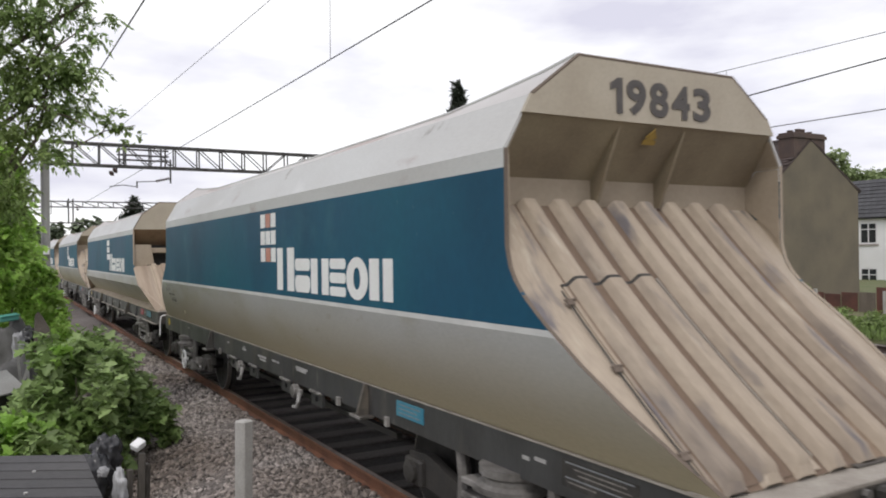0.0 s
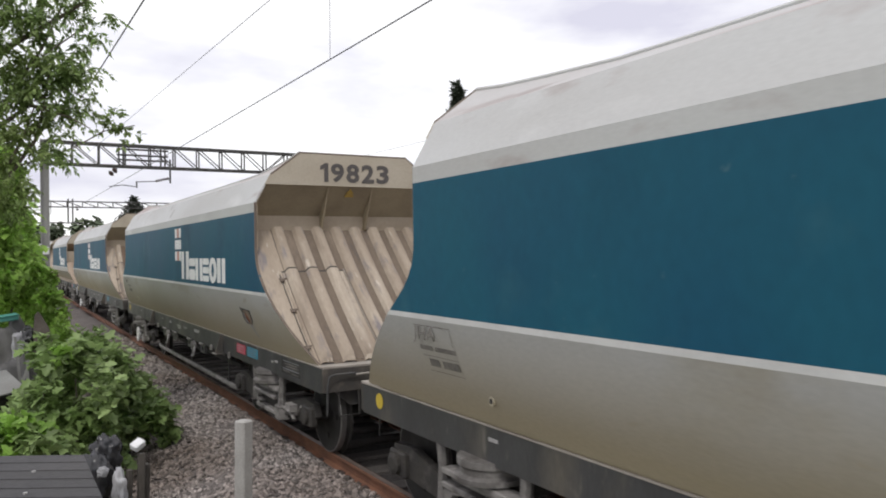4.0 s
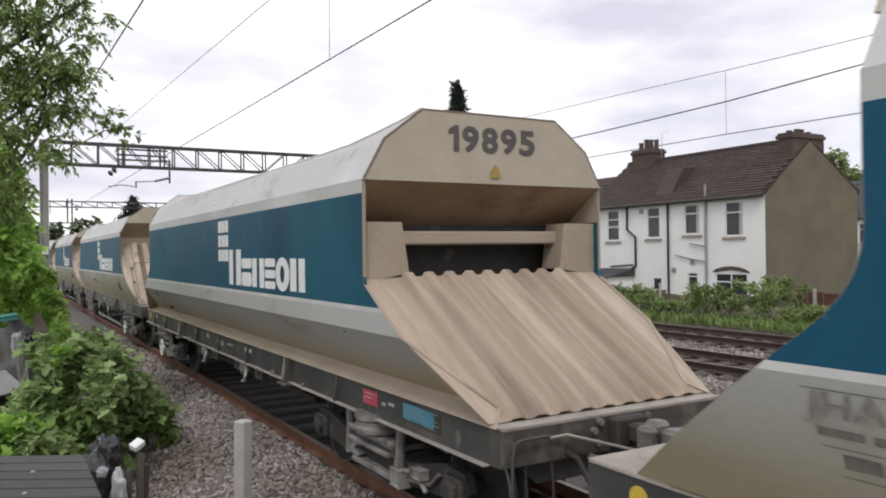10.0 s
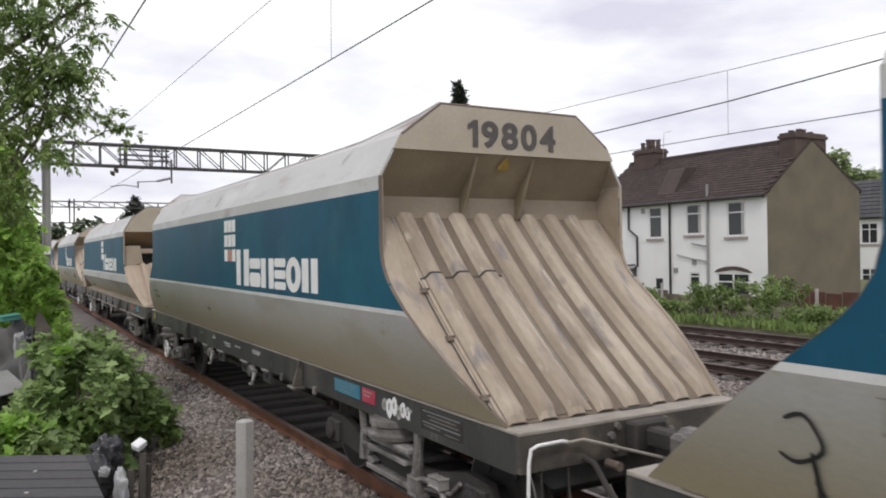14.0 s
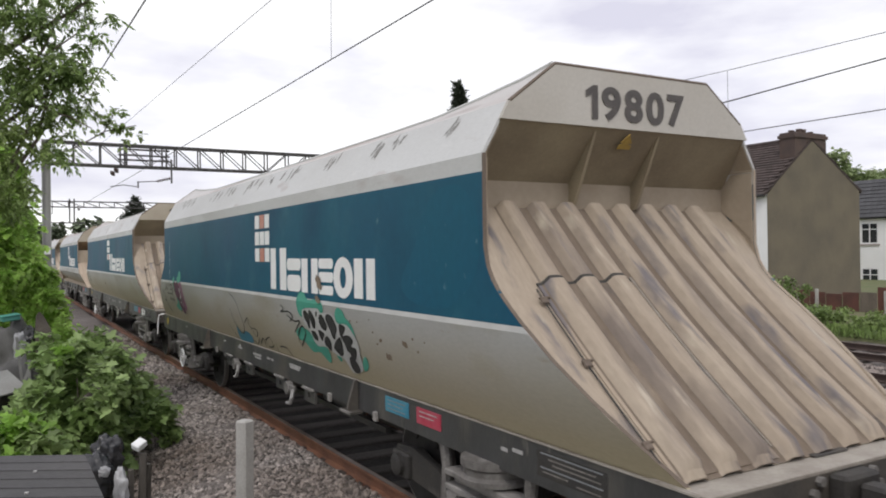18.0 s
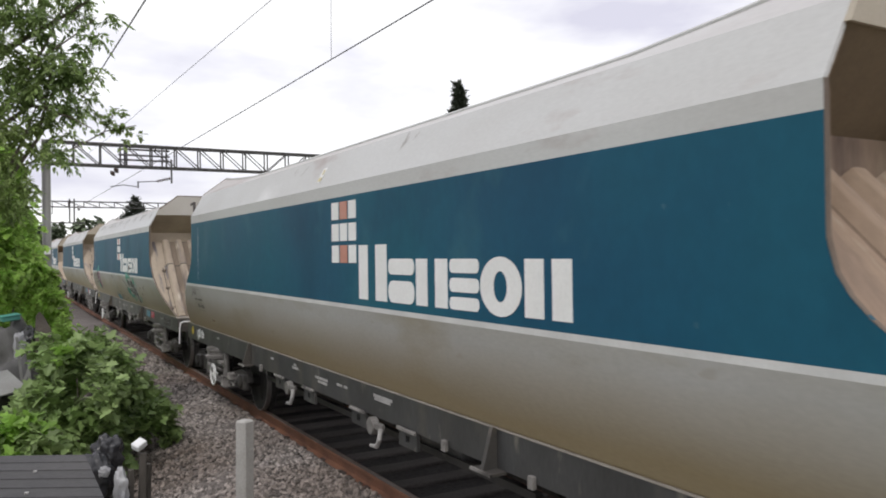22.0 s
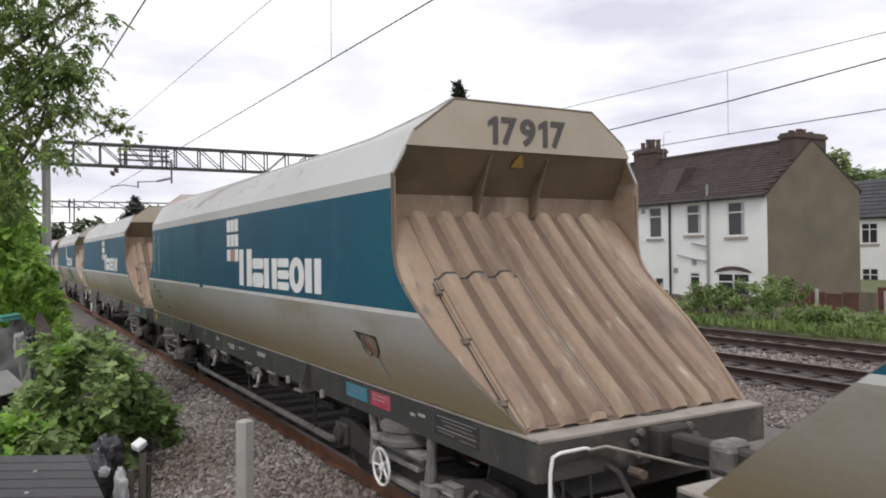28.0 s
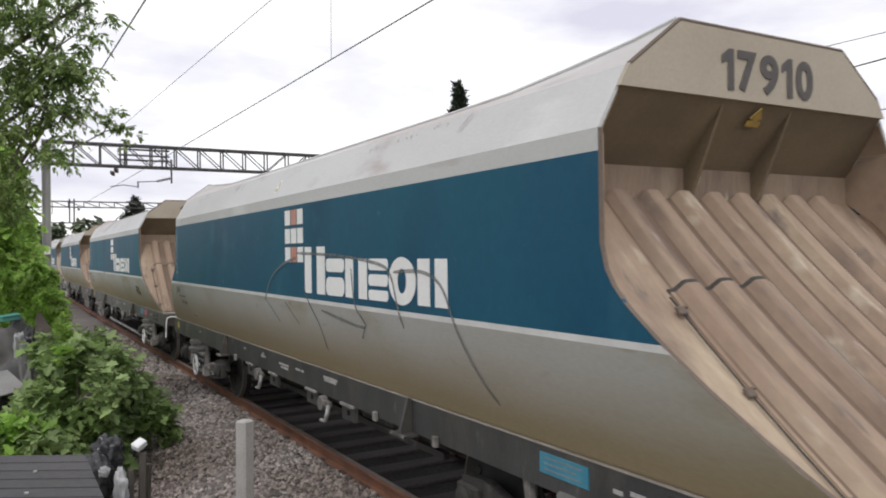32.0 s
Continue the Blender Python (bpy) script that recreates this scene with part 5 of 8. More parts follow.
# dark scrapes on the pale shoulders
for _n, _list in ((5, ((2.2, 0.25), (3.4, 0.5), (4.6, 0.4), (5.8, 0.5), (6.6, 0.35), (7.6, 0.5), (8.6, 0.3), (9.5, 0.4), (11.6, 0.9))), (6, ((5.4, 0.25), (8.2, 0.3))), (7, ((4.3, 0.35), (6.0, 0.2), (10.5, 0.5))),
                  (8, ((9.4, 0.3), (11.8, 0.5), (3.2, 0.25))), (4, ((2.6, 0.4), (6.3, 0.2))), (3, ((2.4, 0.6), (5.1, 0.7), (9.0, 0.8))), (2, ((3.3, 0.3), (8.3, 0.35))), (1, ((7.8, 0.3),)), (0, ((2.6, 0.5), (6.2, 0.3)))):
    for _k, (_y, _l) in enumerate(_list):
        for _j in range(int(2 + (10 if _n == 5 else 4) * _l)):
            _s = _rng.uniform(0.4, 1.0)
            blot(wagons[_n], "roof_scrape", SCRAPE_DARK if _n == 5 else SCRAPE, _y + _rng.gauss(0, 0.35 * _l), 3.29 + _rng.uniform(-0.05, 0.03), 0.028 * _s, 0.075 * _s, 0.0015, _j + _k * 9, "", 0.55 + _rng.uniform(-0.25, 0.25), 0.9)


def crest_stains(root, y0, z0, y1, z1, n, size, spread=0.02):
    """Pinkish brown stains strung along the upper slope, crowded in the middle and paler to the sides."""
    for k in range(n):
        t = k / max(1, n - 1)
        d = _rng.gauss(0, 1)
        f = size * _rng.uniform(0.25, 1.0) * (1.0 if abs(d) < 1 else 0.6)
        blot(root, "roof_stain", STAIN if abs(d) < 0.55 else STAIN_PALE, y0 + (y1 - y0) * t + _rng.gauss(0, 0.10), min(3.52, z0 + (z1 - z0) * t + d * spread), f, f * 0.5, 0.0015 + 0.00001 * k, k * 5 + int(y0 * 3), "", 0.5, 1.6)


crest_stains(wagons[7], 9.25, 3.16, 8.95, 3.22, 40, 0.045, 0.028)
crest_stains(wagons[7], 9.1, 3.22, 7.2, 3.46, 230, 0.042)
crest_stains(wagons[3], 12.6, 3.46, 9.5, 3.40, 130, 0.06)
crest_stains(wagons[8], 5.0, 3.27, 3.4, 3.33, 14, 0.03)
crest_stains(wagons[0], 11.5, 3.42, 8.5, 3.38, 30, 0.06)
# sprayed tags on the wagon with the teal and black piece
_g = wagons[5]
# sprayed pieces on one wagon: outlines and lines as (along, up)
outline(_g, "teal_spray", SPRAY_TEAL, [(12.33, 1.87), (12.31, 1.93), (12.24, 1.96), (12.18, 1.94), (12.16, 1.89), (12.22, 1.86), (12.27, 1.79), (12.32, 1.72), (12.36, 1.74)], 0.0060)
outline(_g, "teal_spray", SPRAY_TEAL, [(11.95, 1.91), (11.93, 1.95), (11.87, 1.97), (11.82, 1.97), (11.80, 2.02), (11.75, 2.06), (11.68, 2.07), (11.61, 2.04), (11.59, 1.98), (11.62, 1.88), (11.71, 1.87), (11.82, 1.84), (11.89, 1.87)], 0.0060)
outline(_g, "teal_spray", SPRAY_TEAL, [(12.64, 1.50), (12.61, 1.40), (12.38, 1.47), (12.34, 1.54), (12.27, 1.57), (12.20, 1.50), (12.20, 1.40), (12.13, 1.26), (12.21, 1.26), (12.29, 1.33), (12.46, 1.30), (12.62, 1.33), (12.66, 1.39)], 0.0060)
outline(_g, "plum_spray", SPRAY_PURPLE, [(12.26, 1.82), (12.18, 1.87), (12.10, 1.87), (12.04, 1.84), (11.96, 1.87), (11.87, 1.87), (11.82, 1.82), (11.76, 1.79), (11.76, 1.68), (11.81, 1.58), (11.89, 1.54), (11.97, 1.56), (12.05, 1.58), (12.15, 1.53), (12.24, 1.55), (12.29, 1.60), (12.30, 1.66), (12.27, 1.76)], 0.0090)
outline(_g, "plum_spray", SPRAY_PURPLE, [(12.22, 1.44), (12.14, 1.53), (12.03, 1.57), (11.94, 1.55), (11.89, 1.46), (11.90, 1.37), (12.05, 1.27), (12.18, 1.28), (12.23, 1.35)], 0.0090)
outline(_g, "mauve_spray", SPRAY_MAUVE, [(11.81, 1.84), (11.70, 1.87), (11.59, 1.88), (11.55, 1.79), (11.60, 1.60), (11.66, 1.41), (11.87, 1.34), (11.90, 1.50), (11.79, 1.59), (11.74, 1.76)], 0.0075)
stroke(_g, "white_highlight", WHITE, [(11.81, 1.76), (11.79, 1.70), (11.83, 1.62), (11.94, 1.56)], 0.035, 0.013)
stroke(_g, "white_highlight", WHITE, [(12.01, 1.51), (11.94, 1.47), (11.92, 1.40)], 0.030, 0.013)
stroke(_g, "white_highlight", WHITE, [(11.88, 1.73), (11.86, 1.72), (11.88, 1.69)], 0.030, 0.013)
stroke(_g, "spray_line", SPRAY_BLACK, [(12.28, 1.70), (12.20, 1.70), (12.13, 1.70)], 0.030, 0.0125)
stroke(_g, "spray_line", SPRAY_BLACK, [(12.24, 1.55), (12.15, 1.53), (12.03, 1.58), (11.91, 1.53), (11.81, 1.57)], 0.025, 0.0125)
stroke(_g, "spray_line", SPRAY_BLACK, [(11.75, 1.76), (11.76, 1.68), (11.79, 1.60)], 0.030, 0.0125)
stroke(_g, "spray_line", SPRAY_BLACK, [(11.72, 1.61), (11.77, 1.51), (11.77, 1.46)], 0.030, 0.0125)
stroke(_g, "spray_line", SPRAY_BLACK, [(12.70, 1.80), (12.65, 1.71), (12.59, 1.71)], 0.020, 0.0125)
stroke(_g, "spray_line", SPRAY_BLACK, [(12.58, 1.87), (12.61, 1.79), (12.49, 1.81), (12.43, 1.75), (12.48, 1.67), (12.59, 1.65)], 0.020, 0.0125)
stroke(_g, "spray_line", SPRAY_BLACK, [(12.65, 1.69), (12.54, 1.71), (12.44, 1.72)], 0.014, 0.0125)
stroke(_g, "spray_line", SPRAY_BLACK, [(12.48, 1.81), (12.56, 1.66)], 0.012, 0.0125)
stroke(_g, "spray_line", SPRAY_BLACK, [(12.57, 1.62), (12.55, 1.58), (12.53, 1.54)], 0.014, 0.0125)
stroke(_g, "spray_line", SPRAY_BLACK, [(13.57, 1.64), (13.48, 1.67), (13.43, 1.61), (13.42, 1.52), (13.55, 1.45), (13.63, 1.48)], 0.020, 0.0125)
stroke(_g, "spray_line", SPRAY_BLACK, [(13.47, 1.51), (13.48, 1.35), (13.54, 1.17)], 0.022, 0.0125)
stroke(_g, "spray_line", SPRAY_BLACK, [(13.49, 1.38), (13.45, 1.27), (13.42, 1.26)], 0.018, 0.0125)
outline(_g, "teal_spray", SPRAY_TEAL, [(5.38, 1.84), (5.27, 1.93), (5.13, 1.94), (5.02, 1.87), (4.78, 1.88), (4.61, 1.85), (4.62, 1.76), (4.73, 1.74), (4.84, 1.78), (5.07, 1.78), (5.21, 1.75), (5.3, 1.66), (5.39, 1.72)], 0.0060)
outline(_g, "teal_spray", SPRAY_TEAL, [(5.65, 1.48), (5.4, 1.55), (5.17, 1.5), (5.08, 1.41), (4.83, 1.42), (4.83, 1.29), (4.92, 1.2), (5.02, 1.21), (5.12, 1.29), (5.36, 1.27), (5.47, 1.36), (5.64, 1.39)], 0.0060)
outline(_g, "teal_spray", SPRAY_TEAL, [(4.29, 1.78), (4.19, 1.83), (4.09, 1.8), (4.05, 1.74), (3.95, 1.69), (3.92, 1.58), (3.97, 1.54), (4.03, 1.62), (4.1, 1.68), (4.3, 1.67)], 0.0060)
outline(_g, "teal_spray", SPRAY_TEAL, [(4.64, 1.3), (4.57, 1.32), (4.53, 1.28), (4.59, 1.25)], 0.0060)
outline(_g, "teal_spray", SPRAY_TEAL, [(3.99, 1.31), (3.86, 1.39), (3.84, 1.34), (3.92, 1.26), (4.05, 1.22)], 0.0060)
outline(_g, "pale_spray", SPRAY_PALE, [(5.24, 1.74), (5.07, 1.77), (4.75, 1.79), (4.7, 1.75), (4.53, 1.76), (4.34, 1.74), (4.27, 1.67), (4.05, 1.67), (3.91, 1.54), (3.94, 1.42), (4.07, 1.23), (4.38, 1.16), (4.44, 1.29), (4.62, 1.32), (4.85, 1.38), (5.1, 1.37), (5.16, 1.52), (5.28, 1.61)], 0.0080)
outline(_g, "black_spray", SPRAY_BLACK, [(5.2, 1.73), (5.14, 1.75), (5.08, 1.73), (5.04, 1.68), (5.09, 1.6), (5.11, 1.56), (5.17, 1.56), (5.17, 1.61), (5.22, 1.66)], 0.0105)
outline(_g, "black_spray", SPRAY_BLACK, [(5.04, 1.74), (4.98, 1.76), (4.91, 1.71), (4.9, 1.64), (4.96, 1.57), (5.02, 1.57), (5.04, 1.66)], 0.0105)
outline(_g, "black_spray", SPRAY_BLACK, [(4.84, 1.74), (4.78, 1.76), (4.81, 1.71), (4.84, 1.7)], 0.0105)
outline(_g, "black_spray", SPRAY_BLACK, [(4.74, 1.72), (4.66, 1.73), (4.6, 1.68), (4.59, 1.62), (4.65, 1.57), (4.74, 1.58), (4.79, 1.64)], 0.0105)
outline(_g, "black_spray", SPRAY_BLACK, [(5.1, 1.53), (5.0, 1.53), (4.96, 1.48), (5.01, 1.43), (5.08, 1.44), (5.12, 1.48)], 0.0105)
outline(_g, "black_spray", SPRAY_BLACK, [(4.87, 1.56), (4.78, 1.55), (4.73, 1.53), (4.8, 1.48), (4.87, 1.44), (4.9, 1.49)], 0.0105)
outline(_g, "black_spray", SPRAY_BLACK, [(4.78, 1.47), (4.68, 1.51), (4.62, 1.48), (4.63, 1.42), (4.72, 1.35), (4.78, 1.38), (4.82, 1.41)], 0.0105)
outline(_g, "black_spray", SPRAY_BLACK, [(4.56, 1.72), (4.49, 1.75), (4.38, 1.73), (4.33, 1.66), (4.33, 1.61), (4.4, 1.55), (4.48, 1.49), (4.52, 1.52), (4.53, 1.58), (4.57, 1.67)], 0.0105)
outline(_g, "black_spray", SPRAY_BLACK, [(4.59, 1.4), (4.44, 1.49), (4.31, 1.53), (4.32, 1.44), (4.37, 1.37), (4.47, 1.32), (4.54, 1.34)], 0.0105)
outline(_g, "black_spray", SPRAY_BLACK, [(4.25, 1.66), (4.1, 1.65), (4.18, 1.58), (4.29, 1.52)], 0.0105)
outline(_g, "black_spray", SPRAY_BLACK, [(4.27, 1.53), (4.12, 1.57), (4.03, 1.56), (4.0, 1.52), (4.1, 1.46), (4.0, 1.45), (4.03, 1.39), (4.14, 1.32), (4.25, 1.3), (4.19, 1.38), (4.24, 1.4), (4.25, 1.47)], 0.0105)
outline(_g, "black_spray", SPRAY_BLACK, [(4.3, 1.31), (4.19, 1.35), (4.13, 1.29), (4.15, 1.21), (4.28, 1.17), (4.35, 1.2)], 0.0105)
outline(_g, "blue_spray", CYAN, [(8.45, 1.33), (8.36, 1.21), (8.04, 1.28), (7.86, 1.23), (7.95, 1.12), (8.34, 1.09), (8.63, 1.10)], 0.0060)
stroke(_g, "spray_line", SPRAY_BLACK, [(5.96, 1.77), (5.87, 1.72), (6.00, 1.68), (5.70, 1.70), (5.61, 1.63)], 0.016, 0.0125)
stroke(_g, "spray_line", SPRAY_BLACK, [(5.80, 1.66), (5.59, 1.60), (5.40, 1.61), (5.71, 1.46)], 0.016, 0.0125)
stroke(_g, "spray_line", SPRAY_BLACK, [(5.77, 1.58), (5.60, 1.65), (5.67, 1.70)], 0.012, 0.0125)
stroke(_g, "spray_line", SPRAY_BLACK, [(5.65, 1.31), (5.62, 1.43), (5.37, 1.56), (5.33, 1.48), (5.66, 1.30)], 0.016, 0.0125)
stroke(_g, "spray_line", SPRAY_BLACK, [(7.56, 1.13), (7.24, 1.25), (7.32, 1.12)], 0.018, 0.0125)
stroke(_g, "spray_line", SPRAY_BLACK, [(7.18, 1.23), (6.92, 1.29), (6.91, 1.18), (7.18, 1.14), (7.18, 1.23)], 0.016, 0.0125)
stroke(_g, "spray_line", SPRAY_BLACK, [(6.73, 1.24), (6.82, 1.11)], 0.016, 0.0125)
stroke(_g, "spray_line", SPRAY_BLACK, [(6.62, 1.20), (6.37, 1.21), (6.27, 1.11)], 0.020, 0.0125)
stroke(_g, "spray_line", SPRAY_BLACK, [(7.86, 1.41), (7.59, 1.50), (7.66, 1.37), (7.37, 1.35), (7.57, 1.24), (7.66, 1.37)], 0.014, 0.0125)
stroke(_g, "spray_line", SPRAY_BLACK, [(7.86, 1.18), (7.69, 1.13), (7.44, 1.24)], 0.014, 0.0125)
stroke(_g, "spray_line", SPRAY_BLACK, [(8.22, 1.82), (7.95, 1.70), (7.93, 1.41), (8.18, 1.24), (8.40, 1.28), (8.39, 1.58)], 0.018, 0.0125)
stroke(_g, "spray_line", SPRAY_BLACK, [(8.85, 1.31), (8.75, 1.16), (8.66, 1.10)], 0.016, 0.0125)
blot(_g, "rust_mark", RUST, 3.95, 1.72, 0.020, 0.009, 0.0040, 53, "", 2.94)
blot(_g, "rust_mark", RUST, 3.79, 1.72, 0.019, 0.007, 0.0040, 54, "", 3.00)
blot(_g, "rust_mark", RUST, 3.49, 1.65, 0.019, 0.009, 0.0040, 55, "", 2.83)
blot(_g, "rust_mark", RUST, 3.36, 1.59, 0.036, 0.016, 0.0040, 56, "", 2.82)
blot(_g, "rust_mark", RUST, 3.45, 1.55, 0.022, 0.010, 0.0040, 57, "", 2.83)
blot(_g, "rust_mark", RUST, 2.73, 1.66, 0.018, 0.011, 0.0040, 58, "", 2.75)
blot(_g, "rust_mark", RUST, 2.54, 1.65, 0.013, 0.008, 0.0040, 59, "", 2.74)
blot(_g, "rust_mark", RUST, 2.69, 1.56, 0.020, 0.011, 0.0040, 60, "", 2.66)
blot(_g, "rust_mark", RUST, 3.51, 1.76, 0.012, 0.006, 0.0040, 61, "", 2.78)
blot(_g, "rust_mark", RUST, 3.64, 1.88, 0.014, 0.007, 0.0040, 62, "", 3.00)
blot(_g, "rust_mark", RUST, 4.67, 2.06, 0.10, 0.05, 0.012, 3, "brown rust stain", 0.6, 0.7)
blot(_g, "rust_mark", RUST, 4.71, 1.89, 0.08, 0.03, 0.013, 4, "brown rust stain", 0.2, 0.7)
# one long thin tag over the lettering of the last wagon
for _pts in ([(7.65, 1.79), (7.4, 2.06), (6.96, 2.23), (6.5, 2.31)], [(6.49, 2.36), (5.33, 2.33), (4.53, 2.27), (4.2, 2.19), (4.06, 1.94), (3.97, 1.74)], [(7.65, 1.82), (7.27, 1.56)], [(6.9, 1.81), (6.58, 1.57)], [(5.78, 1.78), (4.77, 1.68), (4.92, 1.89), (4.99, 2.21)],
             [(4.77, 1.68), (4.89, 1.57)], [(4.11, 2.19), (3.64, 2.2), (3.35, 2.11), (3.18, 1.88), (2.99, 1.5), (2.85, 1.29)], [(6.26, 1.99), (5.94, 1.63), (5.95, 1.35)]):
    stroke(wagons[8], "spray_line", SPRAY_GREY, _pts, 0.030, 0.009)
# white sprayed tag on two solebars: fat overlapping loops with a dark inner line
for _n, _y in ((4, 1.66), (6, 13.5)):
    for _k, (_a, _b, _r) in enumerate(((0.0, 0.945, 0.045), (0.09, 0.96, 0.055), (0.17, 0.925, 0.05), (0.26, 0.97, 0.062), (0.36, 0.945, 0.07), (0.46, 0.95, 0.05))):
        _ring = [(_y + _a + _r * (1 + 0.25 * noise.noise((_k, i, 0.5))) * math.cos(2 * math.pi * i / 11), _b + 1.25 * _r * (1 + 0.35 * noise.noise((_k * 3.1, i * 0.9, 2.5))) * math.sin(2 * math.pi * i / 11)) for i in range(11)]
        part("white_tag", Geo().prism(_ring, 0, -1.1135 - 0.0003 * _k, -1.1108), STENCIL if _k % 3 == 2 else WHITE, wagons[_n])
        part("tag_line", Geo().box((-1.1165, _y + _a - 0.008, _b - 0.4 * _r), (-1.1155, _y + _a + 0.012, _b + 0.5 * _r)), FRAME, wagons[_n])
# scuffs and pale runs on the blue side of one wagon
for _pts, _w in (([(8.37, 2.535), (7.95, 2.54), (7.6, 2.545), (7.1, 2.545)], 0.012), ([(10.35, 2.2), (10.33, 2.1), (10.28, 1.98)], 0.022), ([(9.94, 2.16), (9.95, 2.05), (9.98, 1.94)], 0.024),
                 ([(9.07, 2.87), (9.09, 2.61)], 0.03)):
    stroke(wagons[7], "scuff", SCUFF if len(_pts) == 3 else SCUFF_DIM, _pts, _w, 0.0015)
outline(wagons[7], "paint_patch", BLUE_PAINT, [(8.69, 1.93), (8.46, 1.93), (8.46, 1.835), (8.69, 1.835)], 0.005, "", False)


# ------------------------------------------------------------ ground and tracks
def ground_height(x, y):
    """Ballast shoulder by the near track, level ballast between the tracks, a low bank and gardens beyond."""
    z = -0.215
    if 2.2 < x < 3.35:
        z = -0.135
    if x <= 2.2:
        z = -0.135 - 0.38 * min(1.0, (2.2 - x) / 1.3)
    if x > 19.2:
        z += 0.35 * min(1.0, (x - 19.2) / 2.0)
    return z


def build_ground():
    xs = [-400, -120, -40, -15, -6, -3] + [-2 + 0.5 * i for i in range(48)] + [23, 25, 28, 32, 40, 60, 120, 300, 700]
    ys = [-400, -120, -40, -15] + [-6 + 1.5 * i for i in range(50)] + [74, 85, 100, 140, 220, 400, 900, 2000]
    rows = [[(x, y, ground_height(x, y) - 0.03 + (0.02 * noise.noise((x * 0.9, y * 0.9, 0)) if abs(x) < 30 else 0)) for y in ys] for x in xs]
    g = Geo()
    g.sheet(rows)
    ob = part("ground", g, EARTH, None, "", True)
    tagged(ob, "weedy brown earth with patches of green", "ground", kind="structure")
    # the ballast bed lies on the ground as one broad sheet
    xs = [1.05, 1.4, 1.8, 2.2, 2.5, 2.8, 3.1, 3.30, 3.42, 4.9, 5.05, 5.6, 7, 9, 11, 12, 14.5, 16, 18.5, 19.3, 19.9]
    ys = [-30 + 2.0 * i for i in range(60)] + [95, 120, 160, 220, 300]
    rows = []
    for i, x in enumerate(xs):
        edge = 0.45 if i in (0, len(xs) - 1) else 0.12
        rows.append([(x + edge * noise.noise((x, y * 0.6, 3)), y, (ground_height(x, y) + 0.03 * noise.noise((x * 1.3, y * 1.3, 7)) - (0.06 if edge > 0.4 else 0)) ) for y in ys])
    b = part("ballast_bed", Geo().sheet(rows), BALLAST, None, "", True)
    # strip between the near rails, with the train's shade painted into its colour
    four = [[(x, y, -0.198 + 0.012 * noise.noise((x * 2, y * 2, 4))) for y in ys] for x in (3.46, 3.8, 4.15, 4.5, 4.84)]
    o = part("four_foot", Geo().sheet(four), OILED_SHADED, None, "", True)
    tagged(o, "ballast between the near rails, darkened by oil and painted shade", "ballast", kind="structure")
    tagged(b, "grey-brown crushed stone ballast round the tracks", "ballast", kind="structure")


def scatter_stones():
    """Loose stones on the shoulder beside the near rail and between the far tracks."""
    rng = np.random.default_rng(5)
    base = np.array([(1, 0, 0), (-1, 0, 0), (0, 1, 0), (0, -1, 0), (0, 0, 1), (0, 0, -1)], float)
    faces = np.array([(0, 2, 4), (2, 1, 4), (1, 3, 4), (3, 0, 4), (2, 0, 5), (1, 2, 5), (3, 1, 5), (0, 3, 5)])
    beds = [(1.0, 3.28, 5.5, 13.0, 15500, 0.034), (1.1, 3.28, 13.0, 26.0, 8500, 0.044), (9.5, 12.3, 6.5, 14.0, 4500, 0.042), (14.25, 16.2, 9.0, 17.0, 3000, 0.045)]
    V, F, k = [], [], 0
    for x0, x1, y0, y1, n, size in beds:
        x, y = rng.uniform(x0, x1, n), rng.uniform(y0, y1, n)
        s = size * rng.uniform(0.55, 1.35, n)
        z = np.array([ground_height(a, b) + 0.03 * noise.noise((a * 1.3, b * 1.3, 7)) for a, b in zip(x, y)]) + s * 0.25
        pts = base[None] * rng.uniform(0.6, 1.3, (n, 6, 1)) + rng.normal(0, 0.18, (n, 6, 3))
        a = rng.uniform(0, 2 * np.pi, n)
        t = rng.uniform(-0.7, 0.7, n)
        ca, sa, ct, st = np.cos(a), np.sin(a), np.cos(t), np.sin(t)
        px = pts[..., 0] * ca[:, None] - pts[..., 1] * sa[:, None]
        py = pts[..., 0] * sa[:, None] + pts[..., 1] * ca[:, None]
        pz = pts[..., 2]
        py, pz = py * ct[:, None] - pz * st[:, None], (py * st[:, None] + pz * ct[:, None]) * 0.75
        V.append(np.stack([px * s[:, None] + x[:, None], py * s[:, None] + y[:, None], pz * s[:, None] + z[:, None]], -1).reshape(-1, 3))
        F.append((faces[None] + 6 * np.arange(n)[:, None, None]).reshape(-1, 3) + k)
        k += 6 * n
    me = bpy.data.meshes.new("ballast_stones")
    me.from_pydata(np.concatenate(V).tolist(), [], np.concatenate(F).tolist())
    me.materials.append(STONE)
    tagged(new("ballast_stones", me), "loose angular grey and brown ballast stones", "stones", kind="stuff")


RAIL_SHAPE = [(-0.035, 0.0), (-0.036, -0.03), (-0.012, -0.045), (-0.010, -0.125), (-0.07, -0.145), (-0.07, -0.158), (0.07, -0.158), (0.07, -0.145), (0.010, -0.125), (0.012, -0.045), (0.036, -0.03),
              (0.035, 0.0)]


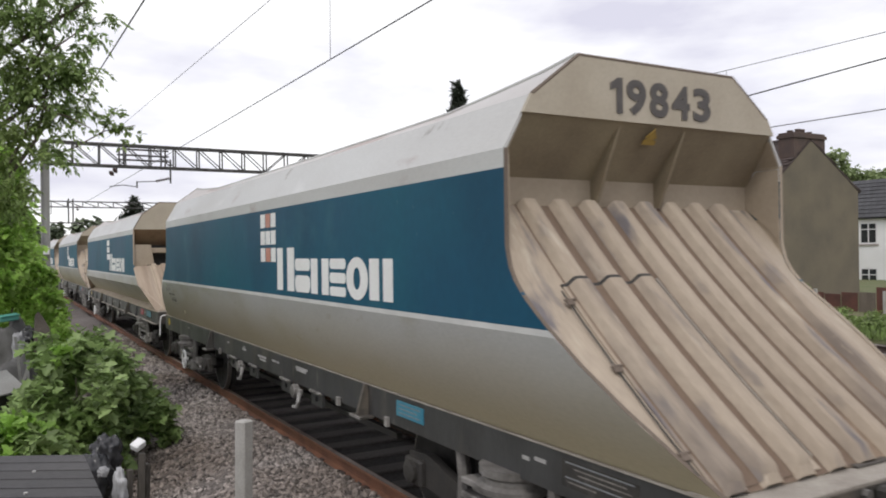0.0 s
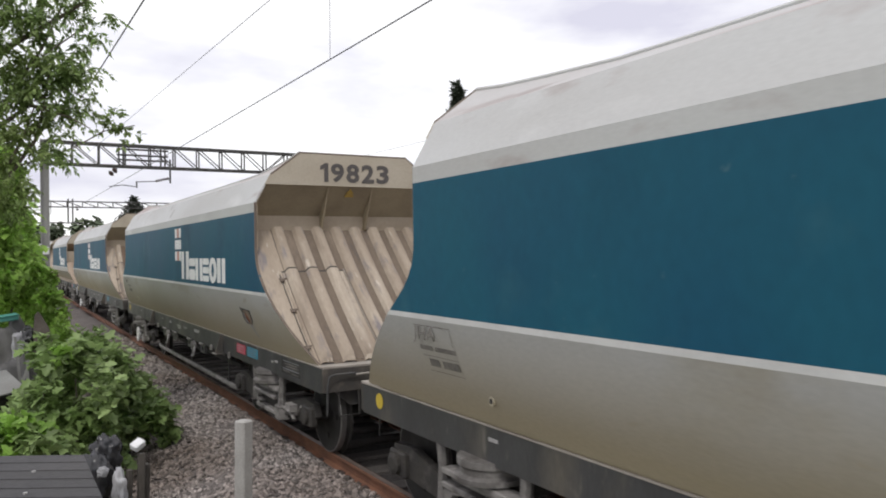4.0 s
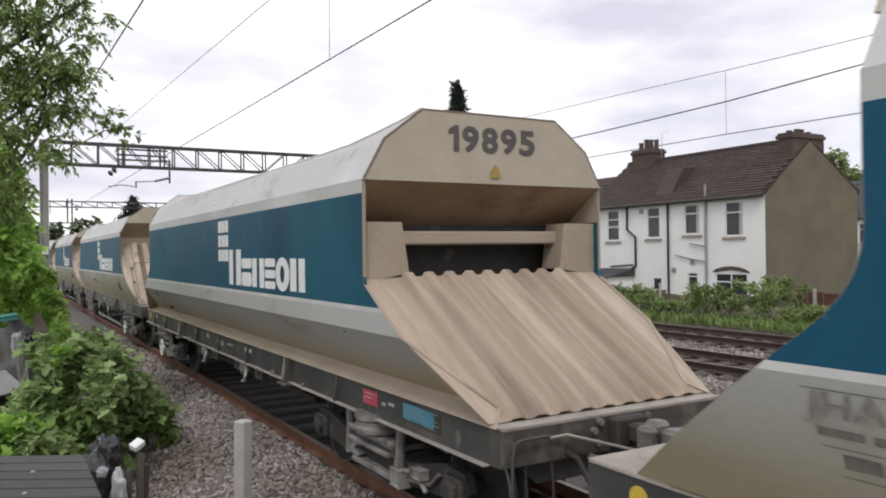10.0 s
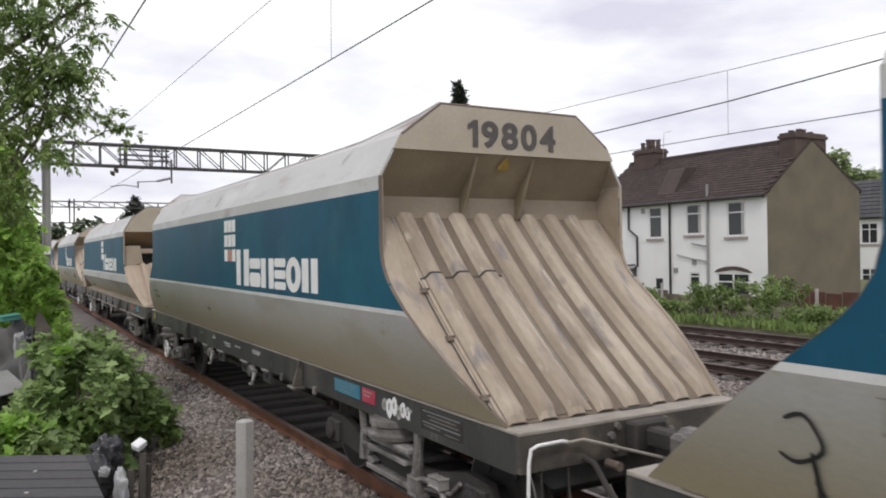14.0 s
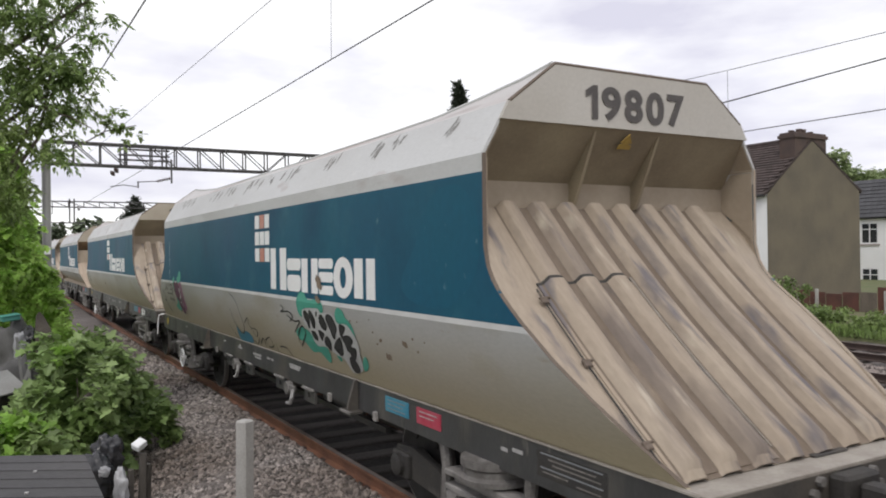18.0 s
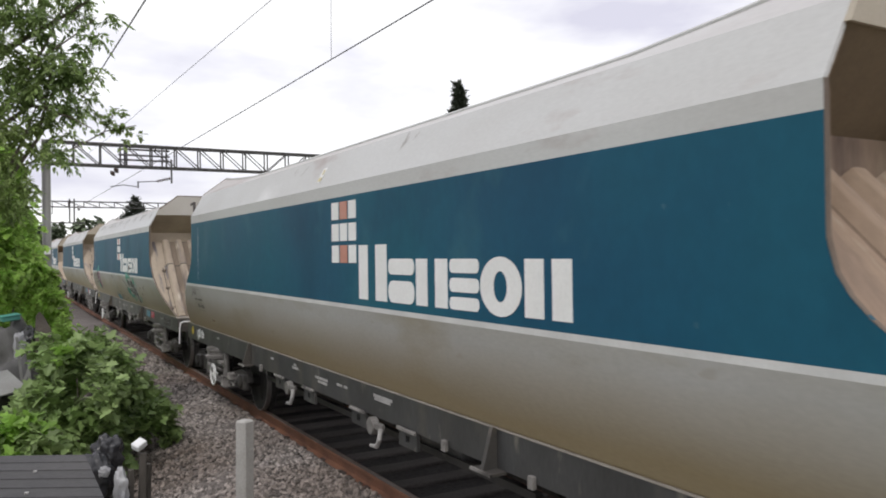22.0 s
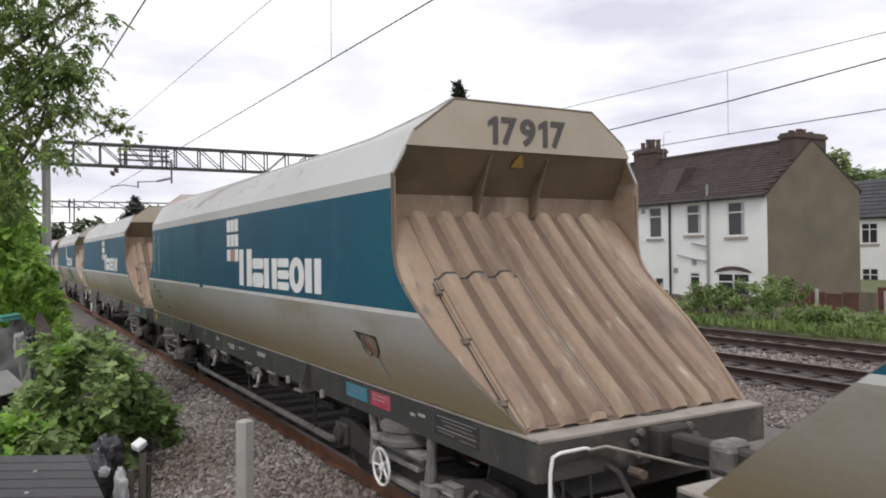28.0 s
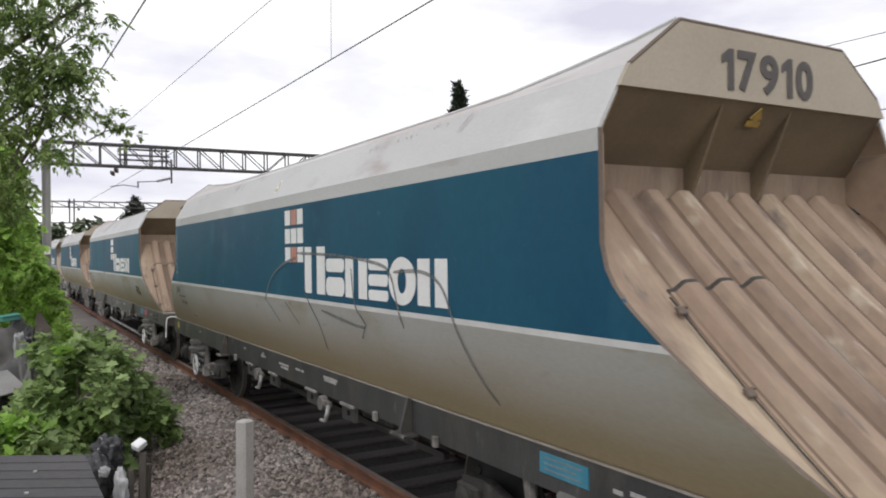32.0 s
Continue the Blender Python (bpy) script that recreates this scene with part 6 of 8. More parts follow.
def build_track(centre, y0, y1, rusty):
    tr = thing("track", "rusty running rails on weathered sleepers in ballast" if rusty else "dark rails on sleepers in ballast", "railway track", pose(centre, 0, 0), "railway tracks", "structure")
    for s in (-1, 1):
        g = Geo().prism([(s * 0.7525 + a, b) for a, b in RAIL_SHAPE], 1, y0, y1)
        rail = part("rail", g, RAIL_RUST if rusty else RAIL_DARK, tr, "rusty steel rail" if rusty else "")
        part("rail_head", Geo().box((s * 0.7525 - 0.028, y0, -0.006), (s * 0.7525 + 0.028, y1, 0.003)), RAIL_TOP, rail)
        n = int(min(y1, 40) / 0.65)
        clips = Geo()
        for i in range(int(max(y0, 2) / 0.65), n):
            y = i * 0.65 + 0.3
            clips.box((s * 0.7525 - 0.13, y - 0.05, -0.165), (s * 0.7525 - 0.05, y + 0.05, -0.125))
            clips.box((s * 0.7525 + 0.05, y - 0.05, -0.165), (s * 0.7525 + 0.13, y + 0.05, -0.125))
        part("rail_clips", clips, RAIL_DARK, rail)
    sl = Geo().box((-1.27, -0.125, -0.30), (1.27, 0.125, -0.157), ch=0.012).mesh("sleeper", SLEEPER_NEAR if rusty else SLEEPER)
    for i in range(int(max(y0, -4) / 0.65), int(min(y1, 75) / 0.65)):
        ob = new("sleeper", sl)
        ob.parent = tr
        ob.location = (random.uniform(-0.02, 0.02), i * 0.65 + 0.3, random.uniform(-0.004, 0.0))


build_ground()
scatter_stones()
build_track(LANE, -60, 260, True)
build_track(13.25, -40, 160, False)
build_track(17.2, -40, 160, False)


# ------------------------------------------------------------ overhead line
def build_gantry(y, x0, x1, z0, z1, bay, thick, mast_w, full, label):
    root = thing("overhead_gantry", label, "line gantry", pose(0, y, 0), "gantries over the tracks")
    d = 0.28 if full else 0.14
    for yy in (-d, d):
        for z in (z0, z1):
            part("chord", Geo().box((x0, yy - thick, z - thick), (x1, yy + thick, z + thick)), STEEL_GREY, root)
        n = max(2, int(round((x1 - x0) / bay)))
        for i in range(n + 1):
            x = x0 + (x1 - x0) * i / n
            part("upright", Geo().box((x - thick * 0.6, yy - thick * 0.6, z0), (x + thick * 0.6, yy + thick * 0.6, z1)), STEEL_GREY, root)
            if i < n:
                xn = x0 + (x1 - x0) * (i + 1) / n
                a, b = ((x, z1), (xn, z0)) if i < n * 0.55 else ((x, z0), (xn, z1))
                part("diagonal", Geo().tube([(a[0], yy, a[1]), (b[0], yy, b[1])], thick * 0.55, 5), STEEL_GREY, root)
    for x in (x0, x1):
        m = Geo()
        w = mast_w / 2
        m.box((x - w, -w, -0.6), (x - w + 0.03, w, z1 + 0.1))
        m.box((x + w - 0.03, -w, -0.6), (x + w, w, z1 + 0.1))
        m.box((x - w + 0.03, -0.02, -0.6), (x + w - 0.03, 0.02, z1 + 0.1))
        mast = part("mast", m, MAST, root, "pale weathered steel mast")
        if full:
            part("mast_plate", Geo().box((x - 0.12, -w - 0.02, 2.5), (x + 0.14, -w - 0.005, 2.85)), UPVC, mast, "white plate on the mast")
    return root


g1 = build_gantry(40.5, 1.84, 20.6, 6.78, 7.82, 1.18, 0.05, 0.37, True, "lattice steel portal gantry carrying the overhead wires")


def arm(root, pts, r=0.03, name="registration_arm", m=None):
    return part(name, Geo().tube(pts, r, 6), m or STEEL_GREY, root)


def insulator(root, a, b, n=6, r=0.09):
    a, b = Vector(a), Vector(b)
    g = Geo()
    for i in range(n):
        p, q = a.lerp(b, (i + 0.1) / n), a.lerp(b, (i + 0.9) / n)
        g.tube([p, p.lerp(q, 0.5), q], [r * 0.45, r, r * 0.45], 8)
    part("insulator", g, PORCELAIN, root, "", True)


# boxed platform rail inside the truss, hanging post, insulator and arm
for _x in (5.05, 5.25, 7.0, 7.2):
    arm(g1, [(_x, -0.34, 6.8), (_x, -0.34, 7.75)], 0.04, "hanger_post")
for _z in (7.08, 7.32, 7.6):
    arm(g1, [(4.95, -0.36, _z), (7.35, -0.36, _z)], 0.045, "platform_rail")
arm(g1, [(7.45, -0.3, 7.2), (7.45, -0.3, 6.0)], 0.045, "drop_post")
insulator(g1, (7.4, -0.3, 6.25), (6.75, -0.3, 6.08), 6, 0.085)
arm(g1, [(6.75, -0.3, 6.08), (5.85, -0.3, 6.02)], 0.022)
arm(g1, [(5.86, -0.3, 6.05), (5.86, -0.3, 5.72)], 0.035)
arm(g1, [(5.8, -0.3, 5.78), (5.2, -0.3, 5.85), (4.6, -0.3, 5.75)], 0.022)
insulator(g1, (4.95, -0.3, 6.62), (4.62, -0.3, 6.32), 2, 0.17)
arm(g1, [(4.98, -0.3, 6.75), (4.9, -0.3, 6.5)], 0.03)

g2 = build_gantry(72.0, 1.3, 20.6, 6.6, 7.08, 1.2, 0.04, 0.34, False, "far lattice gantry over the tracks")
for _x in (5.0, 5.35):
    arm(g2, [(_x, -0.2, 7.3), (_x, -0.2, 5.2)], 0.06, "hanger_post")
arm(g2, [(2.4, -0.2, 5.25), (6.2, -0.2, 5.25)], 0.05, "platform_rail")
arm(g2, [(3.7, -0.2, 7.0), (3.7, -0.2, 6.0), (2.6, -0.2, 6.05)], 0.035)
insulator(g2, (5.6, -0.2, 6.7), (5.75, -0.2, 6.3), 2, 0.13)


def wire(name, pts, r, label):
    ob = part(name, Geo().tube(pts, r, 5), WIRE, None)
    return tagged(ob, label, "wire", "overhead wires")


def sagging(a, b, dip, n=18):
    a, b = Vector(a), Vector(b)
    return [tuple(a.lerp(b, i / n) - Vector((0, 0, dip * 4 * (i / n) * (1 - i / n)))) for i in range(n + 1)]


wire("contact_wire", sagging((4.12, -8, 5.04), (3.62, 40.5, 5.03), 0.03), 0.0085, "thin dark contact wire over the near track")
wire("messenger_wire", [(4.10, -8, 6.75), (4.0, 4, 6.6), (3.92, 12.39, 6.58), (3.80, 19.18, 6.70), (3.72, 30, 6.98), (3.62, 40.5, 7.3)], 0.006, "thin dark messenger wire over the near track")
wire("return_wire", [(1.93, -8, 5.9), (1.91, 6, 6.05), (1.90, 12.12, 6.19), (1.90, 19.62, 6.46), (1.80, 32, 6.85), (1.6, 40.5, 7.2)], 0.013, "dark return conductor wire beside the track")
wire("dropper_wire", [(3.935, 9.81, 5.0), (3.94, 9.79, 6.57)], 0.004, "thin vertical dropper between two wires")
wire("contact_wire", [(13.25, -15, 5.95), (13.25, 7.57, 5.59), (13.25, 10.89, 5.43), (13.25, 14.9, 5.35), (13.25, 40, 5.2), (13.25, 72, 5.2)], 0.014, "thin dark contact wire over a far track")
wire("contact_wire", [(17.2, -15, 5.35), (17.2, 9.85, 5.42), (17.2, 14.16, 5.46), (17.2, 40, 5.5), (17.2, 72, 5.5)], 0.012, "thin dark contact wire over a far track")
wire("messenger_wire", [(17.2, -15, 7.1), (17.2, 9.82, 7.14), (17.2, 14.13, 7.2), (17.2, 18.51, 7.31), (17.2, 40, 7.7)], 0.009, "thin dark messenger wire over a far track")
wire("dropper_wire", [(17.2, 14.14, 5.46), (17.2, 14.14, 7.2)], 0.006, "thin vertical dropper between two wires")


# ------------------------------------------------------------ houses
def window(root, x, y0, y1, z0, z1, face, style="sash", sill=True):
    """A window in a wall that faces -X (face 0) at x, or -Y (face 1), where x is then the wall's y and y0..y1 run along X."""
    def put(lo, hi):
        (a, b, c), (d, e, f) = lo, hi
        return ((a, b, c), (d, e, f)) if face == 0 else ((b, a, c), (e, d, f))
    t = 0.095
    x -= 0.06
    ym, zm = (y0 + y1) / 2, z0 + (z1 - z0) * 0.68
    cols = [(y0 + t, ym - 0.035), (ym + 0.035, y1 - t)] if style == "wide" else [(y0 + t, y1 - t)]
    fr = wall_with_holes(x - 0.03, 0.08, y0, y1, z0, z1, [(a, b, c, d) for a, b in cols for c, d in ((z0 + t, zm - 0.03), (zm + 0.03, z1 - t))])
    w = part("window", fr, UPVC, root, "white framed sash window")
    part("pane", Geo().box(*put((x + 0.0, y0 + t, z0 + t), (x + 0.012, y1 - t, z1 - t))), GLASS, w)
    if style == "curtain":
        part("curtain", Geo().box(*put((x - 0.004, y0 + t + 0.02, z0 + t), (x - 0.001, y0 + t + 0.18, z1 - t))), CURTAIN, w)
    if sill:
        part("sill", Geo().box(*put((x - 0.12, y0 - 0.1, z0 - 0.11), (x + 0.02, y1 + 0.1, z0 - 0.004))), SILL, w)
    return w


def tiled_slope(root, corner, along, up, n_along, n_up, material, single=False):
    """Rows of overlapping tiles; where single, each tile is a part of its own, else each course is one."""
    corner, along, up = Vector(corner), Vector(along), Vector(up)
    nrm = along.cross(up).normalized()
    if nrm.z < 0:
        nrm = -nrm
    if single:
        p, q, b = Vector((0, 0, 0)), along * (0.95 / n_along), up * (1.15 / n_up)
        v = [p + nrm * 0.055, q + nrm * 0.055, b + q + nrm * 0.012, b + p + nrm * 0.012]
        v += [w - nrm * 0.03 for w in v]
        me = Geo().add([tuple(w) for w in v], [(0, 1, 2, 3), (7, 6, 5, 4), (0, 4, 5, 1), (1, 5, 6, 2), (3, 2, 6, 7), (0, 3, 7, 4)]).mesh("roof_tile", material)
        base = part("roof_deck", Geo().sheet([[tuple(corner - nrm * 0.03), tuple(corner + along - nrm * 0.03)], [tuple(corner + up - nrm * 0.03), tuple(corner + up + along - nrm * 0.03)]], tuple(-nrm * 0.06)), material, root)
        for j in range(n_up):
            for i in range(n_along):
                ob = new("roof_tile", me)
                ob.parent = base
                ob.location = corner + up * (j / n_up) + along * ((i + (0.5 if j % 2 else 0.0)) / n_along) * (n_along / (n_along + 0.5)) + nrm * random.uniform(-0.006, 0.006)
        return
    for j in range(n_up):
        g = Geo()
        a, b = corner + up * (j / n_up), corner + up * ((j + 1.15) / n_up)
        for i in range(n_along):
            p, q = along * (i / n_along), along * ((i + 0.94) / n_along)
            v = [a + p + nrm * 0.05, a + q + nrm * 0.05, b + q + nrm * 0.012, b + p + nrm * 0.012]
            v += [w - nrm * 0.025 for w in v]
            g.add([tuple(w) for w in v], [(0, 1, 2, 3), (7, 6, 5, 4), (0, 4, 5, 1), (1, 5, 6, 2), (3, 2, 6, 7), (0, 3, 7, 4)])
        part("roof_course", g, material, root)


def chimney(root, x0, x1, y0, y1, z0, z1, pots):
    c = Geo().box((x0, y0, z0), (x1, y1, z1 - 0.25))
    c.box((x0 - 0.06, y0 - 0.06, z1 - 0.25), (x1 + 0.06, y1 + 0.06, z1 - 0.1))
    c.box((x0, y0, z1 - 0.1), (x1, y1, z1))
    st = part("chimney", c, BRICK_DARK, root, "sooty brick chimney stack")
    for px, py, h in pots:
        part("chimney_pot", Geo().lathe([(0.14, z1), (0.12, z1 + h * 0.8), (0.15, z1 + h * 0.82), (0.14, z1 + h)], 2, (px, py, 0), 10), BRICK_DARK, st, "", True)


def terrace():
    """White rendered railway-side terrace of two houses with a brown gable end."""
    x, y0, y1, zb, ze = 28.62, 21.57, 32.75, -0.2, 4.66
    root = thing("terraced_house", "white rendered terraced house with brown gable end and tiled roof", "house", group="houses beyond the railway")
    wins = [(22.66, 23.70, 2.86, 4.48), (25.1, 26.1, 3.0, 4.5), (27.62, 28.55, 2.88, 4.5), (30.52, 31.5, 2.8, 4.5), (22.47, 24.3, -0.1, 1.25), (25.25, 25.95, 0.55, 1.25), (25.25, 25.95, -0.2, 0.48)]
    part("wall", wall_with_holes(x, 0.28, y0, y1, zb, ze, wins), RENDER_WHITE, root, "white painted render wall")
    for i, (a, b, c, d) in enumerate(wins[:4]):
        window(root, x + 0.1, a, b, c, d, 0, "curtain" if i in (0, 1) else "sash")
    window(root, x + 0.1, *wins[4], 0, "wide", False)
    arch = Geo().prism([(22.35, 1.26), (22.6, 1.40), (23.0, 1.50), (23.38, 1.53), (23.8, 1.50), (24.2, 1.40), (24.42, 1.26), (24.3, 1.25), (23.38, 1.36), (22.47, 1.25)], 0, x - 0.03, x + 0.05)
    part("window_arch", arch, BRICK_DARK, root)
    window(root, x + 0.1, *wins[5], 0, "sash", False)
    door = part("back_door", Geo().box((x + 0.1, 25.25, zb), (x + 0.16, 25.95, 0.48)), UPVC, root, "white half glazed back door")
    part("door_glass", Geo().box((x + 0.09, 25.38, 0.0), (x + 0.10, 25.82, 0.4)), GLASS, door)
    part("gable_wall", Geo().prism([(x + 0.006, zb), (35.3, zb), (35.3, 5.12), (31.95, 7.1), (31.6, 7.1), (x + 0.006, ze)], 1, y0 - 0.03, y0 - 0.002), RENDER_BROWN, root, "brown pebbledashed gable wall")
    part("rear_wall", Geo().box((35.0, y0 + 0.0, zb), (35.3, y1, 5.0)), RENDER_WHITE, root)
    part("party_wall", Geo().box((x + 0.28, y1 - 0.25, zb), (35.0, y1, ze)), RENDER_WHITE, root)
    ridge = Vector((31.78, 0, 7.28))
    tiled_slope(root, (x - 0.28, y0 - 0.05, ze - 0.04), (0, y1 - y0 + 0.4, 0), (ridge.x - x + 0.28, 0, ridge.z - ze + 0.04), 38, 20, TILE, True)
    tiled_slope(root, (35.5, y0 - 0.05, 4.95), (0, y1 - y0 + 0.4, 0), (ridge.x - 35.5, 0, ridge.z - 4.95), 16, 8, TILE, True)
    part("ridge_tiles", Geo().tube([(ridge.x, y0 - 0.05, ridge.z + 0.02), (ridge.x, y1 + 0.3, ridge.z + 0.02)], 0.12, 8), TILE, root)
    part("gutter", Geo().tube([(x - 0.30, y0, ze - 0.06), (x - 0.30, y1, ze - 0.06)], 0.06, 8), PIPE_BLACK, root)
    chimney(root, 30.55, 32.8, y0 - 0.025, y0 + 0.75, 5.9, 7.5, ((30.9, y0 + 0.4, 0.12), (31.45, y0 + 0.4, 0.22), (31.7, y0 + 0.4, 0.18), (31.9, y0 + 0.5, 0.24), (32.4, y0 + 0.5, 0.16)))
    chimney(root, 31.2, 32.3, 30.75, 32.2, 6.6, 7.95, ((31.75, 30.85, 0.5), (31.75, 31.25, 0.55), (31.75, 31.6, 0.6), (31.75, 32.0, 0.45)))
    # small lean-to dormer on the roof and its flue
    part("roof_hatch", Geo().prism([(28.9, 4.95), (28.9, 5.1), (29.75, 6.42), (30.5, 6.50), (30.5, 6.1)], 1, 27.1, 28.2), TILE, root)
    part("soil_pipe", Geo().tube([(x - 0.08, 24.72, 0.0), (x - 0.08, 24.72, 5.35)], 0.06, 8), PIPE_GREY, root)
    part("branch_pipe", Geo().tube([(x - 0.07, 26.6, 2.05), (x - 0.07, 25.6, 1.85), (x - 0.07, 24.8, 1.75)], 0.035, 6), PIPE_GREY, root)
    part("branch_pipe", Geo().tube([(x - 0.07, 25.7, 2.6), (x - 0.07, 24.8, 2.45)], 0.035, 6), PIPE_GREY, root)
    part("drainpipe", Geo().tube([(x - 0.08, 27.06, -0.2), (x - 0.08, 27.06, 4.6)], 0.055, 8), PIPE_BLACK, root)
    part("drainpipe", Geo().tube([(x - 0.08, 29.9, 4.6), (x - 0.08, 29.9, 3.4), (x - 0.08, 29.3, 3.0), (x - 0.08, 29.3, 1.5), (x - 0.08, 29.6, 1.3)], 0.055, 8), PIPE_BLACK, root)
    part("waste_pipe", Geo().tube([(x - 0.08, 29.5, 1.55), (x - 0.08, 31.2, 1.45)], 0.04, 6), PIPE_BLACK, root)
    for y, z in ((26.75, 1.3), (25.6, 1.7), (28.9, 4.3)):
        part("wall_vent", Geo().box((x - 0.05, y - 0.12, z - 0.12), (x - 0.004, y + 0.12, z + 0.12)), PIPE_GREY, root)
    part("aerial_pole", Geo().tube([(31.75, 30.5, 7.2), (31.75, 30.42, 8.75), (31.75, 29.9, 8.8)], 0.014, 5), PIPE_GREY, root)
    sash = part("open_sash", wall_with_holes(x - 0.36, 0.05, 30.58, 31.44, 2.86, 3.60, [(30.68, 31.34, 2.96, 3.50)]), UPVC, root, "white window sash pushed open")
    sash.matrix_basis = Matrix.Translation((x - 0.02, 0, 3.62)) @ pose(0, 0, 0, 0, -26) @ Matrix.Translation((-x + 0.36, 0, -3.62))
    part("low_window", Geo().box((x - 0.03, 30.0, 0.55), (x + 0.02, 31.6, 1.28)), UPVC, root)
    part("low_pane", Geo().box((x - 0.04, 30.1, 0.62), (x - 0.031, 31.5, 1.2)), GLASS, root)
    part("low_opening", Geo().box((x - 0.03, 27.62, 0.35), (x - 0.004, 28.06, 0.88)), GLASS, root)
    ext = Geo().box((26.9, 29.6, -0.2), (x - 0.004, 32.6, 0.95))
    part("back_extension", ext, RENDER_WHITE, root, "low white rear extension")
    part("extension_roof", Geo().prism([(26.7, 0.95), (x - 0.004, 1.35), (x - 0.004, 0.95)], 1, 29.45, 32.75), SLATE, root)


def side_house():
    """White house past the gable end, with a slate roof."""
    root = thing("white_house", "white rendered house with grey slate roof beyond the terrace", "house", group="houses beyond the railway")
    x, y0, y1, zb, ze = 50.4, 24.0, 38.0, -0.6, 4.35
    wins = [(29.5, 30.7, 2.5, 3.95), (29.5, 30.7, -0.55, 0.9), (26.3, 27.6, 2.5, 3.95), (26.3, 27.6, -0.55, 0.9)]
    part("wall", wall_with_holes(x, 0.3, y0, y1, zb, ze, wins), RENDER_WHITE, root, "white painted render wall")
    part("end_wall", Geo().prism([(x, zb), (x + 8, zb), (x + 8, ze), (x + 4, ze + 2.7), (x, ze)], 1, y1 - 0.3, y1), RENDER_WHITE, root)
    part("end_wall", Geo().prism([(x, zb), (x + 8, zb), (x + 8, ze), (x + 4, ze + 2.7), (x, ze)], 1, y0, y0 + 0.3), RENDER_WHITE, root)
    for w in wins:
        window(root, x + 0.1, *w, 0, "wide")
    tiled_slope(root, (x - 0.3, y0 - 0.1, ze - 0.1), (0, y1 - y0 + 0.3, 0), (4.3, 0, 2.85), 30, 10, SLATE, True)


def brick_house():
    """Brick house with a slate roof hipped at its far end, seen through the gap between wagons."""
    root = thing("brick_house", "dark red brick house with brown tiled hipped roof", "house", group="houses beyond the railway")
    x, y0, y1, zb, ze = 33.0, 37.8, 49.0, -0.2, 4.12
    wins = [(38.35, 40.5, 2.57, 4.0), (42.5, 44.5, 2.57, 4.0), (38.5, 40.3, -0.1, 1.2), (42.5, 44.2, -0.1, 1.2)]
    part("wall", wall_with_holes(x, 0.3, y0, y1, zb, ze, wins), BRICK, root, "dark red brick wall")
    part("side_wall", Geo().prism([(x + 0.3, zb), (x + 8, zb), (x + 8, ze), (x + 4, ze + 3.1), (x + 0.3, ze)], 1, y0, y0 + 0.3), BRICK, root)
    part("side_wall", Geo().box((x + 0.3, y1 - 0.3, zb), (x + 8, y1, ze)), BRICK, root)
    for w in wins:
        wd = window(root, x + 0.1, *w, 0, "wide")
        part("curtain", Geo().box((x + 0.088, w[0] + 0.12, w[2] + 0.1), (x + 0.096, w[0] + 0.7, w[3] - 0.1)), CURTAIN, wd)
    o = 0.35
    a, b, c, d = (x - o, y0 - o, ze), (x - o, y1 + o, ze), (x + 8 + o, y1 + o, ze), (x + 8 + o, y0 - o, ze)
    e, f = (x + 4, y0 - o, ze + 3.3), (x + 4, y1 - 3.4, ze + 3.3)
    part("roof", Geo().add([a, b, c, d, e, f], [(0, 1, 5, 4), (1, 2, 5), (2, 3, 4, 5), (3, 0, 4), (0, 3, 2, 1)]), TILE, root, "hipped brown tiled roof")
    for k in range(16):
        t = (k + 0.5) / 16.5
        p = [Vector(a).lerp(Vector(e), t), Vector(b).lerp(Vector(f), t)]
        part("tile_course", Geo().tube([tuple(p[0] + Vector((-0.01, 0, 0.015))), tuple(p[1] + Vector((-0.01, 0, 0.015)))], 0.022, 4), TILE, root)
    part("gutter", Geo().tube([(x - o, y0 - o, ze - 0.04), (x - o, y1 + o, ze - 0.04)], 0.06, 6), PIPE_GREY, root)
    chimney(root, x + 3.7, x + 4.3, 44.4, 45.0, ze + 2.6, ze + 3.45, ((x + 4, 44.55, 0.25), (x + 4, 44.85, 0.25)))


def far_house():
    """The next brick house along the railway, with a broad chimney stack."""
    root = thing("brick_house", "brick house with grey slate roof and broad chimney stack", "house", group="houses beyond the railway")
    x, y0, y1, zb, ze = 38.0, 50.6, 61.0, -0.2, 4.28
    wins = [(51.4, 53.2, 2.55, 4.05), (55.0, 56.8, 2.55, 4.05), (51.4, 53.2, -0.1, 1.3), (55.0, 56.8, -0.1, 1.3)]
    part("wall", wall_with_holes(x, 0.3, y0, y1, zb, ze, wins), BRICK, root, "dark red brick wall")
    for w in wins:
        window(root, x + 0.1, *w, 0, "wide")
    for y in (y0, y1 - 0.3):
        part("gable_wall", Geo().prism([(x + 0.3, zb), (x + 6, zb), (x + 6, ze), (x + 3, ze + 1.85), (x + 0.3, ze)], 1, y, y + 0.3), BRICK, root)
    tiled_slope(root, (x - 0.3, y0 - 0.15, ze - 0.05), (0, y1 - y0 + 0.3, 0), (3.3, 0, 2.05), 20, 8, SLATE)
    tiled_slope(root, (x + 6.3, y0 - 0.15, ze - 0.05), (0, y1 - y0 + 0.3, 0), (-3.3, 0, 2.05), 20, 6, SLATE)
    chimney(root, x + 2.5, x + 3.5, 57.3, 59.8, ze + 1.3, ze + 3.1, ((x + 3, 57.7, 0.2), (x + 3, 58.4, 0.2), (x + 3, 59.2, 0.2)))


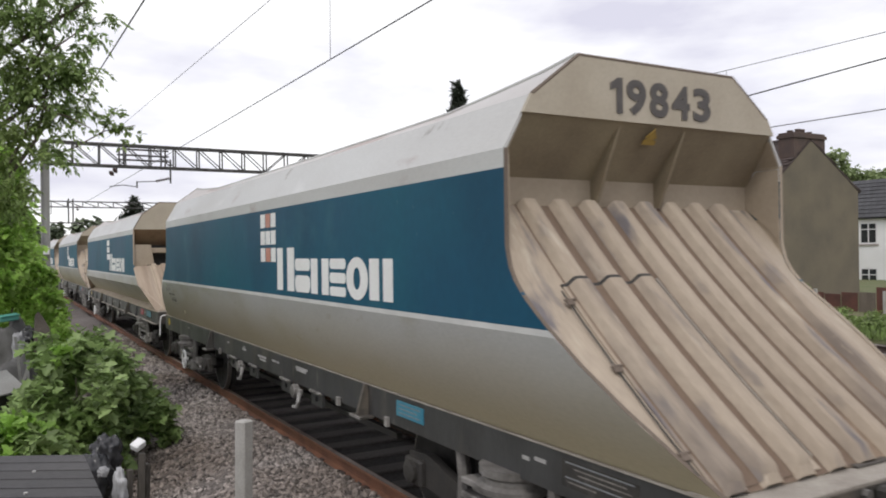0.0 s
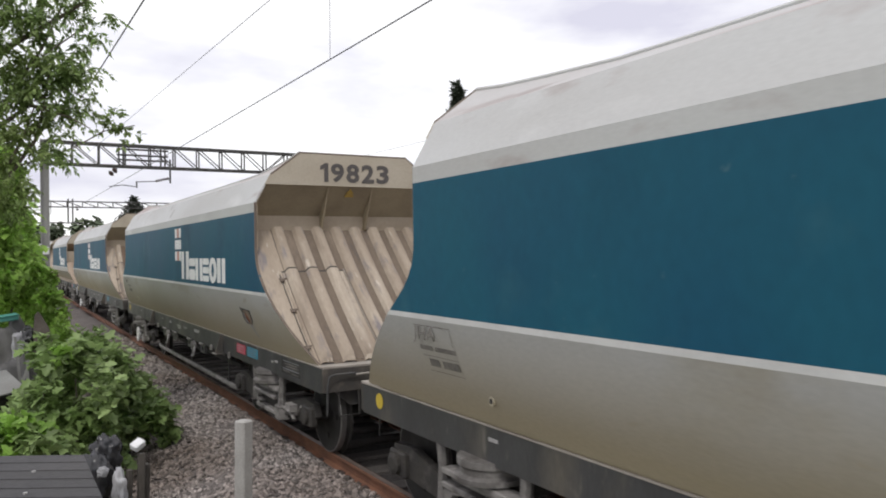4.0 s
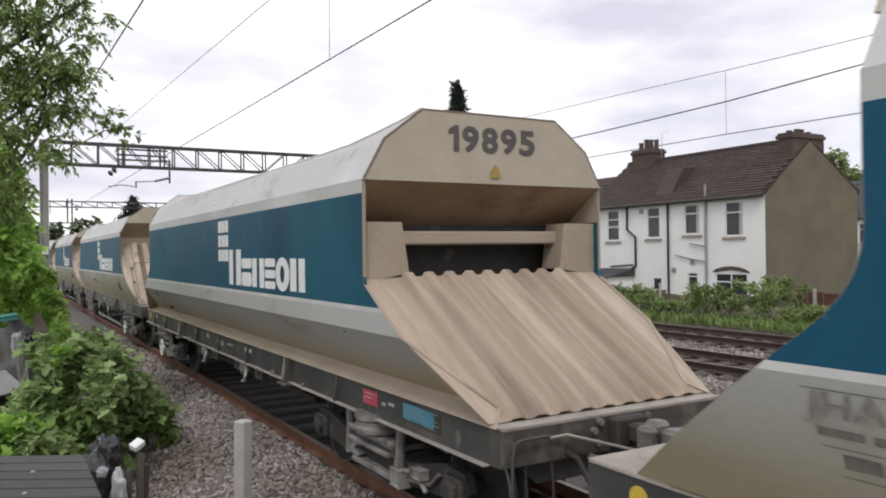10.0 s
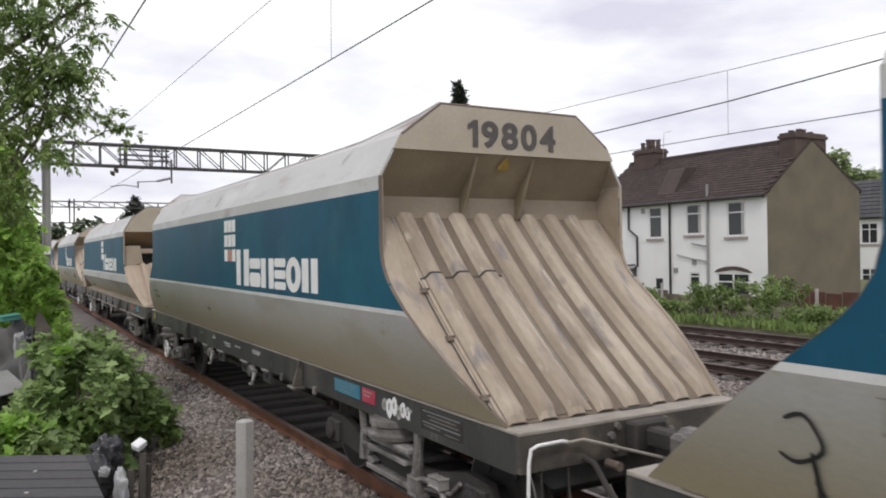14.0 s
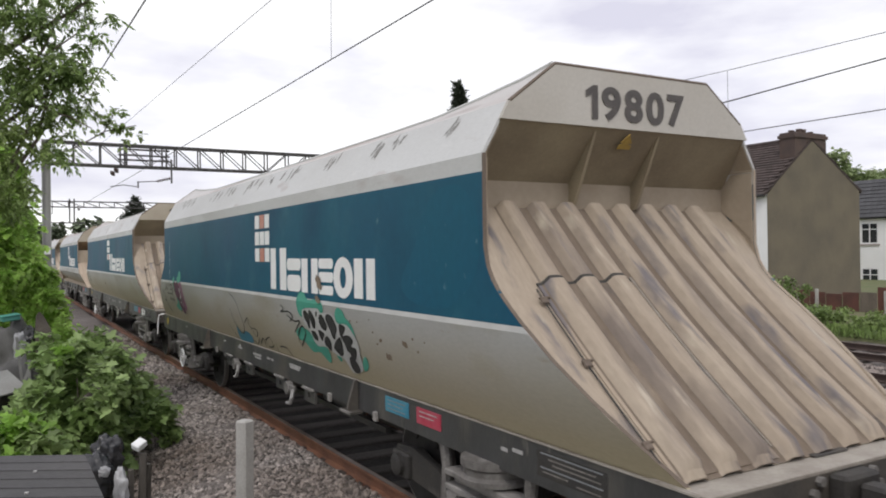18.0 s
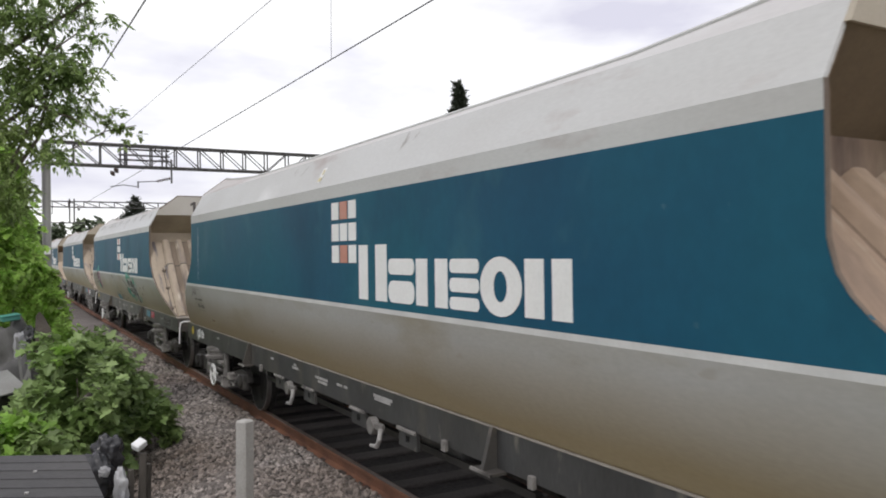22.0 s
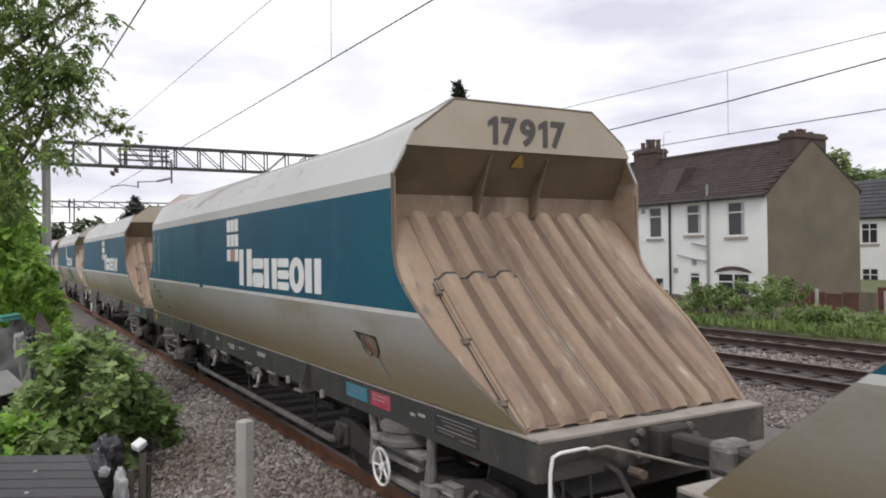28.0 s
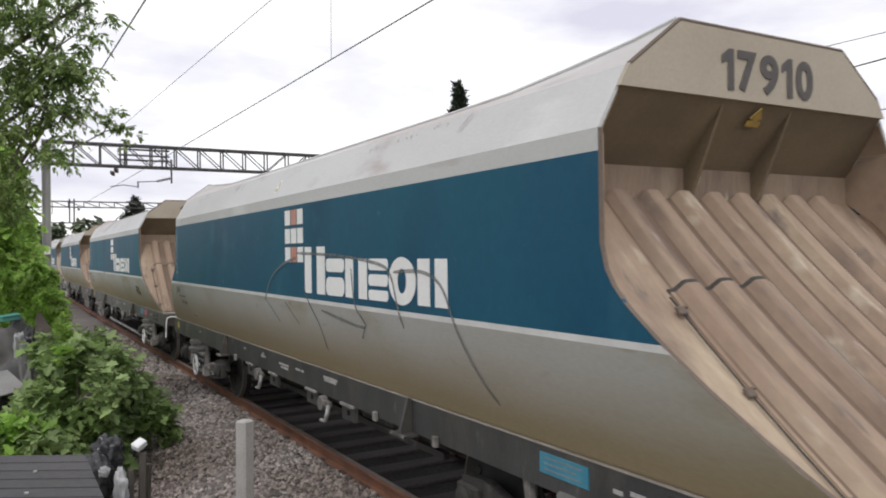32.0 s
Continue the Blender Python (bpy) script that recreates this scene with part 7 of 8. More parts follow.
def end_house():
    """Darker house that adjoins the white terrace on its far side."""
    root = thing("rendered_house", "brown rendered house with tiled roof joined to the terrace", "house", group="houses beyond the railway")
    x, y0, y1, zb, ze = 29.6, 32.8, 35.1, -0.2, 4.55
    wins = [(33.5, 34.4, 2.4, 3.7)]
    part("wall", wall_with_holes(x, 0.3, y0, y1, zb, ze, wins), RENDER_BROWN, root, "brown rendered wall")
    window(root, x + 0.1, *wins[0], 0, "wide")
    part("side_wall", Geo().box((x + 0.3, y1 - 0.3, zb), (x + 5, y1, ze)), RENDER_BROWN, root)
    tiled_slope(root, (x - 0.3, y0 + 0.25, ze - 0.05), (0, y1 - y0, 0), (2.6, 0, 1.9), 8, 9, TILE, True)


terrace()
side_house()
brick_house()
far_house()
end_house()

# ------------------------------------------------------------ plants
LEAF_SHAPES = {
    "long": ([(0, 0, 0), (0.22, 0.35, 0.05), (0, 1, 0), (-0.22, 0.35, 0.05)], [(0, 1, 2), (0, 2, 3)]),
    "broad": ([(0, 0, 0), (0.42, 0.3, 0.08), (0.30, 0.75, 0.04), (0, 1.05, -0.06), (-0.30, 0.75, 0.04), (-0.42, 0.3, 0.08)], [(0, 1, 2, 3), (0, 3, 4, 5)]),
    "lobed": ([(0, 0, 0), (0.30, 0.02, 0.05), (0.24, 0.26, 0.03), (0.58, 0.42, 0.10), (0.27, 0.58, 0.03), (0.24, 0.86, 0.05), (0, 1.08, -0.08), (-0.24, 0.86, 0.05), (-0.27, 0.58, 0.03), (-0.58, 0.42, 0.10),
               (-0.24, 0.26, 0.03), (-0.30, 0.02, 0.05)], [(0, 1, 2, 3, 4, 5, 6), (0, 6, 7, 8, 9, 10, 11)]),
    "tuft": ([(-0.10, 0, 0), (0.10, 0, 0), (0.22, 0.6, 0.1), (0.02, 1.1, 0), (-0.2, 0.55, 0.08)], [(0, 1, 2, 3), (0, 3, 4)]),
}


def leaf_cloud(name, spots, size, shape, material, rng, parent, droop=0.3, label=""):
    """Many leaves: spots are (x, y, z) rows."""
    lv, lf = LEAF_SHAPES[shape]
    lv = np.array(lv)
    n = len(spots)
    s = size * rng.uniform(0.6, 1.35, n)
    yaw = rng.uniform(0, 2 * np.pi, n)
    pitch = rng.normal(-droop, 0.5, n)
    roll = rng.normal(0, 0.5, n)
    p = lv[None] * s[:, None, None]
    cr, sr = np.cos(roll)[:, None], np.sin(roll)[:, None]
    x, y, z = p[..., 0] * cr + p[..., 2] * sr, p[..., 1], -p[..., 0] * sr + p[..., 2] * cr
    cp, sp = np.cos(pitch)[:, None], np.sin(pitch)[:, None]
    y, z = y * cp - z * sp, y * sp + z * cp
    cy, sy = np.cos(yaw)[:, None], np.sin(yaw)[:, None]
    x, y = x * cy - y * sy, x * sy + y * cy
    V = (np.stack([x, y, z], -1) + np.asarray(spots)[:, None, :]).reshape(-1, 3)
    k = len(lv)
    F = [tuple(i + k * j for i in f) for j in range(n) for f in lf]
    me = bpy.data.meshes.new(name)
    me.from_pydata(V.tolist(), [], F)
    me.materials.append(material)
    ob = new(name, me)
    ob.parent = parent
    if label:
        ob["label"] = label
    return ob


def leaf_sprays(name, anchors, length, size, material, rng, parent, label=""):
    """Feathered sprays: a stalk that arches over and droops, with pairs of narrow leaflets along it."""
    lv, lf = LEAF_SHAPES["long"]
    lv = np.array(lv)
    pairs = 7
    n = len(anchors)
    head = rng.uniform(0, 2 * np.pi, n)
    long = length * rng.uniform(0.6, 1.3, n)
    rise = rng.uniform(-0.1, 0.5, n)
    V = []
    for i in range(2 * pairs + 1):
        u = 0.2 + 0.8 * (i // 2) / pairs
        along = long * u
        px = anchors[:, 0] + np.cos(head) * along * 0.85
        py = anchors[:, 1] + np.sin(head) * along * 0.85
        pz = anchors[:, 2] + rise * along - 0.75 * along * u
        side = 0.0 if i == 2 * pairs else (1.05 if i % 2 else -1.05)
        yaw = head + side + rng.normal(0, 0.25, n)
        pitch = rise - 0.9 * u - 0.2 + rng.normal(0, 0.3, n)
        roll = rng.normal(0, 0.5, n)
        k = size * rng.uniform(0.7, 1.3, n)
        # each leaflet: narrow, its length along its heading
        fx = lv[None, :, 0] * k[:, None]
        fy = lv[None, :, 1] * k[:, None]
        fz = lv[None, :, 2] * k[:, None]
        fx, fz = fx * np.cos(roll)[:, None] + fz * np.sin(roll)[:, None], -fx * np.sin(roll)[:, None] + fz * np.cos(roll)[:, None]
        a, b = fy * np.cos(pitch)[:, None] - fz * np.sin(pitch)[:, None], fy * np.sin(pitch)[:, None] + fz * np.cos(pitch)[:, None]
        x = a * np.cos(yaw)[:, None] - fx * np.sin(yaw)[:, None] + px[:, None]
        y = a * np.sin(yaw)[:, None] + fx * np.cos(yaw)[:, None] + py[:, None]
        V.append(np.stack([x, y, b + pz[:, None]], -1).reshape(-1, 3))
    V = np.concatenate(V)
    k = len(lv)
    me = bpy.data.meshes.new(name)
    me.from_pydata(V.tolist(), [], [tuple(q + k * j for q in f) for j in range(len(V) // k) for f in lf])
    me.materials.append(material)
    ob = new(name, me)
    ob.parent = parent
    if label:
        ob["label"] = label
    return ob


def blobs(rng, centres, count):
    """Points near the skins of many small clumps, so that the outline stays uneven."""
    out = []
    w = np.array([c[3] ** 2 for c in centres])
    pick = rng.choice(len(centres), count, p=w / w.sum())
    for i in pick:
        x, y, z, r = centres[i]
        d = rng.normal(0, 1, 3)
        d /= np.linalg.norm(d)
        q = r * rng.uniform(0.35, 1.08)
        out.append((x + d[0] * q, y + d[1] * q, z + d[2] * q * 0.8))
    return np.array(out)


def limbs(root, pts_list, material=BARK):
    for pts, r0, r1 in pts_list:
        n = len(pts)
        part("limb", Geo().tube(pts, [r0 + (r1 - r0) * i / (n - 1) for i in range(n)], 7), material, root, "", True)


def near_tree():
    rng = np.random.default_rng(11)
    root = thing("tree", "leafy green tree with drooping twigs beside the track", "tree", group="trackside trees")
    trunk = [(-0.9, 12.2, -0.6), (-0.85, 12.2, 1.5), (-0.7, 12.1, 3.4), (-0.5, 12.0, 5.2), (-0.35, 11.9, 7.2)]
    part("trunk", Geo().tube(trunk, [0.16, 0.14, 0.11, 0.08, 0.05], 9), BARK, root, "", True)
    limbs(root, [([(-0.7, 12.1, 3.4), (-0.1, 11.7, 4.0), (0.35, 11.4, 4.35), (0.75, 11.2, 4.3)], 0.05, 0.012), ([(-0.55, 12.0, 4.6), (0.2, 11.6, 5.2), (0.8, 11.3, 5.6), (1.2, 11.1, 5.9)], 0.05, 0.012),
                 ([(-0.8, 12.2, 2.4), (-0.2, 12.0, 3.2), (0.25, 12.0, 3.9)], 0.035, 0.012), ([(-0.5, 12.0, 5.2), (0.4, 11.4, 6.2), (1.2, 11.0, 6.6)], 0.04, 0.01),
                 ([(0.35, 11.4, 4.35), (0.8, 11.2, 4.2), (1.05, 11.1, 4.05)], 0.018, 0.006), ([(0.1, 11.4, 3.55), (0.28, 11.3, 3.95), (0.4, 11.3, 4.3)], 0.02, 0.01)])
    # clumps of drooping sprays: (x, z, radius, sprays)
    clumps = [(0.14, 5.46, 0.18, 26), (0.41, 5.52, 0.17, 24), (0.49, 5.27, 0.15, 16), (0.62, 4.87, 0.30, 56), (0.38, 4.61, 0.20, 28), (0.87, 4.81, 0.21, 30), (0.18, 4.48, 0.22, 30), (0.65, 4.34, 0.18, 22),
              (0.83, 4.39, 0.14, 14), (0.48, 4.16, 0.17, 17), (0.06, 4.01, 0.20, 24), (0.55, 3.72, 0.20, 22), (0.06, 3.60, 0.18, 20), (0.79, 5.64, 0.18, 9), (1.08, 5.72, 0.18, 8), (1.26, 5.62, 0.14, 5),
              (1.02, 5.37, 0.14, 7), (0.93, 5.16, 0.13, 8)]
    clumps += [(1.11, 4.93, 0.08, 4), (1.05, 4.56, 0.10, 5), (0.99, 4.32, 0.08, 4), (0.26, 4.93, 0.17, 16), (0.01, 5.15, 0.19, 22), (0.07, 4.72, 0.18, 20), (0.25, 3.28, 0.18, 18), (0.07, 3.05, 0.22, 24),
               (0.75, 3.97, 0.11, 6), (0.19, 3.90, 0.14, 8), (0.14, 5.79, 0.26, 30), (0.53, 5.89, 0.24, 26), (0.94, 5.96, 0.21, 12), (-0.3, 5.2, 0.4, 30), (-0.3, 4.2, 0.4, 30), (-0.2, 3.3, 0.35, 24)]
    anchors = []
    for x, z, r, n in clumps:
        for _ in range(int(n * 1.3)):
            d = rng.normal(0, 1, 3)
            d *= r * rng.uniform(0.2, 1.0) ** 0.6 / np.linalg.norm(d)
            anchors.append((x + d[0], 11.35 + d[1] * 1.6, z + d[2] * 0.8))
    leaf_sprays("crown", np.array(anchors), 0.27, 0.086, LEAF_DULL, rng, root, "loose crown of drooping feathered leaves")
    limbs(root, [([(-0.1, 11.7, 4.0), (0.2, 11.4, 4.6), (0.5, 11.35, 5.1), (0.75, 11.3, 5.7)], 0.03, 0.01), ([(0.1, 11.4, 3.4), (0.42, 11.35, 3.9), (0.52, 11.35, 4.4), (0.6, 11.35, 4.9)], 0.028, 0.01),
                 ([(0.5, 11.35, 5.0), (0.85, 11.3, 5.3), (1.15, 11.3, 5.6)], 0.014, 0.005), ([(0.4, 11.35, 4.4), (0.75, 11.3, 4.6), (1.0, 11.3, 4.5)], 0.012, 0.004)])
    twig = [(1.22, 12.2, 4.16, 0.08), (1.33, 12.2, 4.40, 0.11), (1.51, 12.2, 4.50, 0.11), (1.56, 12.2, 4.27, 0.12), (1.70, 12.2, 4.26, 0.10), (1.81, 12.2, 4.16, 0.09), (1.62, 12.2, 4.02, 0.10), (1.43, 12.2, 4.29, 0.12)]
    limbs(root, [([(0.2, 12.0, 3.6), (0.9, 12.1, 3.9), (1.35, 12.2, 4.2), (1.75, 12.15, 4.3)], 0.014, 0.005), ([(1.3, 12.2, 4.15), (1.42, 12.2, 4.4), (1.5, 12.2, 4.55)], 0.008, 0.004)])
    leaf_cloud("twig_leaves", blobs(rng, twig, 125), 0.088, "lobed", LEAF_DULL, rng, root, 0.5)


def hedge():
    rng = np.random.default_rng(12)
    root = thing("hedge", "overgrown green hedge along the railway boundary", "hedge", group="trackside plants")
    cs = []
    for i in range(46):
        y = rng.uniform(15.6, 26)
        x = rng.uniform(-0.6, 0.15 + 0.05 * (y - 14))
        top = 3.6 - 1.9 * max(0, x + 0.2)
        cs.append((x, y, rng.uniform(-0.2, max(0.4, top)), rng.uniform(0.35, 0.6)))
    cs += [(0.9, 20, 0.9, 0.45), (1.1, 22, 0.7, 0.45), (1.0, 18.5, 0.7, 0.45), (0.75, 17.5, 1.3, 0.5), (0.6, 17, 1.7, 0.45), (1.2, 24, 0.7, 0.4), (1.1, 21.5, 0.3, 0.4), (0.2, 15.6, 2.9, 0.45), (0.3, 16, 2.4, 0.45), (0.15, 14.5, 3.3, 0.4), (0.3, 14.8, 2.9, 0.35)]
    limbs(root, [([(x0, y0, -0.6), (x0 + 0.1, y0, 0.8), (x0 + 0.25, y0 - 0.1, 2.0)], 0.04, 0.012) for x0, y0 in ((-0.3, 16.0), (0.0, 16.5), (0.3, 18), (0.4, 21), (0.5, 24))])
    leaf_cloud("hedge_leaves", blobs(rng, cs, 17000), 0.12, "lobed", LEAF_HEDGE, rng, root, 0.35, "dense bright green leaves")
    # boughs that hang over the heap, nearer than the rest
    hung = [(0.07, 13.6, 3.95, 0.24), (0.22, 13.5, 3.7, 0.2), (0.12, 13.5, 3.45, 0.24), (0.28, 13.5, 3.35, 0.12), (0.1, 13.6, 3.1, 0.25), (0.25, 13.6, 3.0, 0.11), (0.12, 13.6, 2.75, 0.24), (0.05, 13.6, 2.4, 0.25), 
            (0.3, 13.7, 2.45, 0.18), (0.5, 14.6, 2.15, 0.22), (0.75, 15.5, 2.0, 0.22), (0.1, 13.9, 2.0, 0.25), (0.8, 15.3, 1.65, 0.22)]
    limbs(root, [([(-0.3, 16.0, 0.5), (-0.1, 14.6, 2.6), (0.05, 13.7, 3.4), (0.12, 13.5, 3.9)], 0.04, 0.01), ([(-0.1, 14.6, 2.6), (0.1, 13.8, 2.9), (0.28, 13.5, 3.1)], 0.02, 0.006)])
    leaf_cloud("hanging_leaves", blobs(rng, [(_x - 0.05, _y, _z, _r * 0.9) for _x, _y, _z, _r in hung], 2300), 0.115, "lobed", LEAF_HEDGE, rng, root, 0.6, "hanging bright green leaves")


def bramble():
    rng = np.random.default_rng(13)
    root = thing("bramble_bush", "bright green leafy bush spilling over the ballast", "bush", group="trackside plants")
    cs = []
    for i in range(60):
        u, v = rng.uniform(0, 1), rng.uniform(0, 1)
        x = 0.0 + 1.95 * u
        y = 9.4 + 2.6 * v if x < 1.3 else 10.5 + 1.5 * v
        top = 1.22 * (1 - (abs(u - 0.42) / 0.66) ** 2) + 0.05
        if x < 0.4:
            top = min(top, 0.55)
        cs.append((x, y, rng.uniform(-0.35 if x < 1.35 else -0.1, max(-0.05, top)), rng.uniform(0.16, 0.32 if x < 1.5 else 0.22)))
    cs += [(0.75, 10.3, 1.15, 0.26), (0.55, 10.2, 1.05, 0.25), (1.0, 10.4, 1.0, 0.25), (0.1, 9.3, 0.45, 0.25), (0.25, 9.0, 0.45, 0.22), (0.85, 10.5, 1.15, 0.24), (1.3, 10.4, 0.75, 0.25), (1.75, 10.6, 0.3, 0.25), (1.9, 10.8, 0.15, 0.2)]
    limbs(root, [([(0.5 + 0.25 * i, 10.4 + 0.1 * (i % 3), -0.5), (0.5 + 0.3 * i, 10.3, 0.3), (0.4 + 0.36 * i, 10.1, 0.9)], 0.02, 0.006) for i in range(3)])
    leaf_cloud("bush_leaves", blobs(rng, cs, 6800), 0.118, "lobed", LEAF, rng, root, 0.22, "broad lobed green leaves")
    young = [(0.02, 9.15, 0.55, 0.2), (0.2, 9.1, 0.62, 0.18), (0.35, 9.2, 0.5, 0.16), (0.6, 10.1, 1.2, 0.14), (0.05, 9.0, 0.25, 0.18)]
    leaf_cloud("young_leaves", blobs(rng, young, 330), 0.105, "lobed", LEAF_FRESH, rng, root, 0.1, "fresh yellow-green leaves")


def conifer(x, y, z0, z1, r, label, leaves, seed):
    rng = np.random.default_rng(seed)
    root = thing("conifer", label, "tree", group="background trees")
    part("trunk", Geo().tube([(x, y, z0), (x, y, (z0 + z1) / 2), (x, y, z1 - 0.3)], [r * 0.14, r * 0.1, 0.03], 7), BARK, root, "", True)
    cs = []
    n = 90
    for i in range(n):
        t = (i / n) ** 0.8
        z = z0 + 1.0 + (z1 - z0 - 1.0) * t
        rr = r * (1 - t) ** 0.95 + 0.07
        a = i * 2.4
        q = rr * rng.uniform(0.55, 1.12)
        cs.append((x + q * math.cos(a), y + q * math.sin(a), z, 0.22 + rr * 0.35))
    cs += [(x - 0.35, y, z1 - 0.1, 0.20), (x - 0.1, y, z1 - 0.5, 0.22)]
    leaf_cloud("needles", blobs(rng, cs, leaves), 0.40, "tuft", LEAF_DARK, rng, root, -0.3, "dark dense needle foliage")


def far_tree(x, y, z0, z1, r, leaves, seed, size=0.55, leaf=LEAF_FAR):
    rng = np.random.default_rng(seed)
    root = thing("tree", "green broadleaf tree behind the houses", "tree", group="background trees")
    part("trunk", Geo().tube([(x, y, z0), (x + 0.1, y, (z0 + z1) / 2), (x, y, z1 - r * 0.6)], [0.3, 0.2, 0.08], 7), BARK, root, "", True)
    limbs(root, [([(x, y, (z0 + z1) / 2), (x + r * 0.5 * math.cos(a), y + r * 0.5 * math.sin(a), z1 - r)], 0.12, 0.04) for a in (0.3, 2.2, 4.4)])
    cs = [(x + rng.normal(0, r * 0.5), y + rng.normal(0, r * 0.5), rng.uniform(z0 + (z1 - z0) * 0.4, z1 - 0.5), rng.uniform(0.2, 0.38) * r) for _ in range(22)]
    leaf_cloud("crown", blobs(rng, cs, leaves), size, "broad", leaf, rng, root, 0.2)


def far_scrub():
    rng = np.random.default_rng(31)
    root = thing("lineside_scrub", "low green scrub on the far railway bank", "shrubs", group="trackside plants")
    cs = []
    for i in range(420):
        y = rng.uniform(9, 42)
        x = rng.uniform(20.2, 23.5)
        top = 0.50 + 0.35 * noise.noise((y * 0.45, 2.0, 0)) + (0.75 if 15.6 < y < 18.6 else 0.22 if y < 26 and y > 15.6 else -0.12)
        cs.append((x, y, rng.uniform(0.0, max(0.25, top)), rng.uniform(0.18, 0.36)))
    leaf_cloud("scrub_leaves", blobs(rng, cs, 60000), 0.085, "broad", LEAF_FAR, rng, root, 0.2, "mixed green scrub leaves")
    limbs(root, [([(21.5, y, 0.0), (21.6, y + 0.1, 0.5), (21.5, y + 0.2, 0.9)], 0.03, 0.01) for y in (12, 15, 18, 21, 25, 30)])
    # dry brown stalks along the front of the scrub
    n = 260
    dry = np.stack([rng.uniform(20.1, 20.9, n), rng.uniform(15, 26, n), rng.uniform(-0.05, 0.25, n)], -1)
    leaf_cloud("dry_stalks", dry, 0.20, "tuft", BARK, rng, root, -1.1, "dry brown stalks")
    # tufts of grass along the ballast edge
    n = 5000
    spots = np.stack([rng.uniform(19.2, 21.2, n), rng.uniform(8, 34, n), np.full(n, -0.05)], -1)
    gr = leaf_cloud("grass_tufts", spots, 0.22, "tuft", LEAF_FAR, rng, None, -1.2)
    tagged(gr, "bright green grass tufts at the ballast edge", "grass", kind="stuff")


def garden_bush(x, y, r, top, leaves, seed):
    rng = np.random.default_rng(seed)
    root = thing("garden_bush", "rounded green garden bush by the houses", "bush", group="garden bushes")
    limbs(root, [([(x, y, -0.3), (x + 0.1, y, top * 0.5), (x + r * 0.4 * math.cos(a), y + r * 0.4 * math.sin(a), top * 0.8)], 0.05, 0.02) for a in (0.5, 2.6, 4.7)])
    cs = [(x + rng.normal(0, r * 0.5), y + rng.normal(0, r * 0.5), rng.uniform(0.1, max(0.2, top - 0.3)), rng.uniform(0.22, 0.42) * r) for _ in range(18)]
    leaf_cloud("bush_leaves", blobs(rng, cs, leaves), 0.2, "broad", LEAF_FAR, rng, root, 0.2)


for _k, (_x, _y, _r, _t) in enumerate(((28.6, 36.6, 1.2, 2.0), (29.0, 38.6, 1.3, 2.2), (29.5, 41.5, 1.4, 3.0), (29.8, 43.5, 1.5, 3.2), (27.6, 34.6, 1.0, 1.5), (30.5, 46.5, 1.6, 3.2))):
    garden_bush(_x, _y, _r, _t, 1300, 80 + _k)
near_tree()
hedge()
bramble()
far_scrub()
conifer(31.25, 51.3, 0.0, 15.5, 2.9, "tall dark conifer behind the houses", 24000, 21)
conifer(13.1, 92.0, 0.0, 9.0, 3.3, "small dark conifer beyond the far gantry", 9000, 22)
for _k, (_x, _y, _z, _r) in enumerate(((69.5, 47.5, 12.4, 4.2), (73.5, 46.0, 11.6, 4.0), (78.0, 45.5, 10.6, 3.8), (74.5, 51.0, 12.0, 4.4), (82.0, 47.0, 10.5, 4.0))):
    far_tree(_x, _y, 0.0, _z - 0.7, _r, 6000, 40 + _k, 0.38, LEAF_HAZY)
for _k, (_x, _y, _z, _r) in enumerate(((6.5, 105.0, 6.3, 3.0), (9.8, 112.0, 7.5, 3.0), (12.6, 120.0, 6.9, 3.0), (3.5, 110.0, 6.0, 3.0), (0.5, 118.0, 7.0, 3.2), (15.5, 125.0, 6.6, 3.0))):
    far_tree(_x, _y, -0.4, _z, _r, 900, 60 + _k, 0.7, LEAF_GREY)


# ------------------------------------------------------------ things by the fence line
def concrete_post():
    root = thing("concrete_post", "pale weathered square concrete post in the ballast", "post", pose(1.66, 6.12, 0, 0, 1.2, 30))
    part("shaft", Geo().box((-0.055, -0.055, -0.75), (0.055, 0.055, 1.02), ch=0.012), CONCRETE, root)


def shed_roof():
    root = thing("shed_roof", "dark boarded shed roof below the camera", "shed roof", pose(0.42, 5.07, 1.16, 0, 0, -30))
    for j in range(10):
        y0, y1 = -j * 0.12, -(j + 0.992) * 0.12
        z0, z1 = -j * 0.0135, -(j + 1) * 0.0135 + 0.004
        x0, x1 = -y0 * 0.63, -y1 * 0.63
        v = [(-2.8, y0, z0), (x0, y0, z0), (x1, y1, z1), (-2.8, y1, z1)]
        v += [(a, b, c - 0.03) for a, b, c in v]
        g = Geo().add(v, [(3, 2, 1, 0), (4, 5, 6, 7), (1, 5, 4, 0), (2, 6, 5, 1), (3, 7, 6, 2), (0, 4, 7, 3)])
        part("roof_board", g, ROOF_FELT, root)
    part("shed_wall", Geo().prism([(-2.7, -0.05), (-0.08, -0.05), (0.55, -1.1), (-2.7, -1.1)], 2, -1.76, -0.2), TIMBER, root)
    for x, y in ((-0.16, -0.26), (-0.05, -0.55)):
        part("roof_screw", Geo().lathe([(0.012, 0.0), (0.012, 0.008)], 2, (x, y, y * 0.1125 + 0.001), 8), STENCIL, root)


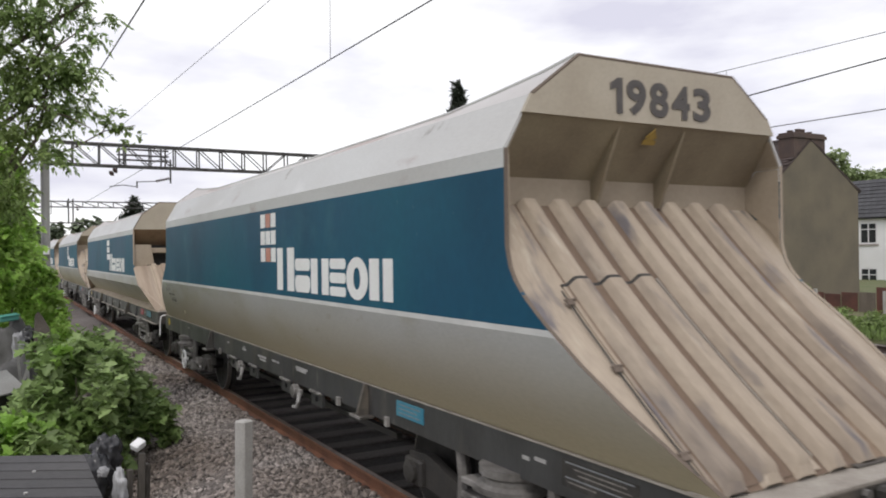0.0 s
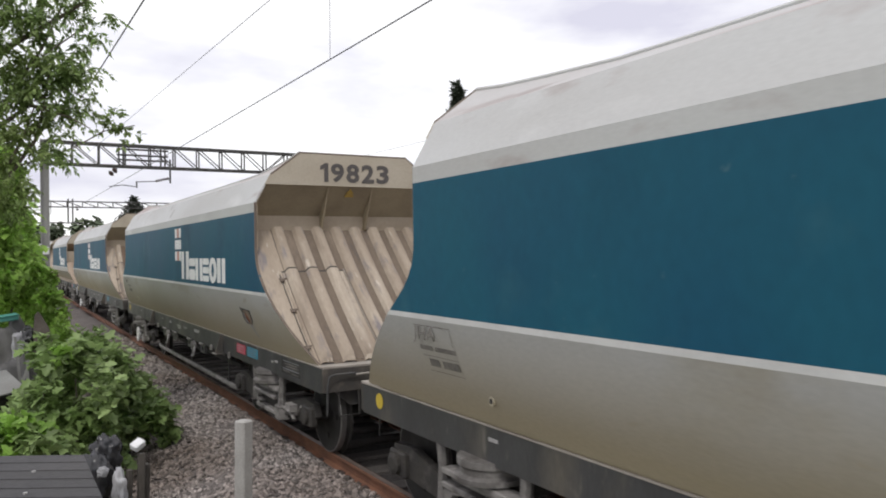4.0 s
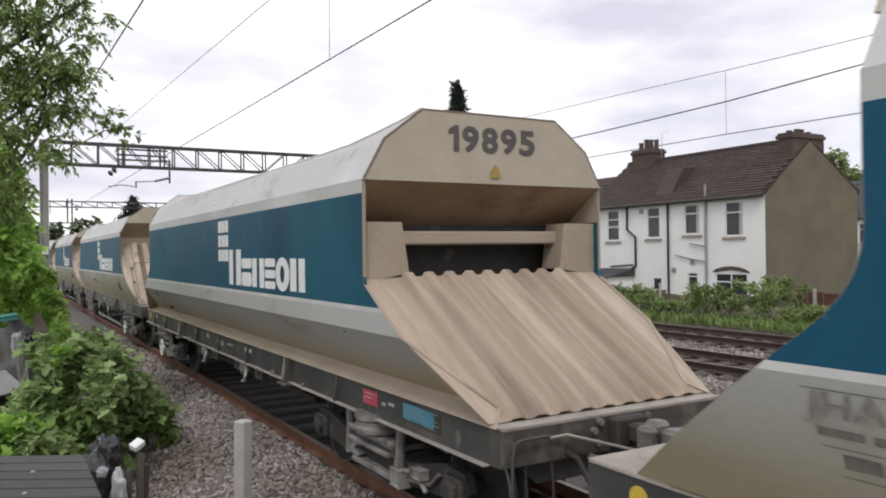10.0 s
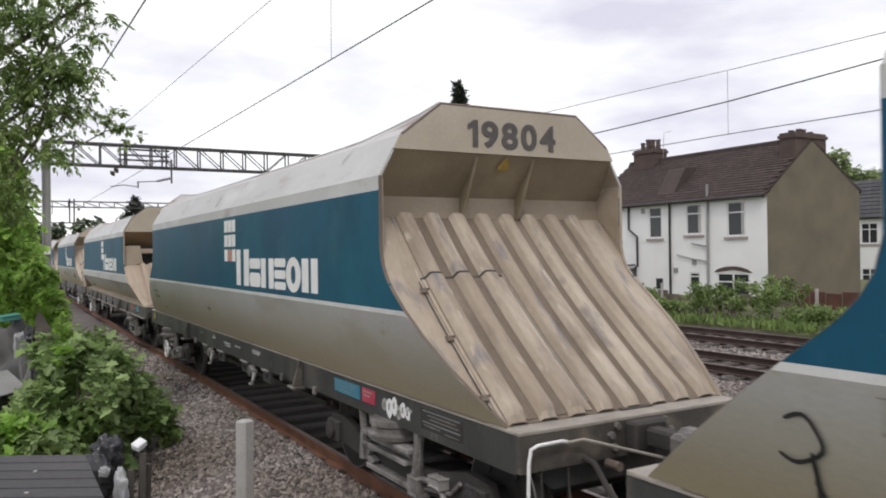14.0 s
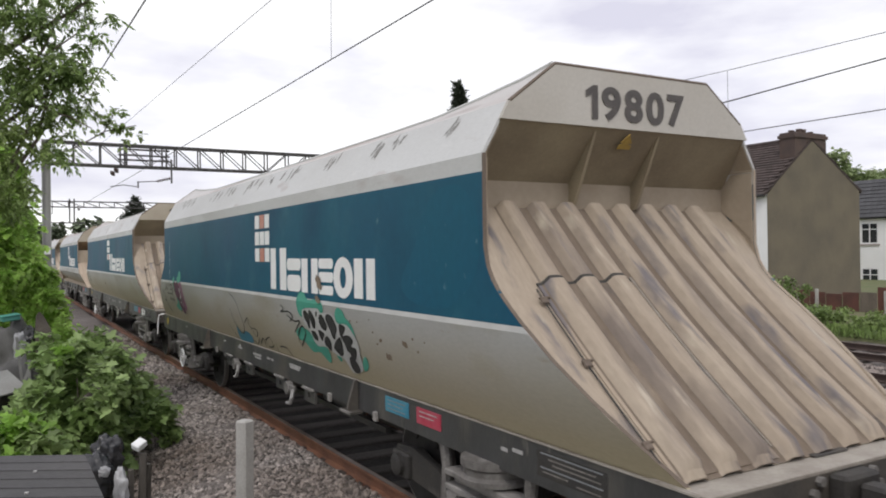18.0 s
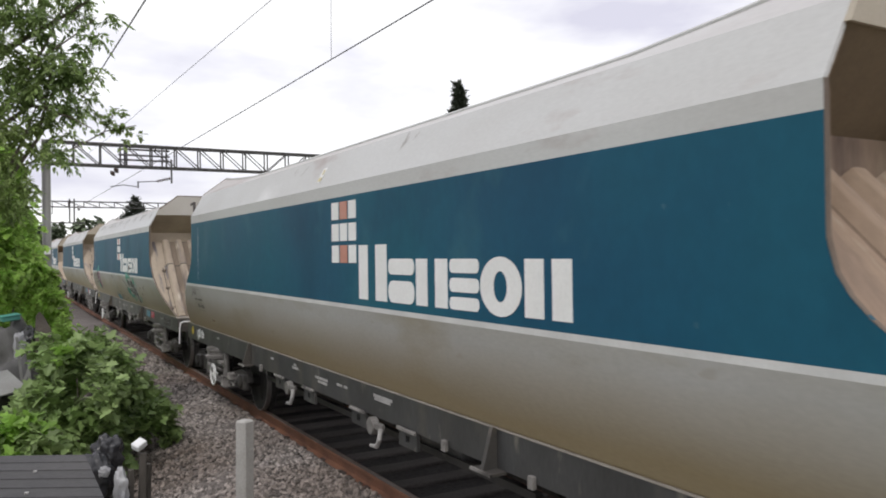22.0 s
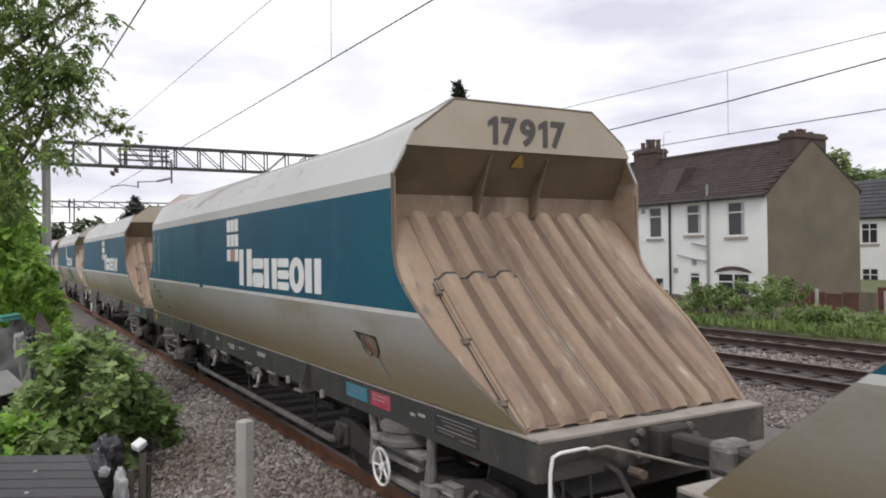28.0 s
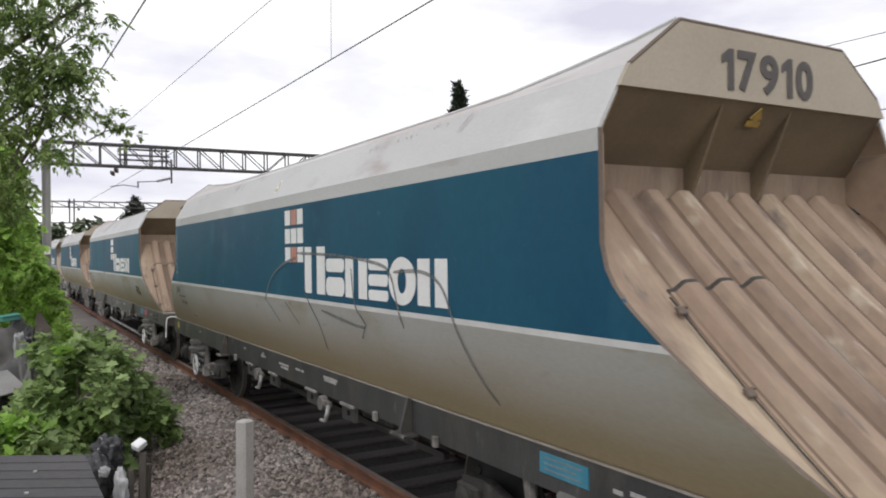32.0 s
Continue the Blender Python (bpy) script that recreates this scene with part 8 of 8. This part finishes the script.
def crumpled(name, centre, size, material, label, category, seed, squash=(1, 1, 1)):
    bm = bmesh.new()
    bmesh.ops.create_icosphere(bm, subdivisions=4, radius=1)
    for v in bm.verts:
        p = v.co.copy()
        k = 1 + 0.35 * noise.noise(p * 2.2 + Vector((seed, 0, 0))) + 0.16 * noise.noise(p * 5.0 + Vector((0, seed, 0))) + 0.09 * noise.noise(p * 11.0 + Vector((seed, seed, 0)))
        v.co = Vector((p.x * squash[0], p.y * squash[1], p.z * squash[2])) * k * size + Vector(centre)
    me = bpy.data.meshes.new(name)
    bm.to_mesh(me)
    bm.free()
    me.materials.append(material)
    me.shade_smooth()
    return tagged(new(name, me), label, category)


def clutter():
    for i, (x, y, z0, z1, w) in enumerate(((0.79, 5.55, -0.6, 1.0, 0.045), (0.72, 5.5, -0.6, 0.92, 0.035), (0.85, 5.7, -0.6, 0.90, 0.04))):
        p = thing("timber_post", "grey weathered timber fence post", "post", pose(x, y, 0, 2 * i - 2, 2 - i, 20 * i), "old fence posts")
        part("shaft", Geo().box((-w / 2, -w / 2, z0), (w / 2, w / 2, z1), ch=0.006), POST_DARK, p)
    t = thing("lamp_box", "small white plastic box on a post", "box", pose(0.80, 5.58, 1.06, 20, -24, 30))
    part("case", Geo().box((-0.042, -0.034, -0.024), (0.042, 0.034, 0.024), ch=0.006), UPVC, t)
    crumpled("plastic_sack", (0.52, 5.6, 0.86), 0.15, BAG_BLACK, "shiny black plastic sack on the rubbish heap", "sack", 3, (0.8, 0.8, 1.1))
    crumpled("plastic_sack", (0.45, 5.95, 0.62), 0.24, BAG_BLACK, "shiny black plastic sack on the rubbish heap", "sack", 9, (1, 1, 0.9))
    crumpled("plastic_sack", (0.62, 5.75, 0.98), 0.11, BAG_BLACK, "shiny black plastic sack on the rubbish heap", "sack", 21, (0.9, 0.8, 1.2))
    crumpled("plastic_sheet", (0.57, 5.5, 0.93), 0.045, BAG_WHITE, "pale crumpled plastic sheet on the rubbish heap", "plastic sheet", 23, (0.8, 0.6, 0.8))
    crumpled("plastic_sheet", (0.66, 5.4, 0.80), 0.10, BAG_WHITE, "pale crumpled plastic sheet on the rubbish heap", "plastic sheet", 5, (0.45, 0.6, 1.5))
    crumpled("plastic_sheet", (0.70, 5.3, 0.63), 0.10, BAG_WHITE, "pale crumpled plastic sheet on the rubbish heap", "plastic sheet", 6, (1.1, 0.8, 0.5))
    crumpled("compost_mound", (0.45, 5.9, -0.1), 0.62, BAG_BLACK, "mound of dark garden waste under black sheeting", "mound", 8, (0.9, 0.8, 1.0))
    # beyond the bush: tarpaulin, teal crate and boards
    slab = thing("stone_slab", "grey-brown pointed slab leaning on a rubbish heap", "slab", pose(0.58, 13.95, 0.86, -8, 0, 6))
    rim = [(-0.15, -0.7), (0.15, -0.7), (0.14, 0.18), (0.09, 0.36), (0.0, 0.54), (-0.06, 0.62), (-0.10, 0.56), (-0.12, 0.38)]
    part("slab", Geo().prism(rim, 1, -0.03, 0.03), SLAB, slab)
    crumpled("old_cloth", (0.23, 13.75, 0.90), 0.17, BAG_WHITE, "pale crumpled cloth hung over the rubbish heap", "cloth", 31, (0.5, 0.5, 1.7))
    crumpled("compost_mound", (0.24, 13.78, 0.1), 0.62, TARP, "mound of dark garden waste under a pale cloth", "mound", 33, (0.6, 0.55, 1.0))
    sheet = thing("loose_board", "pale grey sheet of board lying on the heap", "board", pose(-0.02, 12.9, 0.52, 18, -8, 20), "loose boards")
    part("board", Geo().box((-0.3, -0.35, -0.012), (0.22, 0.35, 0.012), ch=0.004), MAST, sheet)
    crumpled("garden_sack", (0.38, 14.1, 1.02), 0.2, BAG_BLACK, "dark plastic sack beside a leaning slab", "sack", 17, (0.8, 0.8, 1.0))
    crumpled("garden_sack", (0.0, 13.2, 0.22), 0.28, BAG_BLACK, "dark plastic sack under a grey board", "sack", 14, (0.9, 0.9, 0.95))
    crumpled("compost_mound", (0.2, 14.7, 0.25), 0.9, TARP, "mound of dark garden waste", "mound", 15, (0.55, 0.7, 1.1))
    c = thing("plastic_crate", "teal plastic crate on a heap", "crate", pose(0.10, 14.6, 1.36, 4, -6, 15))
    part("tub", Geo().box((-0.14, -0.1, -0.05), (0.14, 0.1, 0.03), ch=0.015), TEAL, c)
    part("rim", Geo().box((-0.15, -0.11, 0.03), (0.15, 0.11, 0.045), ch=0.004), TEAL, c)
    for i, (a, b) in enumerate((((0.28, 13.3, 0.1), (0.18, 13.35, 1.15)), ((0.36, 13.3, 0.1), (0.33, 13.4, 1.05)), ((0.1, 13.0, 0.05), (0.4, 13.1, 0.85)))):
        p = thing("loose_board", "pale weathered board leaning on the heap", "board", None, "loose boards")
        part("board", Geo().tube([a, b], 0.028, 4), MAST, p)


def far_fence():
    root = thing("garden_fence", "dark timber garden fence behind the scrub, red-brown in part", "fence")
    for i in range(46):
        y = 10 + i * 0.62
        red = y < 18.0
        top = (1.0 if y < 14.6 else 0.74 if red else 0.42) + (0.05 if red else 0.12) * math.sin(i * 1.7)
        part("board", Geo().box((25.4, y, -0.1), (25.44, y + 0.58, top)), RED_BOARD if red and i % 5 != 3 else TIMBER, root)
    for i in range(12):
        part("fence_post", Geo().box((25.3, 9.6 + i * 2.48, -0.1), (25.39, 9.7 + i * 2.48, 0.85), ch=0.01), CONCRETE, root)


concrete_post()
shed_roof()
clutter()
far_fence()


# ------------------------------------------------------------ what moves
TRAIN = [2.38, 5.10, 7.96, 10.66, 13.43, 16.02, 18.58, 21.25, 23.68, 26.18, 28.66, 31.12, 33.61, 35.92, 38.40, 40.70, 43.08, 45.37, 47.71, 49.72, 51.89, 53.91, 56.01, 57.94, 59.79, 61.84, 63.65, 65.42, 67.36, 69.15, 70.94, 72.73, 74.51, 76.28, 78.03, 79.83, 81.52, 83.15, 84.88, 86.53, 88.18, 89.83, 91.58, 93.12, 94.85, 96.34, 98.02, 99.61, 101.29, 102.94, 104.58, 106.22, 107.86, 109.50, 111.15, 112.75, 114.45, 116.10, 117.83, 119.51, 121.14, 122.81, 124.48, 126.16, 127.84]


def train_at(t):
    """How far along the track the rear of the wagon numbered 0 stands."""
    k = min(int(t / 0.5), len(TRAIN) - 2)
    u = t / 0.5 - k
    p0, p1 = TRAIN[max(k - 1, 0)], TRAIN[k]
    p2, p3 = TRAIN[k + 1], TRAIN[min(k + 2, len(TRAIN) - 1)]
    if k == 0:
        p0 = 2 * p1 - p2
    if k == len(TRAIN) - 2:
        p3 = 2 * p2 - p1
    return p1 + 0.5 * u * (p2 - p0 + u * (2 * p0 - 5 * p1 + 4 * p2 - p3 + u * (3 * (p1 - p2) + p3 - p0)))


SHIFT = {8: -0.14}


def motions():
    for n, w in wagons.items():
        off = -n * PITCH + SHIFT.get(n, 0.0)
        walk(w, [(0.5 * i, pose(LANE, train_at(0.5 * i) + off, 0)) for i in range(65)])
        sets = sorted((c for c in w.children if c.name.startswith("wheelset")), key=lambda c: c.location.y)
        for c, y in zip(sets, AXLES):
            rows = []
            for i in range(321):
                turn = math.degrees((train_at(0.1 * i) - TRAIN[0]) / 0.452)
                rows.append((0.1 * i, pose(0, y, 0.452, -turn)))
            walk(c, rows)


motions()
